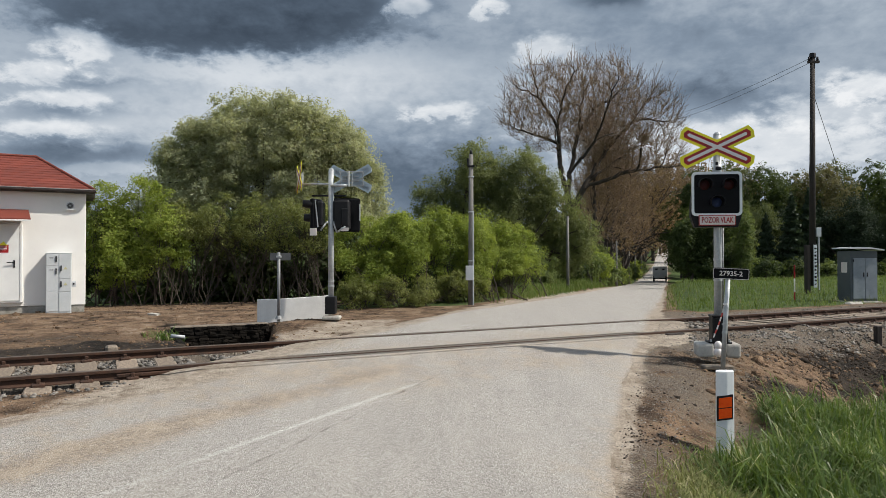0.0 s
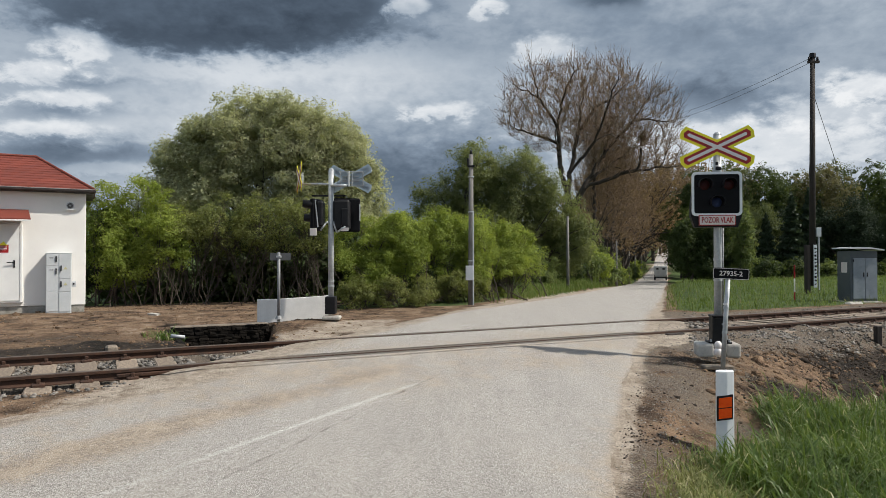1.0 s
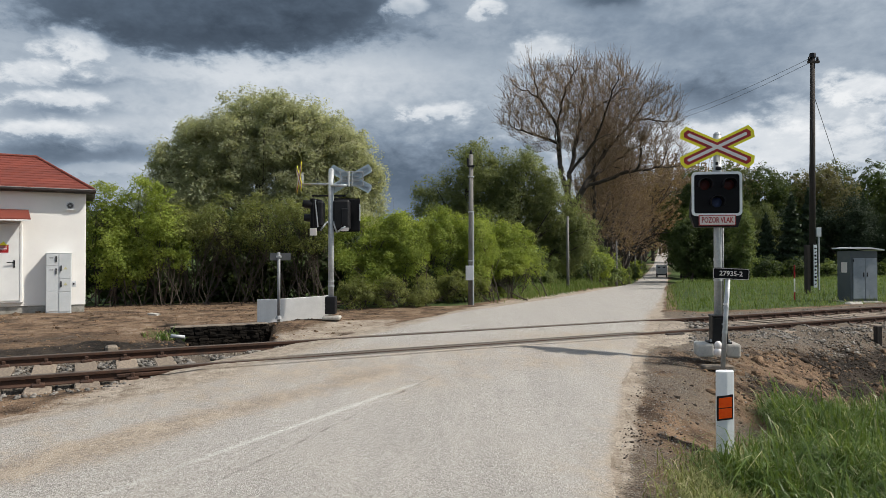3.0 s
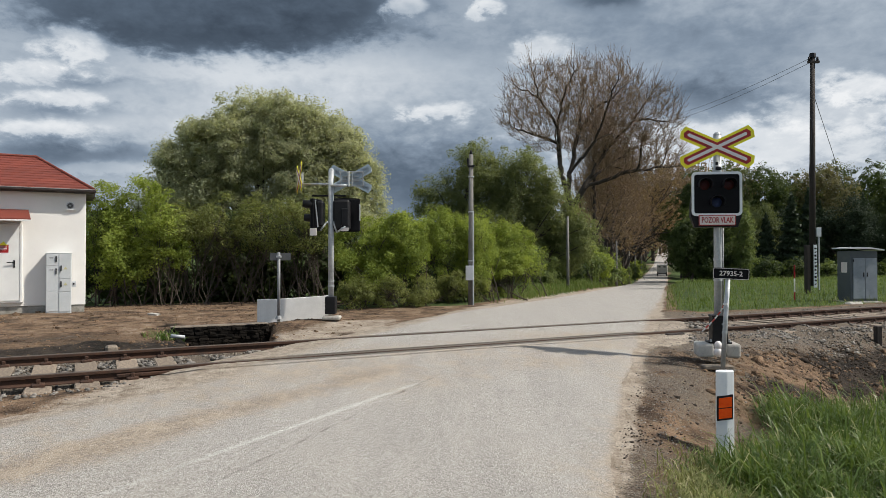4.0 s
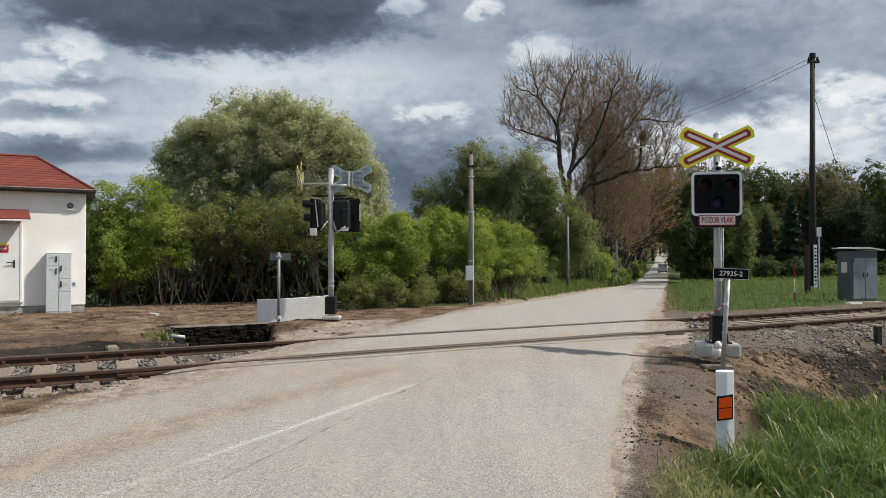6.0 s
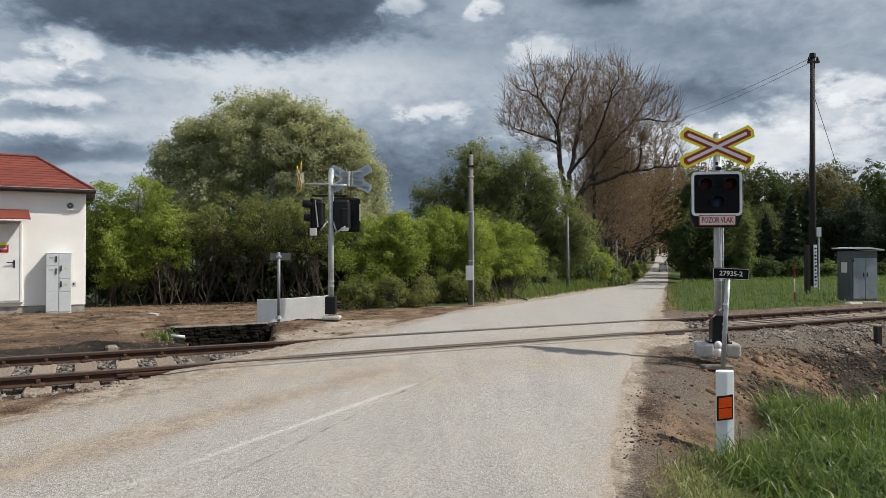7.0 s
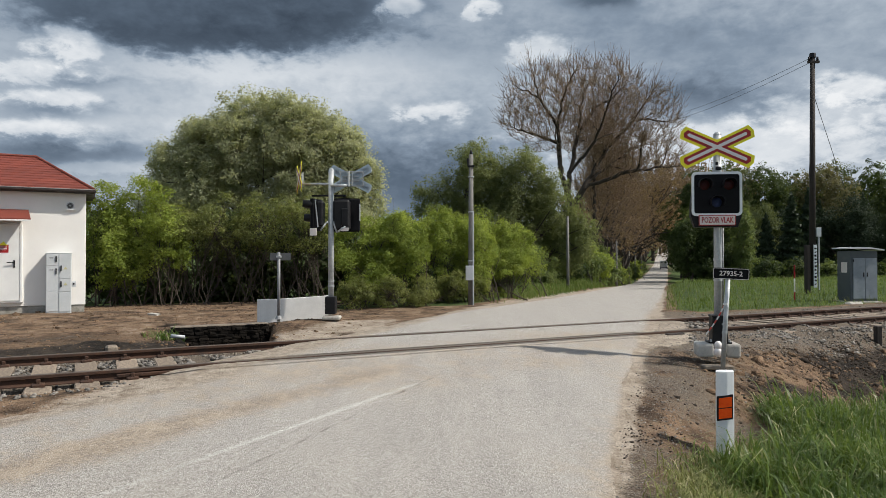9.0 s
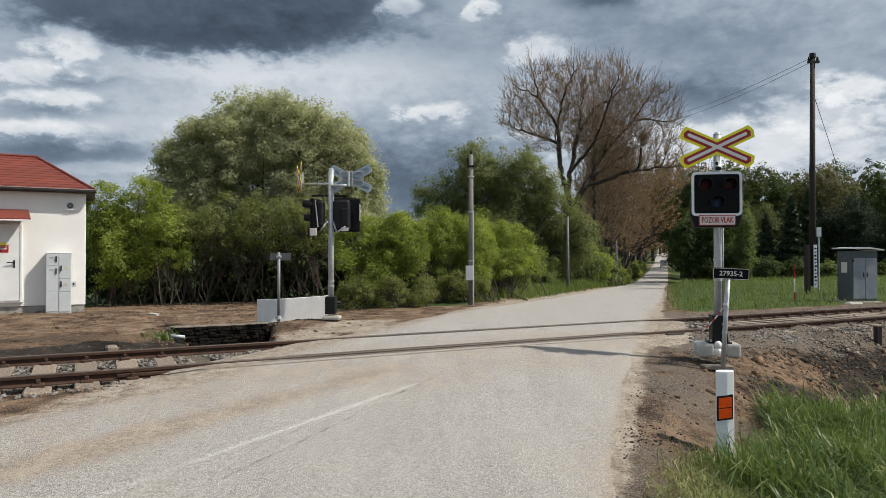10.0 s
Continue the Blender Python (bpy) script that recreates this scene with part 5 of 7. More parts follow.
def far_signal():
    """The opposite mast: two signal heads, two crossbucks on an arm, seen from behind."""
    at = pose(-2.31, 14.0, -0.08, 0, 0, 0)
    s = thing("crossing_signal", "twin level crossing signal seen from behind", "railway signal", "crossing signals", at=at)
    part("pole", tube((0, 0, 0.05), (0, 0, 3.03), 0.058, n=18), ZINC, s, "galvanised tube", True)
    part("pole_cap", tube((0, 0, 3.03), (0, 0, 3.07), 0.064, 0.03, n=18), ZINC, s)
    part("terminal_box", box(0, 0, 0.24, 0.22, 0.22, 0.36, 0.02, seg=2), BLACK, s, "black terminal box")
    part("footing", box(0.02, 0, -0.02, 0.36, 0.30, 0.08, 0.02), CONCRETE, s, "small concrete footing")
    for z in (0.62, 0.72):
        part("band", tube((0, 0, z), (0, 0, z + 0.03), 0.066, n=18), ZINC, s)
    arm = tube((-0.60, 0.02, 2.74), (0.05, -0.02, 2.74), 0.026, n=10)
    tube((0.0, -0.06, 2.70), (0.34, -0.09, 2.70), 0.026, n=10, bm=arm)
    part("cross_arm", arm, ZINC, s, "galvanised cross arm", True)
    part("left_upright", tube((-0.60, 0.02, 2.68), (-0.60, 0.02, 2.98), 0.022, n=10), ZINC, s)
    part("right_upright", tube((0.37, -0.08, 2.68), (0.37, -0.08, 3.0), 0.022, n=10), ZINC, s)
    crossbuck(s, pose(-0.66, -0.02, 2.86, 0, 0, -72) @ Matrix.Diagonal((0.9, 1, 0.95, 1)))
    crossbuck(s, pose(0.40, 0.02, 2.85, 0, 0, 180 - 8) @ Matrix.Diagonal((0.84, 1, 0.92, 1)), front=False)
    fr = bmesh.new()
    for z in (2.70, 2.84, 2.99):
        box(0.42, -0.03, z, 0.52, 0.02, 0.02, bm=fr)
    for x in (0.20, 0.44, 0.66):
        box(x, -0.045, 2.85, 0.02, 0.02, 0.30, bm=fr)
    part("cross_frame", fr, ZINC, s, "metal frame behind the crossbuck")
    # head towards the far lane, seen from its back
    hb = part("rear_head", box(0.30, 0.16, 2.11, 0.56, 0.05, 0.70, 0.03, m=Matrix.Rotation(radians(8), 4, "Z")), GLOSS_BLACK, s, "black signal head from behind")
    part("rear_housing", box(0.22, 0.02, 2.10, 0.34, 0.22, 0.62, 0.04), BLACK, hb)
    part("rear_cover", box(0.30, -0.11, 2.05, 0.16, 0.06, 0.36, 0.02), BLACK, hb)
    part("rim_edge", box(0.575, 0.12, 2.16, 0.025, 0.05, 0.34, 0.005), ZINC, hb, "pale edge strip")
    part("rear_strip", box(0.235, -0.105, 2.02, 0.02, 0.03, 0.30, 0.005), ZINC, hb)
    part("small_plate", box(0.30, -0.115, 1.80, 0.15, 0.01, 0.07), PINK, hb, "small pale plate")
    cap = box(-0.05, 0.02, 2.50, 0.70, 0.06, 0.035, 0.008)
    part("head_beam", cap, BLACK, s, "black beam carrying both heads")
    # head towards the side lane, seen from its side
    lh = part("side_head", box(-0.31, 0.04, 2.10, 0.09, 0.46, 0.66, 0.02, m=Matrix.Rotation(radians(-14), 4, "Z")), GLOSS_BLACK, s, "black signal head from the side")
    part("side_housing", box(-0.22, 0.04, 2.12, 0.14, 0.30, 0.52, 0.03), BLACK, lh)
    for z, y in ((2.28, -0.10), (2.28, 0.16), (2.00, 0.03)):
        part("hood", tube((-0.32, y, z + 0.03), (-0.56, y - 0.03, z + 0.05), 0.085, 0.075, n=14), BLACK, lh, "black lamp hood", True)
    part("white_strip", box(-0.27, -0.17, 2.12, 0.018, 0.03, 0.56, m=Matrix.Rotation(radians(-6), 4, "Y")), ZINC, lh, "pale rim strip")
    part("small_plate", box(-0.33, -0.20, 1.745, 0.14, 0.02, 0.15, 0.004), PINK, lh, "small pale plate")
    cb = bmesh.new()
    pts = [(0.05, -0.07, 1.96), (0.13, -0.09, 1.74), (0.31, -0.12, 1.86)]
    for a, b in zip(pts, pts[1:]):
        tube(a, b, 0.019, n=8, bm=cb)
    pts = [(-0.05, -0.07, 1.96), (-0.10, -0.09, 1.92), (-0.20, -0.10, 1.78)]
    for a, b in zip(pts, pts[1:]):
        tube(a, b, 0.017, n=8, bm=cb)
    part("cable", cb, ZINC, s, "flexible grey cable", True)


def small_things():
    # back of a small plate beside the far mast
    sg = thing("plate_sign", "small plate on a thin post seen from behind", "road sign", at=pose(-3.32, 13.72, -0.10))
    part("post", tube((0, 0, -0.05), (0, 0, 1.35), 0.03, n=12), DULL_ZINC, sg, "", True)
    part("foot", tube((0, 0, 0), (0, 0, 0.07), 0.08, 0.04, n=12), DULL_ZINC, sg)
    part("plate", box(0.02, 0.045, 1.26, 0.42, 0.006, 0.15, 0.002), surface("grey_plate_back", (0.09, 0.09, 0.09), (0.15, 0.15, 0.15), 6, 0.5, 0.05), sg, "grey plate back")
    part("clamp", box(0, 0, 1.26, 0.09, 0.08, 0.04, 0.004), ZINC, sg)
    # low white parapet over the culvert
    par = thing("parapet", "low white concrete parapet over the culvert", "parapet", at=pose(-3.06, 14.43, -0.14, 0, 0, 15))
    bm = bmesh.new()
    prism([(-0.42, -0.1), (0.62, -0.1), (0.62, 0.46), (0.30, 0.44), (-0.42, 0.40)], 0.14, None, bm)
    part("long_face", bm, PALE_CONCRETE, par, "white concrete face")
    bm = bmesh.new()
    prism([(-0.86, -0.1), (-0.424, -0.1), (-0.424, 0.40), (-0.86, 0.40)], 0.14, pose(0, 0, 0, 0, 0, 0), bm)
    part("short_face", bm, PALE_CONCRETE, par)
    # culvert wall
    cul = thing("culvert_wall", "near-black stone wall of the open culvert pit", "wall", at=pose(*(N * 14.08), 0, 0, 0, TURN))
    rng = np.random.default_rng(9)
    z = -0.95
    for row in range(13):
        h = 0.0568
        x = 1.45 + float(rng.uniform(0, 0.1))
        while x < 3.28:
            w = float(rng.uniform(0.07, 0.20))
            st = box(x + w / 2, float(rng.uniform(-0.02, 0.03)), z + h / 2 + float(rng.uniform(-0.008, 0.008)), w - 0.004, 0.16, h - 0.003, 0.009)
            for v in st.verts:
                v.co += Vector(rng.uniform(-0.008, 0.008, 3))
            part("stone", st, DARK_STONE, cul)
            x += w
        z += h
    part("coping", box(2.40, 0.05, -0.215, 1.86, 0.24, 0.035, 0.012), STAINED, cul, "worn concrete coping")
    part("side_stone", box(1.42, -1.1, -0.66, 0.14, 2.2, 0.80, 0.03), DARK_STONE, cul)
    # steel pipe end in the pit
    pp = thing("pipe_end", "short pale pipe lying by the culvert", "pipe", at=pose(*(N * 12.0 + U * 1.36), -0.15, 0, 0, 10))
    part("pipe", tube((-0.11, 0, 0), (0.11, 0.04, -0.03), 0.03, n=14), ZINC, pp, "", True)
    rk = thing("rock", "brown stone block lying in the soil", "stone", at=pose(*(N * 11.1 + U * 0.35), -0.20, 0, 0, 33))
    b = box(0, 0, 0, 0.17, 0.14, 0.12, 0.03)
    part("stone", b, STAINED, rk)
    # short dark post by the ballast
    st = thing("marker_stub", "short dark weathered post in the ballast", "post", at=pose(7.30, 11.4, -0.55))
    part("stub", box(0, 0, 0.29, 0.11, 0.10, 0.52, 0.018), WOOD_POLE, st)
    # timber closing the flangeway beside the road
    for rn, nm in ((RAIL_NEAR, "near"), (RAIL_FAR, "far")):
        pos = N * (rn - 0.16) + U * 8.05 if nm == "near" else N * (rn - 0.16) + U * 8.62
        tb = thing("flangeway_timber", "dark weathered timber end beside the rail", "timber", "timber ends at the road", at=pose(pos[0], pos[1], -0.10, 0, 0, TURN))
        part("timber", box(0, 0, 0, 0.34, 0.10, 0.16, 0.012), WOOD_POLE, tb)
    # red and white stake
    sk = thing("marker_stake", "thin red and white stake in the meadow", "stake", at=pose(10.36, 20.0, -0.28))
    for i in range(3):
        part("band", tube((0, 0, i * 0.40), (0, 0, i * 0.40 + 0.40), 0.020, n=8), (RED, WHITE)[i % 2], sk)


def grey_hut():
    h = thing("equipment_hut", "grey sheet-metal equipment hut with a pale roof", "hut", at=pose(12.05, 19.75, -0.20, 0, 0, 3))
    part("slab", box(0, 0.0, 0.02, 1.0, 0.8, 0.12, 0.02), CONCRETE, h, "concrete slab")
    part("body", box(0, 0, 0.80, 0.80, 0.60, 1.46, 0.012), HUT_GREY, h, "grey painted sheet body")
    for x in (-0.165, 0.195):
        d = part("door", box(x + 0.01, -0.312, 0.74, 0.35, 0.03, 1.16, 0.006), HUT_DOOR, h, "paler grey door leaf")
        part("door_handle", box(x + (0.14 if x < 0 else -0.11), -0.335, 0.85, 0.025, 0.02, 0.12, 0.004), BLACK, d)
        part("hinge", box(x + (-0.16 if x < 0 else 0.18), -0.33, 1.25, 0.02, 0.02, 0.08), BLACK, d)
    part("notice", box(-0.404, -0.03, 1.05, 0.006, 0.26, 0.30), PINK, h, "pale notice plate")
    bm = bmesh.new()
    pts = [(-0.50, 0.055), (-0.20, 0.070), (0.15, 0.055), (0.52, 0.0), (0.52, -0.035), (0.15, 0.02), (-0.50, 0.015)]
    prism(pts, 0.82, pose(0, -0.43, 1.57), bm)
    part("roof", bm, HUT_ROOF, h, "pale curved sheet roof")
    b2 = thing("marker_block", "low dark concrete block beside the hut", "block", at=pose(11.3, 18.7, -0.22, 0, 0, 20))
    part("block", box(0, 0, 0.05, 0.5, 0.25, 0.14, 0.03), CONCRETE, b2)


def wooden_pole():
    p = thing("telegraph_pole", "tall dark wooden telegraph pole on a concrete stub", "pole", at=pose(13.06, 24.0, -0.22))
    part("shaft", tube((0, 0, 0.35), (0.06, 0, 8.45), 0.112, 0.078, n=16), WOOD_POLE, p, "dark wooden shaft", True)
    part("stub", box(-0.17, 0, 0.75, 0.14, 0.20, 2.1, 0.02), WOOD_POLE, p)
    lab = part("marking_strip", box(0.03, -0.15, 1.05, 0.12, 0.012, 1.5, 0.004), WHITE_PLASTIC, p, "white strip with dark bars")
    for i in range(11):
        part("writing", box(0.03 + 0.008 * (i % 2), -0.160, 0.42 + i * 0.125, 0.072, 0.006, 0.035 + 0.02 * (i % 3), m=Matrix.Rotation(radians((-22, 18, 0)[i % 3]), 4, "Y")), BLACK, lab)
    part("cable_box", box(0.19, -0.05, 2.25, 0.16, 0.14, 0.32, 0.01), GREY_PLATE, p, "grey cable box")
    part("conduit", tube((0.21, -0.05, 0.2), (0.21, -0.05, 2.1), 0.03, n=8), ZINC, p)
    part("top_cap", tube((0.06, 0, 8.45), (0.06, 0, 8.60), 0.12, 0.10, n=12), BLACK, p)
    part("cross_piece", box(0.06, -0.06, 8.28, 0.42, 0.08, 0.09, 0.01), WOOD_POLE, p)
    for x in (-0.10, 0.20):
        ins = tube((x, -0.06, 8.32), (x, -0.06, 8.46), 0.045, 0.03, n=10)
        part("insulator", ins, BLACK, p, "", True)
    part("side_cable", tube((-0.02, -0.12, 6.2), (-0.16, -0.12, 4.2), 0.012, n=6), WIRE, p)


def wire(name, a, b, sag, r, label):
    a, b = Vector(a), Vector(b)
    segs, k = [], 24
    prev = a
    for i in range(1, k + 1):
        t = i / k
        q = a.lerp(b, t) - Vector((0, 0, sag * 4 * t * (1 - t)))
        segs.append((*prev, *q, r, r))
        prev = q
    v, f = tubes_np(segs, 5)
    tagged(part_me(name, mesh_np(name, v, f, WIRE, smooth=True)), label, "cable")


def concrete_poles():
    def one(x, y, z, h, with_box):
        p = thing("concrete_pole", "slim grey concrete line pole beside the road" + (" with a grey box" if with_box else ""), "pole", "line poles along the road", at=pose(x, y, z))
        part("shaft", tube((0, 0, -0.1), (0, 0, h), 0.088, 0.062, n=14), POLE_CONCRETE, p, "", True)
        if with_box:
            part("cable_box", box(-0.05, -0.13, h * 0.225, 0.22, 0.16, 0.42, 0.012), GREY_PLATE, p, "grey box")
            part("conduit", tube((0.06, -0.10, 0), (0.06, -0.10, h * 0.62), 0.02, n=8), ZINC, p)
            for z2 in (0.62, 0.30, 0.85):
                part("strap", tube((0, 0, h * z2), (0, 0, h * z2 + 0.03), 0.095, n=14), ZINC, p)
            part("head_iron", box(0, -0.05, h - 0.35, 0.20, 0.10, 0.06, 0.01), BLACK, p)
            part("lamp_stub", tube((-0.08, -0.05, h - 0.33), (-0.09, -0.05, h - 0.12), 0.03, n=8), BLACK, p)
            part("insulator", tube((0.0, 0, h), (0.0, 0, h + 0.12), 0.05, 0.03, n=10), BLACK, p, "", True)
    one(0.81, 19.6, -0.30, 4.42, True)
    one(6.81, 37.0, -1.0, 4.37, False)
    one(16.9, 66.0, -1.85, 4.6, False)
    one(23.6, 86.0, -2.3, 4.6, False)
    one(30.0, 106.0, -2.8, 4.6, False)
    one(38.0, 130.0, -2.9, 4.6, False)


def van():
    """White box van that drives away up the road."""
    v = thing("box_van", "white box van driving away along the road", "van")
    body = part("cargo_body", box(0, 0.0, 1.42, 2.0, 3.6, 1.75, 0.04), VAN_WHITE, v, "white box body")
    for x in (-0.48, 0.48):
        d = part("rear_door", box(x, -1.82, 1.42, 0.90, 0.03, 1.58, 0.01), VAN_WHITE, body)
        part("rear_window", box(x, -1.84, 1.85, 0.40, 0.01, 0.25), VAN_DARK, d)
    cab = bmesh.new()
    prism([(0, 0.45), (1.75, 0.45), (1.75, 1.0), (1.25, 1.2), (0.75, 1.95), (0, 1.95)], 1.88, Matrix.Translation((0.94, 1.85, 0)) @ Matrix.Rotation(radians(90), 4, "Z"), cab)
    part("cab", cab, VAN_WHITE, v, "white cab")
    part("chassis", box(0, 0.6, 0.50, 1.5, 5.4, 0.16, 0.02), BLACK, v)
    part("bumper", box(0, -1.86, 0.50, 1.95, 0.12, 0.14, 0.02), BLACK, v)
    for x in (-0.88, 0.88):
        part("tail_light", box(x, -1.84, 0.72, 0.16, 0.04, 0.20, 0.01), RED_LENS, v)
        for y in (-1.1, 2.5):
            w = part("wheel", tube((x - 0.11, y, 0.34), (x + 0.11, y, 0.34), 0.34, n=18), TYRE, v, "black wheel")
            part("rim", tube((x - 0.115, y, 0.34), (x + 0.115, y, 0.34), 0.19, n=14), ZINC, w)
    return v


def barrier_tape():
    """Loose end of red and white tape on the number sign's post, in four stiff pieces."""
    t = thing("barrier_tape", "loose end of red and white barrier tape on the post", "tape", at=pose(3.452, 8.318, 0.578))
    part("knot", tube((0, -0.03, -0.012), (0, -0.03, 0.012), 0.034, n=12), TAPE_WHITE, t, "white tape wound round the post")
    links = []
    for k in range(4):
        bm = bmesh.new()
        for j in range(2):
            box(0, 0, -0.028 - j * 0.056, 0.019 - 0.001 * k, 0.003, 0.056, bm=bm)
        ob = part("tape_piece", bm, [TAPE_RED, TAPE_WHITE], t)
        for i, f in enumerate(ob.data.polygons):
            f.material_index = 0 if i < 6 else 1
        links.append(ob)
    return links


def litter():
    rng = np.random.default_rng(21)
    for x, y, mt, lab in ((1.60, 4.55, WHITE, "small scrap of white paper in the verge"), (1.78, 4.80, WHITE, "small scrap of white paper in the verge"), (-6.9, 16.2, CONCRETE, "grey stone slab in the soil"),
                          (-3.9, 13.2, PALE_CONCRETE, "pale broken concrete piece by the culvert")):
        big = 0.05 if mt == WHITE else 0.16
        b = box(0, 0, 0.012, big * 1.6, big, big * 0.3, big * 0.08)
        for vv in b.verts:
            vv.co += Vector(rng.uniform(-0.1, 0.1, 3) * big)
        ob = thing("scrap", lab, "litter" if mt == WHITE else "stone", at=pose(x, y, float(ground_z(x, y)), 0, 0, float(rng.uniform(0, 180))))
        part("piece", b, mt, ob)

# ---------------------------------------------------------------- trees, bushes, grass


def grow(rng, segs, tips, a, d, length, r, depth, spread=0.55, lift=0.12, kids=(2, 4), shrink=(0.62, 0.82), bend=0.12):
    """A limb in three bent pieces, then its forks."""
    a, d = np.array(a, float), np.array(d, float)
    p, rr = a, r
    k = 3
    for i in range(k):
        d = d + rng.normal(0, bend, 3)
        d[2] += lift * 0.5
        d /= np.linalg.norm(d)
        q = p + d * length / k
        r2 = rr * 0.86
        segs.append((*p, *q, rr, r2))
        p, rr = q, r2
        if depth > 0 and i >= 1 and rng.uniform() < 0.75:
            side = d + rng.normal(0, spread, 3)
            side[2] += lift
            side /= np.linalg.norm(side)
            grow(rng, segs, tips, p, side, length * rng.uniform(*shrink) * 0.8, rr * 0.58, depth - 1, spread, lift, kids, shrink, bend)
    if depth == 0:
        tips.append(p)
        return
    for _ in range(rng.integers(*kids)):
        side = d + rng.normal(0, spread, 3)
        side[2] += lift
        side /= np.linalg.norm(side)
        grow(rng, segs, tips, p, side, length * rng.uniform(*shrink), rr * rng.uniform(0.62, 0.8), depth - 1, spread, lift, kids, shrink, bend)


def clump_leaves(rng, lobe, clumps, per, leaf, sigma, long=1.0, droop=0.0, shell=0.30):
    """Leaf centres in clumps, most of them near the skin of an ellipsoid lobe."""
    cx, cy, cz, rx, ry, rz = lobe
    d = rng.normal(size=(clumps, 3))
    d /= np.linalg.norm(d, axis=1, keepdims=True)
    rad = 1 - np.abs(rng.normal(0, shell, (clumps, 1)))
    rad = rad * (1 + 0.10 * np.sin(d[:, :1] * 7 + cx) * np.cos(d[:, 2:] * 6 + cy))
    # the lobe is a heap of smaller rounded masses
    k = 15
    e = rng.normal(size=(k, 3))
    e /= np.linalg.norm(e, axis=1, keepdims=True)
    mass = e * rng.uniform(0.28, 0.56, (k, 1))
    pick = rng.integers(0, k, clumps)
    size = rng.uniform(0.46, 0.66, k)[pick][:, None]
    d = d + 0.5 * e[pick]
    d /= np.linalg.norm(d, axis=1, keepdims=True)
    off = mass[pick] + d * np.clip(rad, 0.1, 1.15) * size
    off *= np.minimum(1.0, rng.uniform(0.90, 1.04, (clumps, 1)) / np.maximum(np.linalg.norm(off, axis=1, keepdims=True), 1e-6))
    c = np.array([cx, cy, cz]) + off * np.array([rx, ry, rz])
    sg = sigma * rng.uniform(0.5, 1.5, (clumps, 1, 1))
    ball = rng.normal(size=(clumps, per, 3))
    ball /= np.linalg.norm(ball, axis=2, keepdims=True)
    pts = (c[:, None] + ball * rng.uniform(size=(clumps, per, 1)) ** 0.4 * sg * 1.7 * np.array([1, 1, 0.8])).reshape(-1, 3)
    out = pts - np.repeat(c, per, axis=0)
    out /= np.maximum(np.linalg.norm(out, axis=1, keepdims=True), 1e-6)
    face = np.repeat(d, per, axis=0) * 0.7 + out * 0.7 + np.array([0.25, 0, 0.75])
    ok = pts[:, 2] > 0.03
    v, f = leaves_np(rng, pts[ok], leaf, 0.4, long, droop, face[ok])
    return v, f, c


def leafy(name, label, category, at, lobes, mat, seed, density=1.0, leaf=0.10, sigma=0.22, per=26, trunk_r=0.12, stems=1, bark=None, long=1.0, droop=0.0, group="", twigs=True, sway=None, shell=0.30, fine=1.0):
    """A leafy tree or bush: stems, limbs to every lobe, and crowns of clumped leaves. Lobes: place and radii, in its own space."""
    rng = np.random.default_rng(seed)
    t = thing(name, label, category, group, at=at)
    segs = []
    crowns = []
    for i, lobe in enumerate(lobes):
        area = (lobe[3] * lobe[4] + lobe[3] * lobe[5] + lobe[4] * lobe[5])
        clumps = max(int(area * 46 * density / (sigma * 5)), 20)
        v, f, c = clump_leaves(rng, lobe, clumps, int(per * 2.0 * fine), leaf * 0.80 / fine ** 0.5 * 0.96, sigma * 0.68, long, droop, shell)
        crowns.append(part_me("crown", mesh_np("crown", v, f, mat), t))
        for _ in range(stems):
            root = np.array([rng.normal(0, 0.12 * stems + lobe[0] * 0.0), rng.normal(0, 0.12 * stems), 0.0]) if stems <= 2 else np.array([lobe[0] + rng.normal(0, lobe[3] * 0.5), lobe[1] + rng.normal(0, lobe[4] * 0.4), 0.0])
            goal = np.array(lobe[:3]) + rng.normal(0, 0.25, 3) * np.array(lobe[3:6])
            mid = root * 0.5 + goal * 0.5 + rng.normal(0, 0.16, 3) * np.linalg.norm(goal - root) * np.array([1.0, 0.6, 0.5])
            mid[2] = max(mid[2], 0.3)
            r = trunk_r * rng.uniform(0.55, 1.15)
            w = np.linspace(0, 1, 8)[:, None]
            line = root * (1 - w) ** 2 + mid * 2 * w * (1 - w) + goal * w ** 2
            line[1:] += rng.normal(0, 0.018, (7, 3)) * (np.linalg.norm(goal - root) * 0.5 + 0.3)
            rad = r * np.linspace(1.0, 0.35, 8)
            segs += [(*line[k], *line[k + 1], rad[k], rad[k + 1]) for k in range(7)]
            if stems > 2:
                for k in rng.integers(1, 6, 4):
                    d = line[k + 1] - line[k] + rng.normal(0, 0.13, 3)
                    q = line[k] + d * rng.uniform(1.0, 2.2)
                    e = q + d * rng.uniform(0.5, 1.2) + rng.normal(0, 0.08, 3)
                    segs += [(*line[k], *q, rad[k] * 0.55, rad[k] * 0.36), (*q, *e, rad[k] * 0.36, rad[k] * 0.15)]
            if twigs:
                for q in c[rng.integers(0, len(c), 10)]:
                    segs.append((*line[int(rng.integers(3, 8))], *q, r * 0.28, r * 0.08))
    v, f = tubes_np(segs, 6)
    part_me("trunk", mesh_np("trunk", v, f, bark or BARK, smooth=True), t)
    if sway:
        SWAYING.append((crowns, sway, seed))
    return t


SWAYING = []


def ground_at(x, y, down=0.06):
    return pose(x, y, float(ground_z(x, y)) - down)


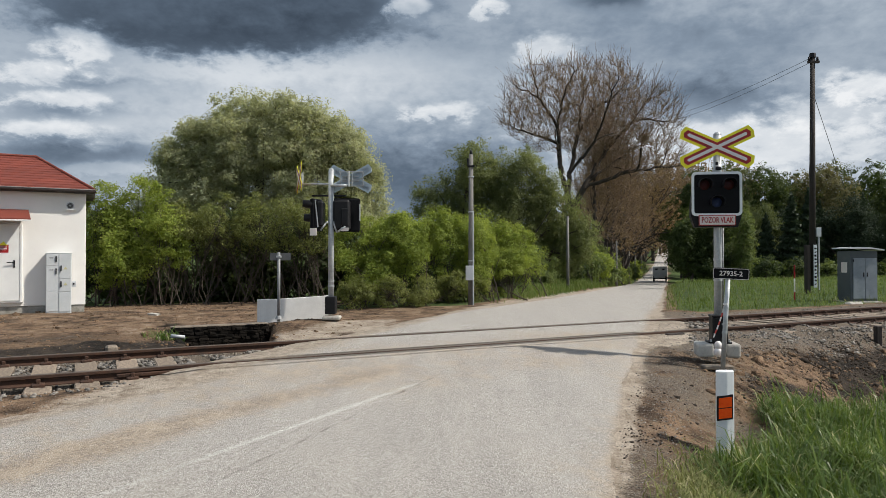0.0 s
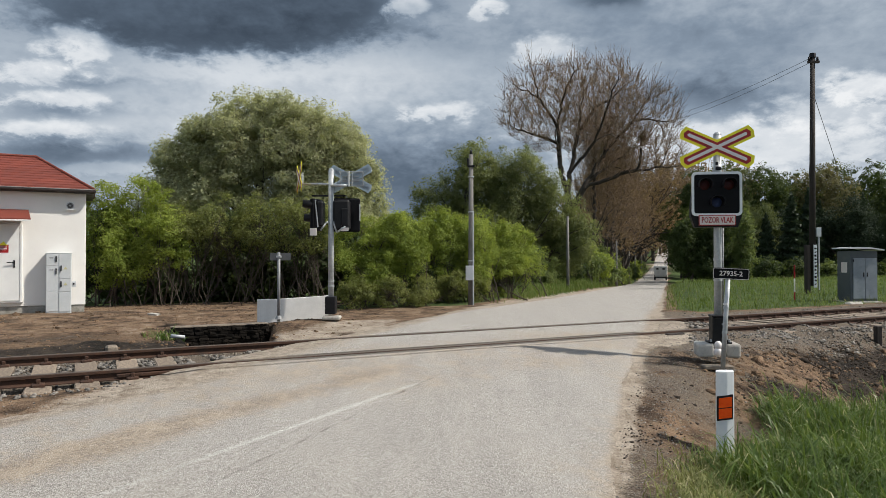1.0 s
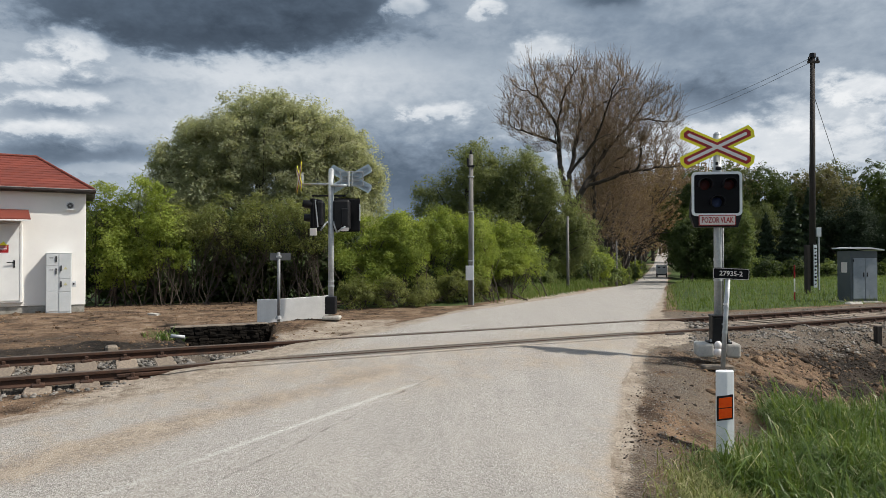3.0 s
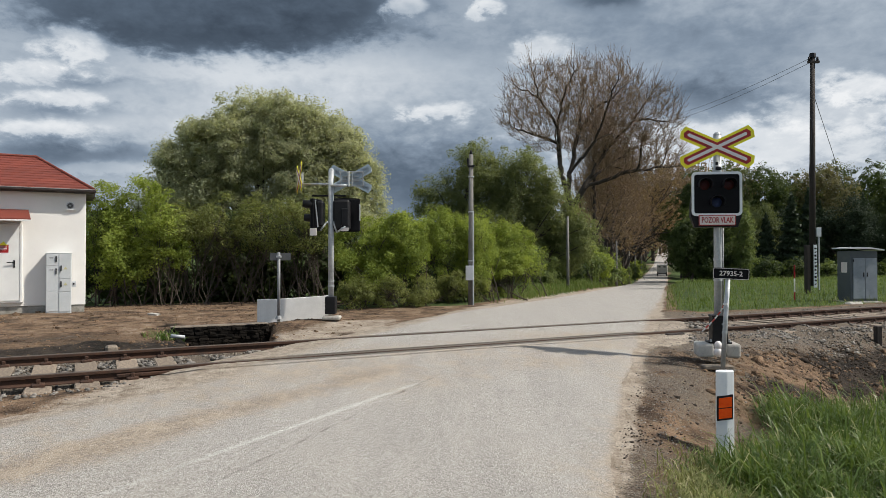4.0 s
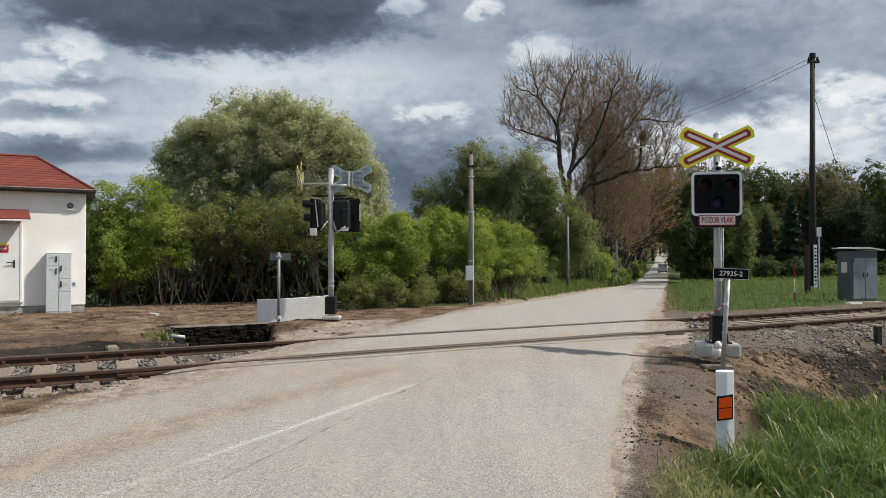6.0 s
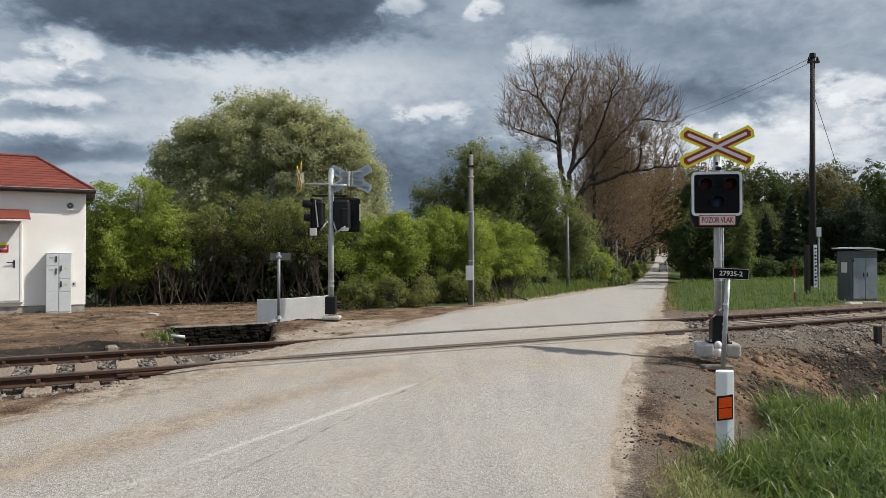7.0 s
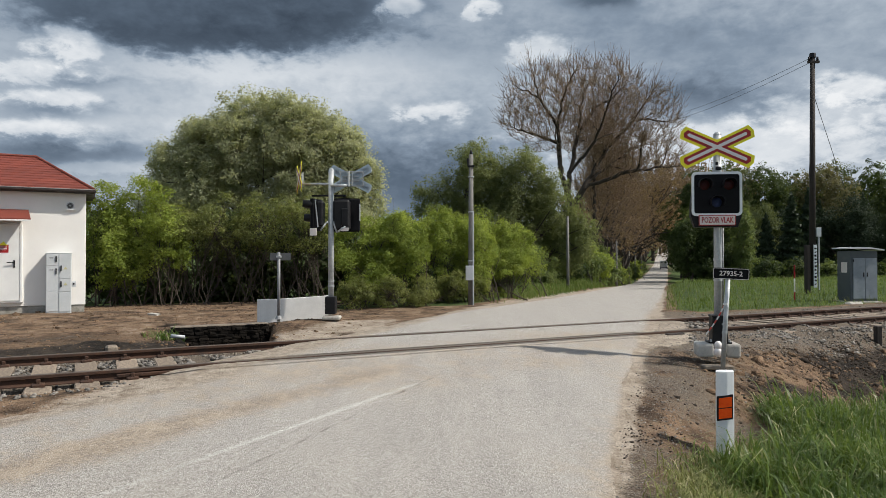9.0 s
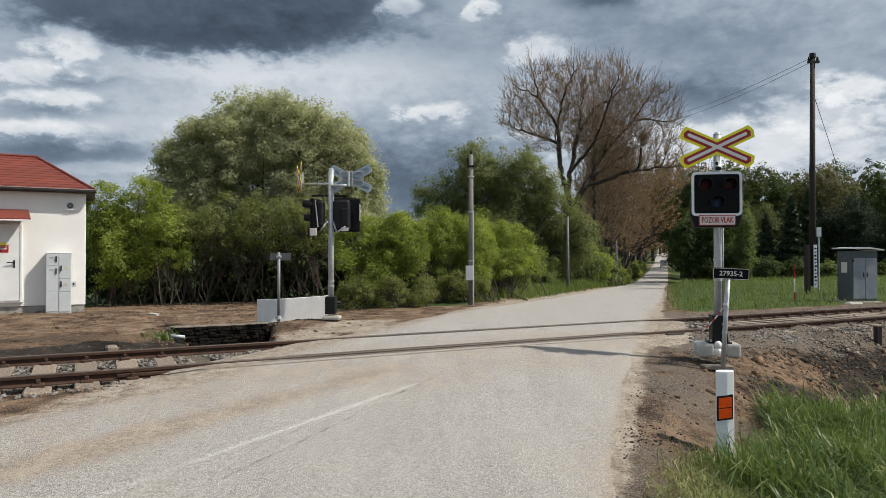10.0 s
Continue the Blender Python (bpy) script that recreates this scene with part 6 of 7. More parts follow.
def colonise(rng, lines, goals, step, reach, kill, rounds=70):
    """Grows boughs from the main limbs towards the goals that fill a crown. Gives nodes, parents and twig radii."""
    pts, par = [], []
    for line in lines:
        line = np.array(line, float)
        start = None
        if pts:
            d = np.linalg.norm(np.array(pts) - line[0], axis=1)
            start = int(d.argmin())
        w = np.concatenate(([0.0], np.cumsum(np.linalg.norm(np.diff(line, axis=0), axis=1))))
        t = np.arange(0, w[-1], step)
        way = np.column_stack([np.interp(t, w, line[:, k]) for k in range(3)])
        if len(way) > 4:
            way[2:-2] = way[:-4] * 0.15 + way[1:-3] * 0.2 + way[2:-2] * 0.3 + way[3:-1] * 0.2 + way[4:] * 0.15
        way[1:] += rng.normal(0, 0.06, (len(way) - 1, 3))
        for k, p in enumerate(way if start is None else way[1:]):
            par.append(len(pts) - 1 if k else (-1 if start is None else start))
            pts.append(p)
    pts = np.array(pts)
    near, best = np.full(len(goals), 1e9), np.zeros(len(goals), int)

    def look_up(first):
        for k in range(first, len(pts), 400):
            d = np.linalg.norm(goals[:, None] - pts[None, k:k + 400], axis=2)
            m = d.argmin(axis=1)
            dm = d[np.arange(len(goals)), m]
            better = dm < near
            near[better], best[better] = dm[better], m[better] + k

    look_up(0)
    for _ in range(rounds):
        live = (near < reach) & (near > kill)
        if not live.any():
            break
        way = np.zeros_like(pts)
        v = goals[live] - pts[best[live]]
        np.add.at(way, best[live], v / np.linalg.norm(v, axis=1, keepdims=True))
        idx = np.unique(best[live])
        w = way[idx]
        up = pts[idx] - pts[np.array(par)[idx]]
        w = w / np.maximum(np.linalg.norm(w, axis=1, keepdims=True), 1e-6) + 0.9 * up / np.maximum(np.linalg.norm(up, axis=1, keepdims=True), 1e-6) + rng.normal(0, 0.14, w.shape) + np.array([0, 0, 0.22])
        fresh = pts[idx] + w / np.linalg.norm(w, axis=1, keepdims=True) * step
        first = len(pts)
        par += idx.tolist()
        pts = np.concatenate((pts, fresh))
        look_up(first)
    return pts, np.array(par)


def bare_tree(name, label, at, seed, height, limbs, spread, haze=0.5, bud=0.10, depth=5, group="", lean=(0, 0), sway=None, lines=None, crown=None, goals=2600, trunk=0.5):
    """A budding tree: trunk, limbs and fine twigs with a thin haze of buds. lines: its great limbs; crown: the ellipsoids that it fills."""
    rng = np.random.default_rng(seed)
    t = thing(name, label, "tree", group, at=at)
    if lines:
        size = np.array([c[3] * c[4] * c[5] for c in crown])
        share = rng.choice(len(crown), goals, p=size / size.sum())
        d = rng.normal(size=(goals, 3))
        d /= np.linalg.norm(d, axis=1, keepdims=True)
        c = np.array(crown)[share]
        aim = c[:, :3] + d * rng.uniform(0.1, 1, (goals, 1)) ** 0.38 * c[:, 3:]
        pts, par = colonise(rng, lines, aim, 0.42, 5.0, 0.55)
        k = len(pts)
        load = np.zeros(k)
        kids = np.bincount(par[par >= 0], minlength=k)
        load[kids == 0] = 1.0
        for i in range(k - 1, 0, -1):
            if par[i] >= 0:
                load[par[i]] += load[i]
        rad = 0.017 * np.maximum(load, 1.0) ** 0.46
        rad *= min(1.0, trunk / rad.max())
        rad = np.maximum(rad, 0.016)
        on = par >= 0
        s = np.column_stack((pts[par[on]], pts[on], np.minimum(rad[par[on]], rad[on] * 1.25), rad[on]))
        # twigs fan outwards from every thin bough
        thin = np.flatnonzero(load < 9)
        base = np.array([0.0, 0.0, height * 0.42])
        ends = np.repeat(pts[thin], 3, axis=0)
        out = pts[thin] - base
        out /= np.linalg.norm(out, axis=1, keepdims=True)
        way = np.repeat(pts[thin] - pts[np.maximum(par[thin], 0)] + out * 0.75, 3, axis=0)
        limit = 0.042
    else:
        segs, tips = [], []
        h0 = height * 0.20
        top = np.array([lean[0] * h0, lean[1] * h0, h0])
        r = height * 0.030
        segs += [(0, 0, -0.3, *(top * 0.5), r * 1.25, r), (*(top * 0.5), *top, r, r * 0.85)]
        for i in range(limbs):
            a = 2 * math.pi * (i + rng.uniform(-0.3, 0.3)) / limbs
            far = spread * rng.uniform(0.45, 1.15)
            d = np.array([math.cos(a) * far + lean[0], math.sin(a) * far + lean[1], 1.0])
            d /= np.linalg.norm(d)
            grow(rng, segs, tips, top * rng.uniform(0.55, 1.0), d, height * 0.31 * rng.uniform(0.85, 1.15) * (0.6 + 0.4 * d[2]), r * 0.56, depth, 0.37, 0.09, (2, 4), (0.62, 0.84), 0.09)
        s = np.array(segs)
        ends = np.concatenate((tips, tips))
        way = np.zeros_like(ends)
        limit = height * 0.0022
    thick = s[:, 6] > limit
    v, f = tubes_np(s[thick], 6)
    part_me("trunk", mesh_np("trunk", v, f, BARK, smooth=True), t)
    d = rng.normal(0, 0.5, ends.shape) + way * 1.1
    d[:, 2] += 0.35
    d *= rng.uniform(0.35, 1.15, (len(d), 1)) * (0.75 if lines else height * 0.028)
    if lines:
        elbow = ends + d * 0.55
        tipmost = elbow + d * 0.55 + rng.normal(0, 0.10, d.shape) + np.array([0, 0, 0.10])
        tw = np.concatenate((np.column_stack((ends, elbow, np.full(len(ends), 0.015), np.full(len(ends), 0.011))), np.column_stack((elbow, tipmost, np.full(len(ends), 0.011), np.full(len(ends), 0.006)))))
    else:
        tw = np.column_stack((ends, ends + d, np.full(len(ends), 0.013), np.full(len(ends), 0.006)))
    fine = s[~thick]
    fine[:, 6:8] = np.maximum(fine[:, 6:8], 0.011)
    allt = np.concatenate((fine, tw))
    v, f = tubes_np(allt, 3)
    twigs = part_me("twig_crown", mesh_np("twig_crown", v, f, TWIG), t, "fine budding twigs")
    k = int(len(allt) * haze)
    pick = allt[rng.integers(0, len(allt), k)]
    w = rng.uniform(0, 1, (k, 1))
    q = pick[:, 0:3] * (1 - w) + pick[:, 3:6] * w + rng.normal(0, 0.03 * height / 20, (k, 3))
    v, f = leaves_np(rng, q, bud)
    b = part_me("bud_haze", mesh_np("bud_haze", v, f, BUDS), t, "brownish opening buds")
    if sway:
        SWAYING.append(([twigs, b], sway, seed))
    return t


def conifer(name, label, at, seed, height, width, group=""):
    rng = np.random.default_rng(seed)
    t = thing(name, label, "tree", group, at=at)
    v, f = tubes_np([(0, 0, -0.2, 0, 0, height, height * 0.016, 0.02)], 8)
    part_me("trunk", mesh_np("trunk", v, f, BARK, smooth=True), t)
    k = 5200
    h = 1 - np.sqrt(rng.uniform(0, 1, k)) * 0.9
    a = rng.uniform(0, 2 * np.pi, k)
    tier = 0.75 + 0.25 * np.cos(h * 60 + a)
    rad = width * 0.5 * (1 - h) ** 0.85 * tier * np.sqrt(rng.uniform(0.15, 1, k))
    pts = np.column_stack((rad * np.cos(a), rad * np.sin(a), 0.08 * height + h * height * 0.92 - rad * 0.28))
    v, f = leaves_np(rng, pts, 0.42, 0.4, 1.3, 0.35)
    part_me("crown", mesh_np("crown", v, f, FIR), t)
    return t


def blades_np(rng, roots, height, width, lean=0.45, wind=(-0.25, 0.05)):
    """Arching blades of three quads."""
    k = len(roots)
    a = rng.uniform(0, 2 * np.pi, k)
    h = height * np.exp(rng.normal(0, 0.30, k))
    out = np.column_stack((np.cos(a), np.sin(a))) * (rng.uniform(0.05, lean, k) * h)[:, None] + np.array(wind) * h[:, None]
    side = np.column_stack((-np.sin(a), np.cos(a), np.zeros(k))) * (width * rng.uniform(0.6, 1.3, k))[:, None]
    w1 = roots + np.column_stack((out * 0.18, h * 0.45))
    w2 = roots + np.column_stack((out * 0.58, h * 0.82))
    fall = np.linalg.norm(out, axis=1) / h
    tip = roots + np.column_stack((out * 1.15, h * np.clip(1.05 - 0.38 * fall ** 1.5, 0.25, 1.0)))
    v = np.stack((roots - side * 0.8, roots + side * 0.8, w1 + side, w1 - side, w2 + side * 0.7, w2 - side * 0.7, tip + side * 0.08, tip - side * 0.08), axis=1)
    f = np.array([[0, 1, 2, 3], [3, 2, 4, 5], [5, 4, 6, 7]])
    f = (f[None] + (np.arange(k) * 8)[:, None, None]).reshape(-1, 4)
    return v.reshape(-1, 3), f


def grass_end(x, y):
    """How far the verge's grass has yet to go before the bare slope: below zero it is past it."""
    s = off_road(x, y)
    return 5.15 - 0.55 * np.clip(s - 3.1, 0, 1.8) - to_n(x, y)


def build_grass():
    rng = np.random.default_rng(31)
    # tall grass of the near verge
    k = 52000
    x, y = rng.uniform(1.6, 8.5, k), rng.uniform(2.6, 8.6, k)
    n, s = to_n(x, y), off_road(x, y)
    edge = 2.2 + 0.95 * smooth_step(y, 5.0, 6.6)
    w = smooth_step(s + 0.25 * wob(x, y, 2.2), edge, edge + 0.6) * smooth_step(grass_end(x, y) + 0.35 * wob(x, y, 1.7, 2), -0.3, 0.3)
    w = np.maximum(w, 0.22 * smooth_step(s, 2.35, 2.8) * (1 - smooth_step(n, 3.0, 4.2)))
    ok = rng.uniform(size=k) < w
    x, y = x[ok], y[ok]
    r = np.column_stack((x, y, ground_z(x, y) - 0.01))
    tall = 0.11 + 0.08 * smooth_step(off_road(x, y), 2.9, 3.7) + 0.08 * wob(x, y, 2.4, 3)
    v, f = blades_np(rng, r, tall, 0.0050, 1.25, (-0.10, 0.0))
    verge = tagged(part_me("verge_grass", mesh_np("verge_grass", v, f, GRASS)), "tall fresh green grass on the road's verge", "grass", kind="stuff")
    # loose tufts that the wind moves
    tufts = []
    for i in range(80):
        for _ in range(60):
            px, py = rng.uniform(2.1, 6.8), rng.uniform(4.0, 8.4)
            if off_road(px, py) > 2.75 + 0.6 * float(smooth_step(py, 5.0, 6.6)) and grass_end(px, py) > 0.1:
                break
        m = 130
        rr = np.column_stack((rng.normal(0, 0.10, (m, 2)), np.zeros(m)))
        v, f = blades_np(rng, rr, np.full(m, rng.uniform(0.18, 0.32)), 0.0060, 1.3, (-0.12, 0.0))
        ob = part_me("grass_tuft", mesh_np("grass_tuft", v, f, GRASS), verge)
        at = pose(px, py, float(ground_z(px, py)) - 0.02)
        ob.matrix_basis = at
        tufts.append((ob, at))
    # pale fringe of the verge, beside the gravel
    k = 15000
    y = rng.uniform(3.4, 6.4, k)
    s = rng.normal(2.72, 0.20, k) + 0.45 * smooth_step(y, 4.6, 6.2)
    x = -2.42 + 0.332 * y + s / 0.949
    ok = (s > 2.05) & (to_n(x, y) + 0.3 * wob(x, y, 3.1) < 4.1)
    x, y = x[ok], y[ok]
    v, f = blades_np(rng, np.column_stack((x, y, ground_z(x, y) - 0.01)), 0.09 + 0.03 * wob(x, y, 3.0), 0.0042, 1.6, (-0.1, 0.0))
    tagged(part_me("pale_grass", mesh_np("pale_grass", v, f, PALE_GRASS)), "short pale half-dry grass at the verge's edge", "grass", kind="stuff")
    # broad bright blades among the tall grass
    k = 9000
    x, y = rng.uniform(2.4, 7.5, k), rng.uniform(3.2, 8.4, k)
    ok = (off_road(x, y) > 2.8 + 0.6 * smooth_step(y, 5.0, 6.6)) & (grass_end(x, y) > 0) & (wob(x, y, 2.1, 5.0) > -0.35)
    x, y = x[ok], y[ok]
    v, f = blades_np(rng, np.column_stack((x, y, ground_z(x, y) - 0.01)), np.full(len(x), 0.23), 0.0080, 1.0, (-0.05, -0.05))
    tagged(part_me("broad_grass", mesh_np("broad_grass", v, f, GRASS)), "broad bright grass blades on the verge", "grass", kind="stuff")
    # dry stalks and short weeds on the verge
    k = 2200
    y = rng.uniform(3.5, 9.5, k)
    x = -2.42 + 0.332 * y + (rng.gamma(2.2, 0.42, k) + 2.25) / 0.949
    ok = to_n(x, y) < 6.6
    x, y = x[ok], y[ok]
    v, f = blades_np(rng, np.column_stack((x, y, ground_z(x, y))), np.full(len(x), 0.010), 0.0032, 8.0, (0.0, 0.0))
    tagged(part_me("dry_stalks", mesh_np("dry_stalks", v, f, DRY)), "short dry stalks and straw on the gravel", "dry grass", kind="stuff")
    k = 1800
    x, y = rng.uniform(-12, -1.5, k), rng.uniform(10, 20.5, k)
    ok = (to_n(x, y) > 11.0) & (off_road(x, y) < -2.9)
    x, y = x[ok], y[ok]
    v, f = blades_np(rng, np.column_stack((x, y, ground_z(x, y))), np.full(len(x), 0.012), 0.006, 9.0, (0.0, 0.0))
    tagged(part_me("soil_litter", mesh_np("soil_litter", v, f, DRY)), "dry sticks and straw on the turned soil", "dry grass", kind="stuff")
    # meadow behind the track
    k = 52000
    y = 12.0 + 45 * rng.uniform(0, 1, k) ** 1.7
    x = -2.42 + 0.332 * y + 2.35 + rng.uniform(0, 1, k) ** 0.9 * (14 + 0.55 * y)
    n, s = to_n(x, y), off_road(x, y)
    ok = (n > 11.15 + 0.2 * wob(x, y, 2.0)) & (s > 2.2 + 0.15 * wob(x, y, 1.3))
    x, y = x[ok], y[ok]
    hgt = (0.13 + 0.05 * wob(x, y, 0.8) + 0.03 * wob(x, y, 2.9, 2)) * (1 + 0.5 * smooth_step(y, 15, 40))
    v, f = blades_np(rng, np.column_stack((x, y, ground_z(x, y) - 0.01)), hgt, 0.007, 1.1, (-0.1, 0.0))
    tagged(part_me("meadow_grass", mesh_np("meadow_grass", v, f, MEADOW)), "green spring meadow behind the track", "grass", kind="stuff")
    # strip below the bushes on the other side
    k = 19000
    y = 15.5 + 75 * rng.uniform(0, 1, k) ** 1.8
    s = -2.5 - rng.gamma(2.0, 0.5, k)
    x = -2.42 + 0.332 * y + s / 0.949
    ok = (y > 25 + 3.0 * wob(x, y, 0.9)) | ((rng.uniform(size=k) < 0.07) & (y > 21))
    x, y = x[ok], y[ok]
    v, f = blades_np(rng, np.column_stack((x, y, ground_z(x, y) - 0.01)), 0.15 + 0.004 * y, 0.007 + 0.0001 * y, 0.8)
    tagged(part_me("bank_grass", mesh_np("bank_grass", v, f, MEADOW)), "short green grass below the roadside bushes", "grass", kind="stuff")
    # weeds by the culvert
    wd = []
    for (cu, cn, m, hh) in ((1.35, 12.6, 70, 0.11), (1.28, 12.9, 50, 0.12), (1.2, 13.4, 30, 0.09)):
        c = U * cu + N * cn
        p = c + rng.normal(0, 0.13, (m, 2))
        wd.append(blades_np(rng, np.column_stack((p, ground_z(p[:, 0], p[:, 1]) - 0.01)), np.full(m, hh), 0.010, 1.3))
    off = 0
    vs, fs = [], []
    for v, f in wd:
        vs.append(v)
        fs.append(f + off)
        off += len(v)
    tagged(part_me("culvert_weeds", mesh_np("culvert_weeds", np.concatenate(vs), np.concatenate(fs), GRASS)), "green weeds at the culvert's edge", "weeds", kind="stuff")
    return tufts


def build_trees():
    # bushes behind the hut
    leafy("bush", "tall fresh green bush beside the white building", "bush", ground_at(-9.4, 21.0), [(-0.95, 0, 2.7, 0.75, 0.9, 1.55), (0.1, 0.1, 2.5, 0.95, 0.9, 1.6), (0.8, -0.1, 2.2, 0.8, 0.9, 1.3), (-0.4, -0.3, 1.5, 1.2, 0.8, 1.0)], FRESH, 11, 0.75, 0.115, 0.22, 26, 0.022, 7, PALE_BARK, sway=0.8, fine=2.2)
    leafy("bush", "dense bush behind the white building", "bush", ground_at(-14.5, 22.5), [(0, 0, 2.2, 2.2, 1.2, 1.8), (-2.5, 0, 2.0, 1.8, 1.2, 1.6)], MID, 12, 0.6, 0.13, 0.25, 24, 0.05, 4)
    leafy("bush", "dark shrubby bush with many bare stems", "bush", ground_at(-6.6, 21.3), [(-1.6, 0.2, 2.35, 1.1, 0.9, 1.1), (-0.3, 0.3, 2.55, 1.2, 0.9, 1.1), (1.1, 0.3, 2.65, 1.2, 0.9, 1.0), (2.3, 0.1, 2.55, 1.1, 0.9, 1.0)], OLIVE, 13, 0.60, 0.10, 0.24, 24, 0.019, 12, PALE_BARK, sway=0.5, fine=2.0)
    # its low lobes are added to shade the gaps between the stems
    leafy("bush", "dark green undergrowth below the willow, low lobes added for shade", "bush", ground_at(-7.5, 23.2), [(-3.4, 0, 1.6, 1.8, 0.9, 1.8), (-2.5, 0.3, 0.8, 1.8, 0.9, 1.0), (0.5, 0, 1.7, 1.9, 0.9, 1.7), (0.5, 0.4, 0.8, 2.2, 0.9, 1.0), (3.3, 0.2, 1.8, 1.8, 0.9, 1.6), (4.2, 0.3, 0.8, 2.0, 0.9, 1.0)], DEEP, 14, 0.55, 0.19, 0.30, 24, 0.035, 4)
    # added dark leaves that give the gaps under the shrubs their shade
    leafy("bush", "added dark leaf mass standing in for shade under the shrubs", "bush", ground_at(-7.0, 24.2), [(-6.0 + 1.5 * i, 0.2 * (i % 2), 0.75, 1.15, 0.6, 0.95) for i in range(8)], DEEP, 24, 0.8, 0.17, 0.26, 22, 0.02, 3)
    # the great willow
    leafy("willow_tree", "large round silvery-green willow behind the bushes", "tree", ground_at(-7.2, 27.5),
          [(-3.6, 0, 3.8, 1.7, 1.9, 2.1), (-3.0, 0, 4.9, 1.7, 1.9, 1.8), (-2.0, 0.2, 6.0, 1.8, 1.8, 1.7), (-0.7, 0, 6.95, 1.8, 1.8, 1.65), (0.9, 0, 7.1, 1.8, 1.8, 1.65), (2.4, 0, 6.5, 1.7, 1.8, 1.75), (3.2, 0.1, 5.4, 1.7, 1.8, 1.9), (3.6, 0, 3.8, 1.5, 1.8, 1.9), (0.3, -0.9, 5.1, 2.5, 1.6, 2.3), (1.4, -0.7, 5.8, 2.0, 1.5, 1.8), (-1.6, -0.9, 3.6, 2.2, 1.5, 2.0), (1.8, -0.9, 3.8, 2.1, 1.5, 2.1), (-3.1, 0, 5.6, 1.5, 1.6, 1.3), (-2.2, 0, 6.6, 1.5, 1.6, 1.2), (3.4, 0, 5.5, 1.4, 1.6, 1.3), (-1.2, -0.8, 5.4, 2.0, 1.4, 1.9)],
          WILLOW, 15, 0.92, 0.145, 0.28, 28, 0.15, 1, long=1.4, sway=1.6, shell=0.42, fine=1.45)
    # yellow-green hedge-like bushes along the road
    leafy("bush", "dense yellow-green roadside bush", "bush", ground_at(-1.7, 19.9), [(-0.75, 0.2, 1.9, 0.95, 0.8, 1.15), (0.1, 0, 1.9, 0.95, 0.8, 1.15), (-0.5, -0.4, 0.9, 1.0, 0.6, 0.8), (0.7, 0.1, 1.7, 0.8, 0.8, 1.0)], FRESH, 16, 0.85, 0.095, 0.19, 30, 0.03, 5, PALE_BARK, sway=0.7, fine=2.2)
    leafy("bush", "dense yellow-green roadside bush", "bush", ground_at(0.45, 22.0), [(-0.5, 0, 2.1, 1.0, 0.9, 1.15), (0.55, 0.1, 1.9, 0.95, 0.9, 1.1), (0.1, -0.5, 0.9, 1.1, 0.6, 0.8)], FRESH, 17, 0.85, 0.095, 0.19, 30, 0.03, 5, PALE_BARK, sway=0.7, fine=2.2)
    leafy("bush", "dense yellow-green roadside bush", "bush", ground_at(1.9, 24.4), [(-0.5, 0, 2.1, 1.05, 0.9, 1.1), (0.5, 0.2, 1.8, 1.0, 0.9, 1.1), (0.3, -0.4, 0.9, 1.1, 0.7, 0.9)], FRESH, 18, 0.82, 0.10, 0.20, 30, 0.03, 5, PALE_BARK, sway=0.7, fine=2.0)
    leafy("bush", "yellow-green bush sloping down to the road", "bush", ground_at(3.05, 27.6), [(-0.4, 0, 1.7, 0.95, 0.9, 1.05), (0.35, 0, 1.2, 0.85, 0.9, 0.9)], FRESH, 19, 0.82, 0.10, 0.20, 30, 0.03, 5, PALE_BARK, sway=0.7, fine=2.0)
    leafy("bush", "low dull green scrub at the foot of the bushes", "bush", ground_at(-2.1, 18.7), [(-0.3, 0, 0.45, 0.6, 0.45, 0.45), (0.6, 0.05, 0.5, 0.6, 0.45, 0.5), (1.4, 0.4, 0.5, 0.5, 0.4, 0.5)], OLIVE, 20, 1.1, 0.07, 0.15, 26, 0.015, 6, PALE_BARK, fine=1.5)
    leafy("bush", "low dull green scrub at the foot of the bushes", "bush", ground_at(0.15, 20.7), [(-0.6, 0, 0.5, 0.6, 0.45, 0.55), (0.2, 0.05, 0.55, 0.6, 0.45, 0.6), (0.9, 0.6, 0.5, 0.6, 0.4, 0.55)], OLIVE, 23, 1.0, 0.08, 0.16, 26, 0.015, 6, PALE_BARK, fine=1.5)
    # more added dark leaves, in place of shade inside the bushes
    leafy("bush", "added dark leaf mass standing in for shade inside the roadside bushes", "bush", ground_at(-1.0, 21.6), [(-1.2 + 0.95 * i, 0.75 * i, 0.75, 0.85, 0.6, 0.95) for i in range(5)], DEEP, 25, 0.8, 0.15, 0.24, 22, 0.02, 3)
    # second willow and the greenery down the road
    leafy("willow_tree", "broad green willow beside the road", "tree", ground_at(3.0, 40.0), [(-3.0, 0, 4.4, 2.2, 1.8, 2.7), (-0.6, 0, 6.3, 2.5, 2.0, 2.8), (1.6, 0, 5.9, 2.3, 1.9, 2.8), (3.4, -0.2, 4.3, 2.0, 1.6, 2.7), (4.4, -0.3, 2.8, 1.6, 1.5, 2.2), (0.6, -0.6, 3.2, 3.2, 1.5, 2.8)], GREY_WILLOW, 21, 0.92, 0.17, 0.36, 26, 0.20, 1, long=1.4, sway=0.9, fine=1.3)
    leafy("bush", "rounded green roadside bush", "bush", ground_at(4.7, 36.5), [(-0.6, 0, 1.5, 1.4, 1.0, 1.5), (0.6, 0, 1.0, 1.0, 0.9, 1.0)], MID, 22, 0.9, 0.12, 0.24, 26, 0.03, 5, fine=1.6)
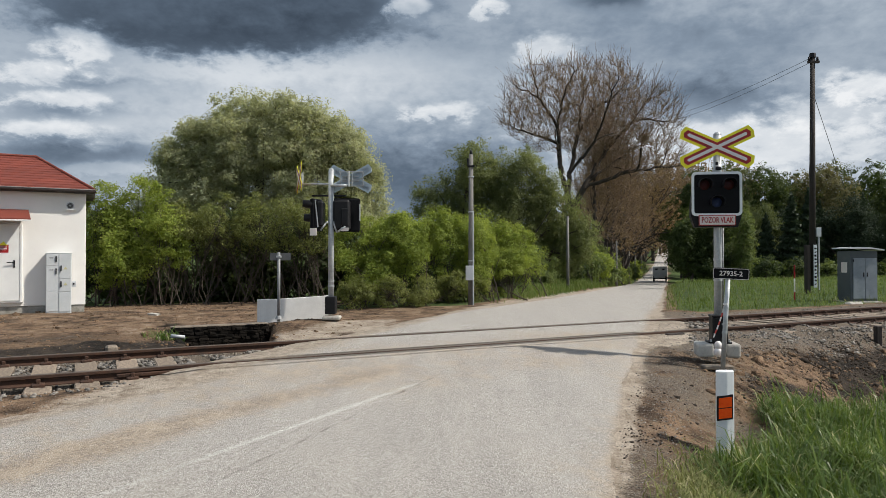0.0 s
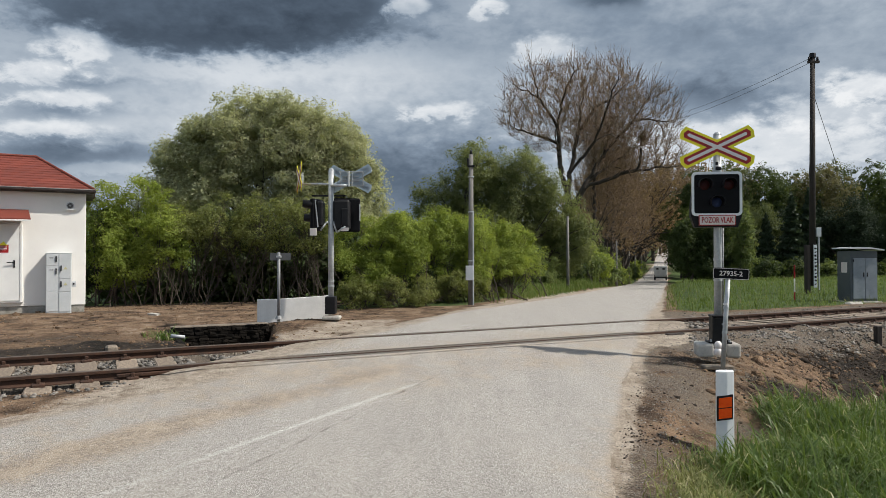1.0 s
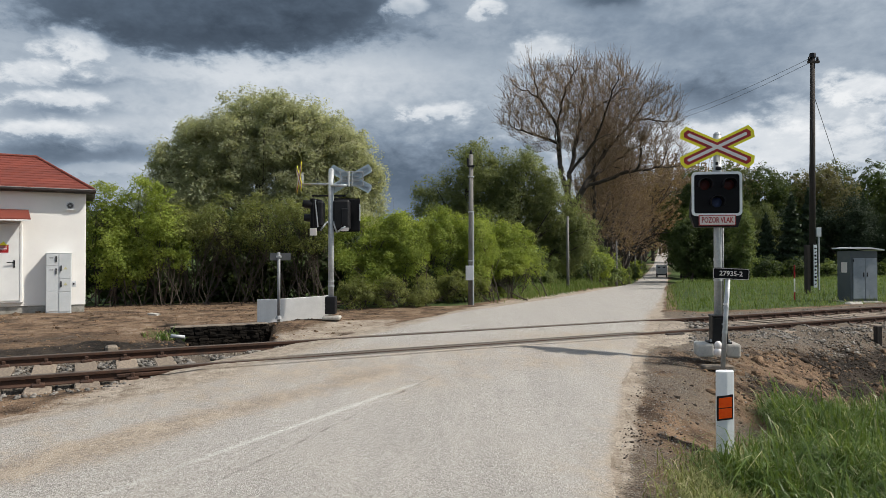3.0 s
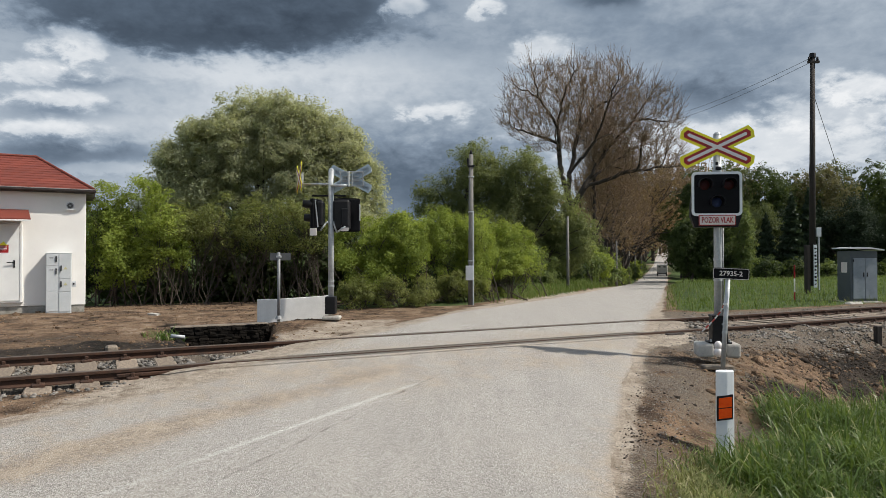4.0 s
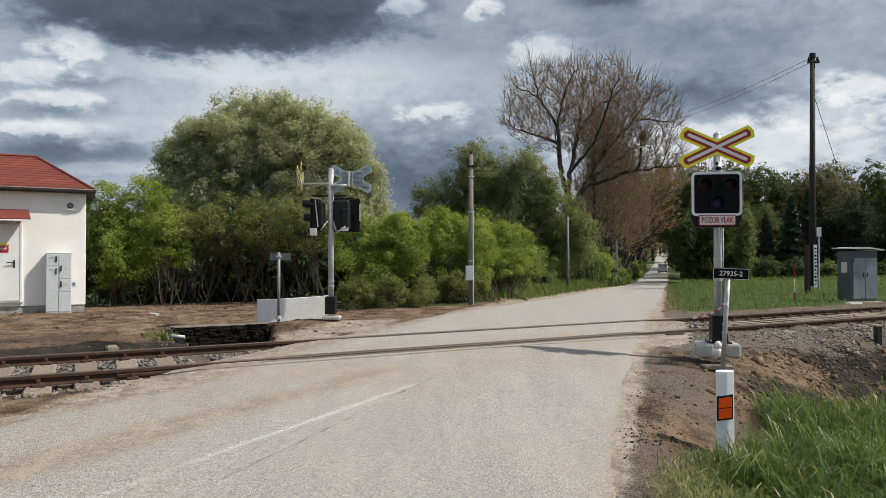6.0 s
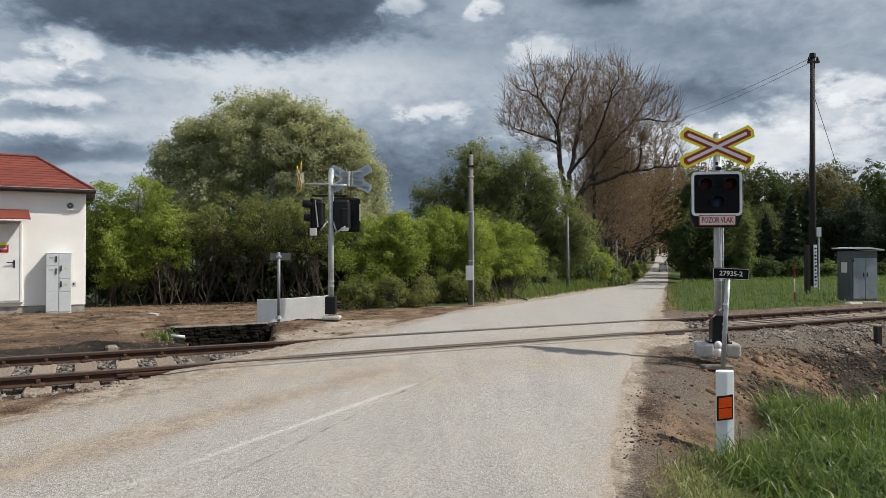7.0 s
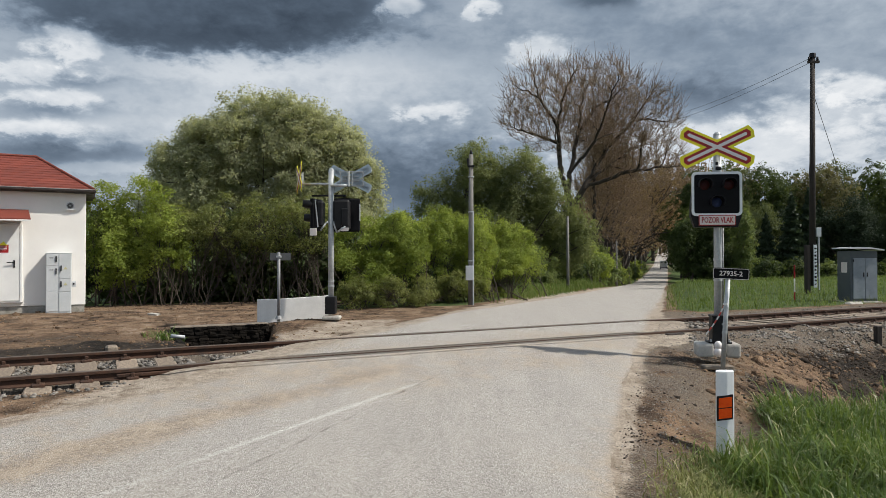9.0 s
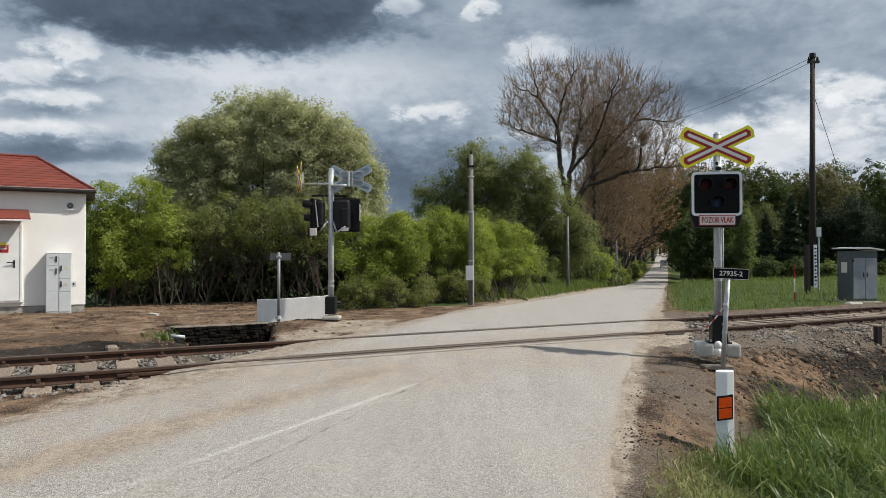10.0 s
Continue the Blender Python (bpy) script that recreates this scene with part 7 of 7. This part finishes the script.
    for i, (x, y, sc, mt) in enumerate(((8.2, 45.5, 1.2, DEEP), (10.2, 50.0, 1.5, MID), (12.0, 54.5, 1.5, FRESH), (14.0, 60.0, 1.4, MID), (16.6, 68.0, 1.5, MID), (19.2, 76.0, 1.5, FRESH), (22.6, 86.0, 1.5, MID), (26.8, 99.0, 1.6, MID), (32.0, 115.0, 1.7, FRESH), (38.5, 135.0, 1.8, MID))):
        leafy("bush", "green bush lining the road", "bush", ground_at(x, y), [(-0.9 * sc, 0.4, 1.5 * sc, 1.2 * sc, 1.0 * sc, 1.5 * sc), (0.2 * sc, 0, 1.0 * sc, 0.9 * sc, 1.3 * sc, 1.05 * sc)], mt, 40 + i, 0.32, 0.23, 0.34, 24, 0.04, 4, group="bushes along the road")
    # great budding trees
    lines = ([(0.3, 0, -0.4), (-0.2, 0, 2.5), (-0.5, 0.1, 5.0), (-1.5, 0.2, 8.7)],
             [(-1.5, 0.2, 8.7), (-2.1, 0.1, 10.5), (-2.4, -0.3, 14.6), (-4.2, -0.8, 17.2), (-7.2, -1.2, 18.5)],
             [(-2.4, -0.3, 14.6), (-2.1, -1.0, 17.6), (-1.2, -1.5, 19.0), (-1.2, -1.6, 20.2)],
             [(-1.5, 0.2, 8.7), (-0.6, 0.5, 13.6), (1.0, 0.6, 16.5), (3.4, 0.8, 17.9), (4.6, 1.0, 19.6)],
             [(-0.6, 0.5, 13.6), (0.2, 1.6, 17.6), (1.2, 2.4, 20.0)],
             [(-4.2, -0.8, 17.2), (-4.9, -1.4, 19.6), (-5.2, -1.8, 20.8)],
             [(-2.4, -0.2, 13.2), (-4.6, 1.2, 14.2), (-7.2, 2.2, 15.4)],
             [(-1.2, 0.3, 10.4), (0.6, -1.6, 13.0), (1.6, -2.8, 16.0), (2.4, -3.4, 18.6)])
    bare_tree("poplar_tree", "tall spreading tree with bare budding branches", ground_at(12.9, 62.0), 51, 20.0, 6, 1.0, haze=0.10, bud=0.10, group="budding trees", sway=0.25, lines=lines,
              crown=((-2.4, 0, 16.2, 5.1, 4.4, 4.3), (1.4, 0, 16.5, 4.2, 4.4, 4.4), (-5.2, 0, 15.4, 2.3, 3.4, 2.3)), goals=3800, trunk=0.46)
    lines = ([(-1.6, 0, -0.4), (-1.5, 0, 3.0), (-0.9, 0, 7.6), (0.5, 0, 10.0), (2.2, 0.2, 12.9), (5.1, 0.4, 16.0), (6.8, 0.5, 18.6)],
             [(0.3, 0, 9.6), (4.4, -0.8, 11.0), (9.0, -1.4, 11.4)],
             [(5.1, 0.4, 16.0), (7.0, 0.8, 16.2), (8.8, 1.0, 16.0)],
             [(2.2, 0.2, 12.9), (3.0, 1.6, 16.0), (3.4, 2.2, 18.6)],
             [(0.5, 0.0, 10.0), (2.4, 1.8, 11.4), (5.4, 2.8, 13.6), (7.4, 3.2, 14.6)])
    bare_tree("poplar_tree", "tall leaning tree with bare budding branches", ground_at(13.2, 64.5), 52, 18.0, 5, 1.0, haze=0.18, bud=0.10, group="budding trees", sway=0.25, lines=lines,
              crown=((6.0, 0, 15.4, 3.6, 3.6, 4.3), (6.6, 0, 11.8, 3.4, 3.4, 2.6), (2.8, 0, 13.6, 3.0, 3.6, 4.0)), goals=2600, trunk=0.40)
    for x, y, seed, tall in ((14.6, 66.5, 53, 1.25), (16.6, 69.5, 54, 1.15), (18.2, 73.5, 55, 1.1), (20.6, 79.5, 56, 1.1), (22.4, 86.0, 57, 1.2)):
        lines = ([(0, 0, -0.4), (0.1, 0, 4.0), (0.3, 0.1, 8.0), (0.2, 0, 12.5 * tall)], [(0.2, 0, 5.0), (1.8, 0.8, 8.5), (2.6, 1.2, 11.5)], [(0.2, 0, 4.4), (-1.4, -0.9, 8.0), (-1.9, -1.2, 11.0)], [(0.2, 0, 4.6), (1.4, -1.6, 7.5), (3.2, -2.0, 9.0)])
        bare_tree("roadside_tree", "upright tree with brown budding twigs behind the bushes", ground_at(x, y), seed, 14.0, 5, 0.7, haze=0.9, bud=0.14, group="budding trees", sway=0.25, lines=lines,
                  crown=((0.2, 0, 11.2 * tall, 2.6, 2.4, 4.2), (0.8, 0, 7.6, 2.9, 2.4, 3.2)), goals=850, trunk=0.34)
    first = {}
    rng = np.random.default_rng(78)
    for i, (x, y, h) in enumerate(((21.6, 82.0, 12.0), (24.5, 98.0, 19.0), (30.5, 115.0, 20.0), (37.0, 135.0, 21.0), (47.0, 165.0, 22.0), (61.0, 205.0, 17.0), (45.5, 128.0, 18.0), (66.0, 190.0, 20.0), (84.0, 240.0, 17.0), (78.0, 252.0, 17.0), (44.0, 155.0, 19.0), (52.0, 180.0, 20.0), (61.5, 212.0, 20.0), (70.0, 238.0, 20.0), (69.0, 196.0, 18.0), (83.5, 236.0, 20.0), (23.0, 93.0, 14.0), (30.0, 113.0, 16.0), (37.0, 134.0, 17.0),
                                   (82.0, 275.0, 20.0), (96.0, 300.0, 20.0), (104.0, 320.0, 20.0), (112.0, 342.0, 20.0), (92.0, 306.0, 20.0), (130.0, 380.0, 22.0), (131.0, 420.0, 22.0), (142.0, 412.0, 22.0), (162.0, 470.0, 22.0), (50.0, 140.0, 20.0), (55.0, 148.0, 20.0), (62.5, 178.0, 23.0), (68.0, 172.0, 22.0), (119.0, 346.0, 21.0), (108.0, 312.0, 20.0), (98.0, 284.0, 20.0), (124.0, 402.0, 22.0), (150.0, 440.0, 22.0), (160.0, 500.0, 24.0), (172.0, 500.0, 24.0), (184.0, 510.0, 24.0), (148.0, 470.0, 24.0), (196.0, 520.0, 24.0), (136.0, 460.0, 24.0))):
        key = i % 5
        turn = Matrix.Rotation(float(rng.uniform(0, 6.28)), 4, "Z") @ Matrix.Scale(h / 16.0, 4)
        if key in first:
            copy_thing(first[key], ground_at(x, y) @ turn)
        else:
            first[key] = bare_tree("roadside_tree", "brownish budding tree lining the far road", ground_at(x, y) @ turn, 60 + i, 16.0, 6, 0.8, haze=2.2, bud=0.28, depth=3, group="trees of the avenue")
    # right of the road
    leafy("bush", "dark green tree bush beside the road", "bush", ground_at(17.6, 46.0), [(-0.9, 0, 2.6, 1.5, 1.4, 2.2), (0.7, 0, 2.9, 1.5, 1.4, 2.3), (0.0, -0.4, 1.2, 1.9, 1.2, 1.3)], DEEP, 71, 0.95, 0.15, 0.28, 26, 0.07, 3, sway=0.6)
    leafy("bush", "fresh green young tree beside the dark bush", "bush", ground_at(19.9, 45.0), [(0, 0, 3.0, 0.75, 0.8, 2.0), (0.1, 0, 1.4, 0.8, 0.8, 1.2)], MID, 72, 0.9, 0.14, 0.26, 26, 0.06, 2, sway=0.6)
    for i, (x, y, h) in enumerate(((24.0, 61.0, 1.0), (28.6, 74.0, 1.15), (33.0, 88.0, 1.2), (38.5, 104.0, 1.25), (44.5, 121.0, 1.3))):
        leafy("roadside_tree", "dense green tree shading the road", "tree", ground_at(x, y), [(-1.0 * h, 0, 4.6 * h, 1.7 * h, 1.7 * h, 2.6 * h), (0.9 * h, 0, 5.2 * h, 1.7 * h, 1.7 * h, 2.6 * h), (0, 0, 2.4 * h, 2.0 * h, 1.8 * h, 2.0 * h)], (DEEP, MID)[i % 2], 120 + i, 0.30, 0.27, 0.42, 22, 0.14, 1, group="trees right of the road", twigs=False)
    rng = np.random.default_rng(77)
    lobes = [(-2.1, 0, 6.6, 2.8, 2.6, 3.8), (0.4, 0, 9.2, 3.0, 2.8, 3.6), (2.4, 0.3, 7.0, 2.7, 2.6, 3.8), (0, -0.8, 3.7, 3.6, 2.3, 3.6)]
    first = {}
    for row, (y0, step) in enumerate(((76, 3.4), (98, 4.2), (126, 5.0))):
        fine = row == 0
        x = y0 * (0.385 if fine else 0.365)
        while x < y0 * 0.71:
            at = ground_at(x + float(rng.uniform(-1, 1)), y0 + float(rng.uniform(-4, 4)), 0.06 + float(rng.uniform(0, 0.9))) @ Matrix.Rotation(float(rng.uniform(0, 6.28)), 4, "Z")
            x += step
            k = int(rng.integers(0, 4))
            if (fine, k) in first:
                copy_thing(first[fine, k], at)
                continue
            sizes = (0.44, 0.185, 0.46, 24) if fine else (0.16, 0.34, 0.60, 22)
            # leaf colours picked dark, to stand in for shade over the wood
            first[fine, k] = leafy("forest_tree", "leafy tree at the edge of the wood", "tree", at, [tuple(c * (0.78 if fine else 1.40) for c in lobe) for lobe in lobes], ((DEEP, FIR, DEEP, WOOD_GREEN) if fine else (WOOD_GREEN, DEEP, BROWN_WOOD, DEEP))[k], 80 + k + 10 * fine, *sizes, 0.16, 1, group="trees of the wood", twigs=False)
    for i, (x, y, h) in enumerate(((37.0, 72.0, 9.5), (39.4, 73.0, 10.0), (41.6, 75.0, 9.0), (34.8, 73.0, 7.5), (46.5, 75.0, 9.5))):
        conifer("fir_tree", "dark fir tree at the edge of the wood", ground_at(x, y), 90 + i, h, h * 0.46, "firs of the wood")
    for i, (x, y) in enumerate(((26.5, 58.0), (30.0, 60.0), (34.0, 62.0), (38.5, 63.0), (43.5, 64.0), (48.0, 66.0))):
        leafy("bush", "low bush along the meadow's edge", "bush", ground_at(x, y), [(-1.2, 0, 0.9, 1.5, 1.0, 1.2), (1.2, 0, 0.8, 1.4, 1.0, 1.1)], (DEEP, DEEP, MID)[i % 3], 100 + i, 0.35, 0.23, 0.34, 24, 0.04, 4, group="bushes of the meadow")
    # far woods
    v_all, f_all, off = [], [], 0
    for _ in range(190):
        side = rng.uniform() < 0.75
        y = rng.uniform(130, 420)
        s = rng.uniform(16, 300) if side else -rng.uniform(7, 160)
        x = -2.42 + 0.332 * y + s
        z = float(ground_z(x, y))
        r = rng.uniform(3, 5)
        v, f, _c = clump_leaves(rng, (x, y, z + r * 1.2, r, r, r * 1.35), 45, 7, 1.5, 1.1)
        v_all.append(v)
        f_all.append(f + off)
        off += len(v)
    tagged(part_me("far_woods", mesh_np("far_woods", np.concatenate(v_all), np.concatenate(f_all), MID)), "far green and brown woods on the hills", "woods", kind="stuff")


def build_wires():
    wire("overhead_cable", (13.02, 23.93, 8.20), (17.9, 62.0, 13.6), 0.5, 0.008, "thin overhead cable from the telegraph pole")
    wire("overhead_cable", (13.20, 23.93, 8.14), (18.3, 62.0, 13.2), 0.5, 0.008, "thin overhead cable from the telegraph pole")
    wire("stay_wire", (13.12, 24.0, 7.0), (16.9, 28.5, 4.0), 0.0, 0.010, "thin stay wire of the telegraph pole")


build_hut()
near_signal()
number_sign()
delineator()
far_signal()
small_things()
grey_hut()
wooden_pole()
concrete_poles()
litter()
VAN = van()
TAPE = barrier_tape()
build_wires()
build_trees()
TUFTS = build_grass()


# ---------------------------------------------------------------- what moves


def van_rows():
    rows = []
    for t, n in ((0.0, 75.5), (1.0, 81.5), (2.5, 91.5), (4.0, 102.0), (5.0, 109.0), (6.0, 115.5), (7.0, 122.0), (8.5, 133.0), (10.0, 147.0)):
        x, y = road_point(np.array(n), np.array(1.10))
        slope = math.degrees(math.atan2(float(road_z(n + 2) - road_z(n - 2)), 4.0 / 0.692))
        rows.append((t, pose(float(x), float(y), float(road_z(n)), slope, 0, ROAD_TURN) @ Matrix.Scale(0.82, 4)))
    return rows


def motions():
    # clouds drift
    walk(SKY, [(0.0, pose(*EYE, 0, 0, 0.0)), (5.0, pose(*EYE, 0, 0, 0.35)), (10.0, pose(*EYE, 0, 0, 0.70))])
    walk(VAN, van_rows())
    times = [i * 0.5 for i in range(21)]
    for crowns, deg, seed in SWAYING:
        rng = np.random.default_rng(seed + 500)
        for c in crowns:
            p1, p2, p3 = rng.uniform(0, 6.28, 3)
            w1, w2 = rng.uniform(1.0, 1.7), rng.uniform(2.2, 3.4)
            rows = []
            for t in times:
                a = deg * (0.55 * math.sin(w1 * t + p1) + 0.35 * math.sin(w2 * t + p2))
                b = deg * 0.5 * math.sin(w1 * 0.8 * t + p3)
                rows.append((t, pose(0, 0, 0, b, a, 0)))
            walk(c, rows)
    # the tape's swing, degrees from hanging straight down, towards the road
    swing = ((0.0, 19), (0.5, 3), (1.0, -4), (1.5, 16), (2.0, 20), (2.5, -9), (3.0, 4), (3.5, 24), (4.0, 40), (4.5, 32), (5.0, 55), (5.5, 77), (6.0, 66), (6.5, 58), (7.0, 50), (7.5, 16), (8.0, 2), (8.5, 41), (9.0, 32), (9.5, 30), (10.0, 40))
    rows = [[] for _ in TAPE]
    for t, a in swing:
        x, z = 0.0, 0.0
        for k, share in enumerate((0.75, 0.95, 1.08, 1.2)):
            b = a * share
            rows[k].append((t, pose(x, 0.0, z, 0, b, 0)))
            x -= 0.108 * math.sin(radians(b))
            z -= 0.108 * math.cos(radians(b))
    for ob, r in zip(TAPE, rows):
        walk(ob, r)
    for i, (ob, at) in enumerate(TUFTS):
        rng = np.random.default_rng(900 + i)
        p1, p2 = rng.uniform(0, 6.28, 2)
        w = rng.uniform(2.2, 3.4)
        walk(ob, [(t, at @ pose(0, 0, 0, 3 * math.sin(w * t + p2), -4 + 7 * math.sin(w * 0.9 * t + p1), 0)) for t in times])


motions()
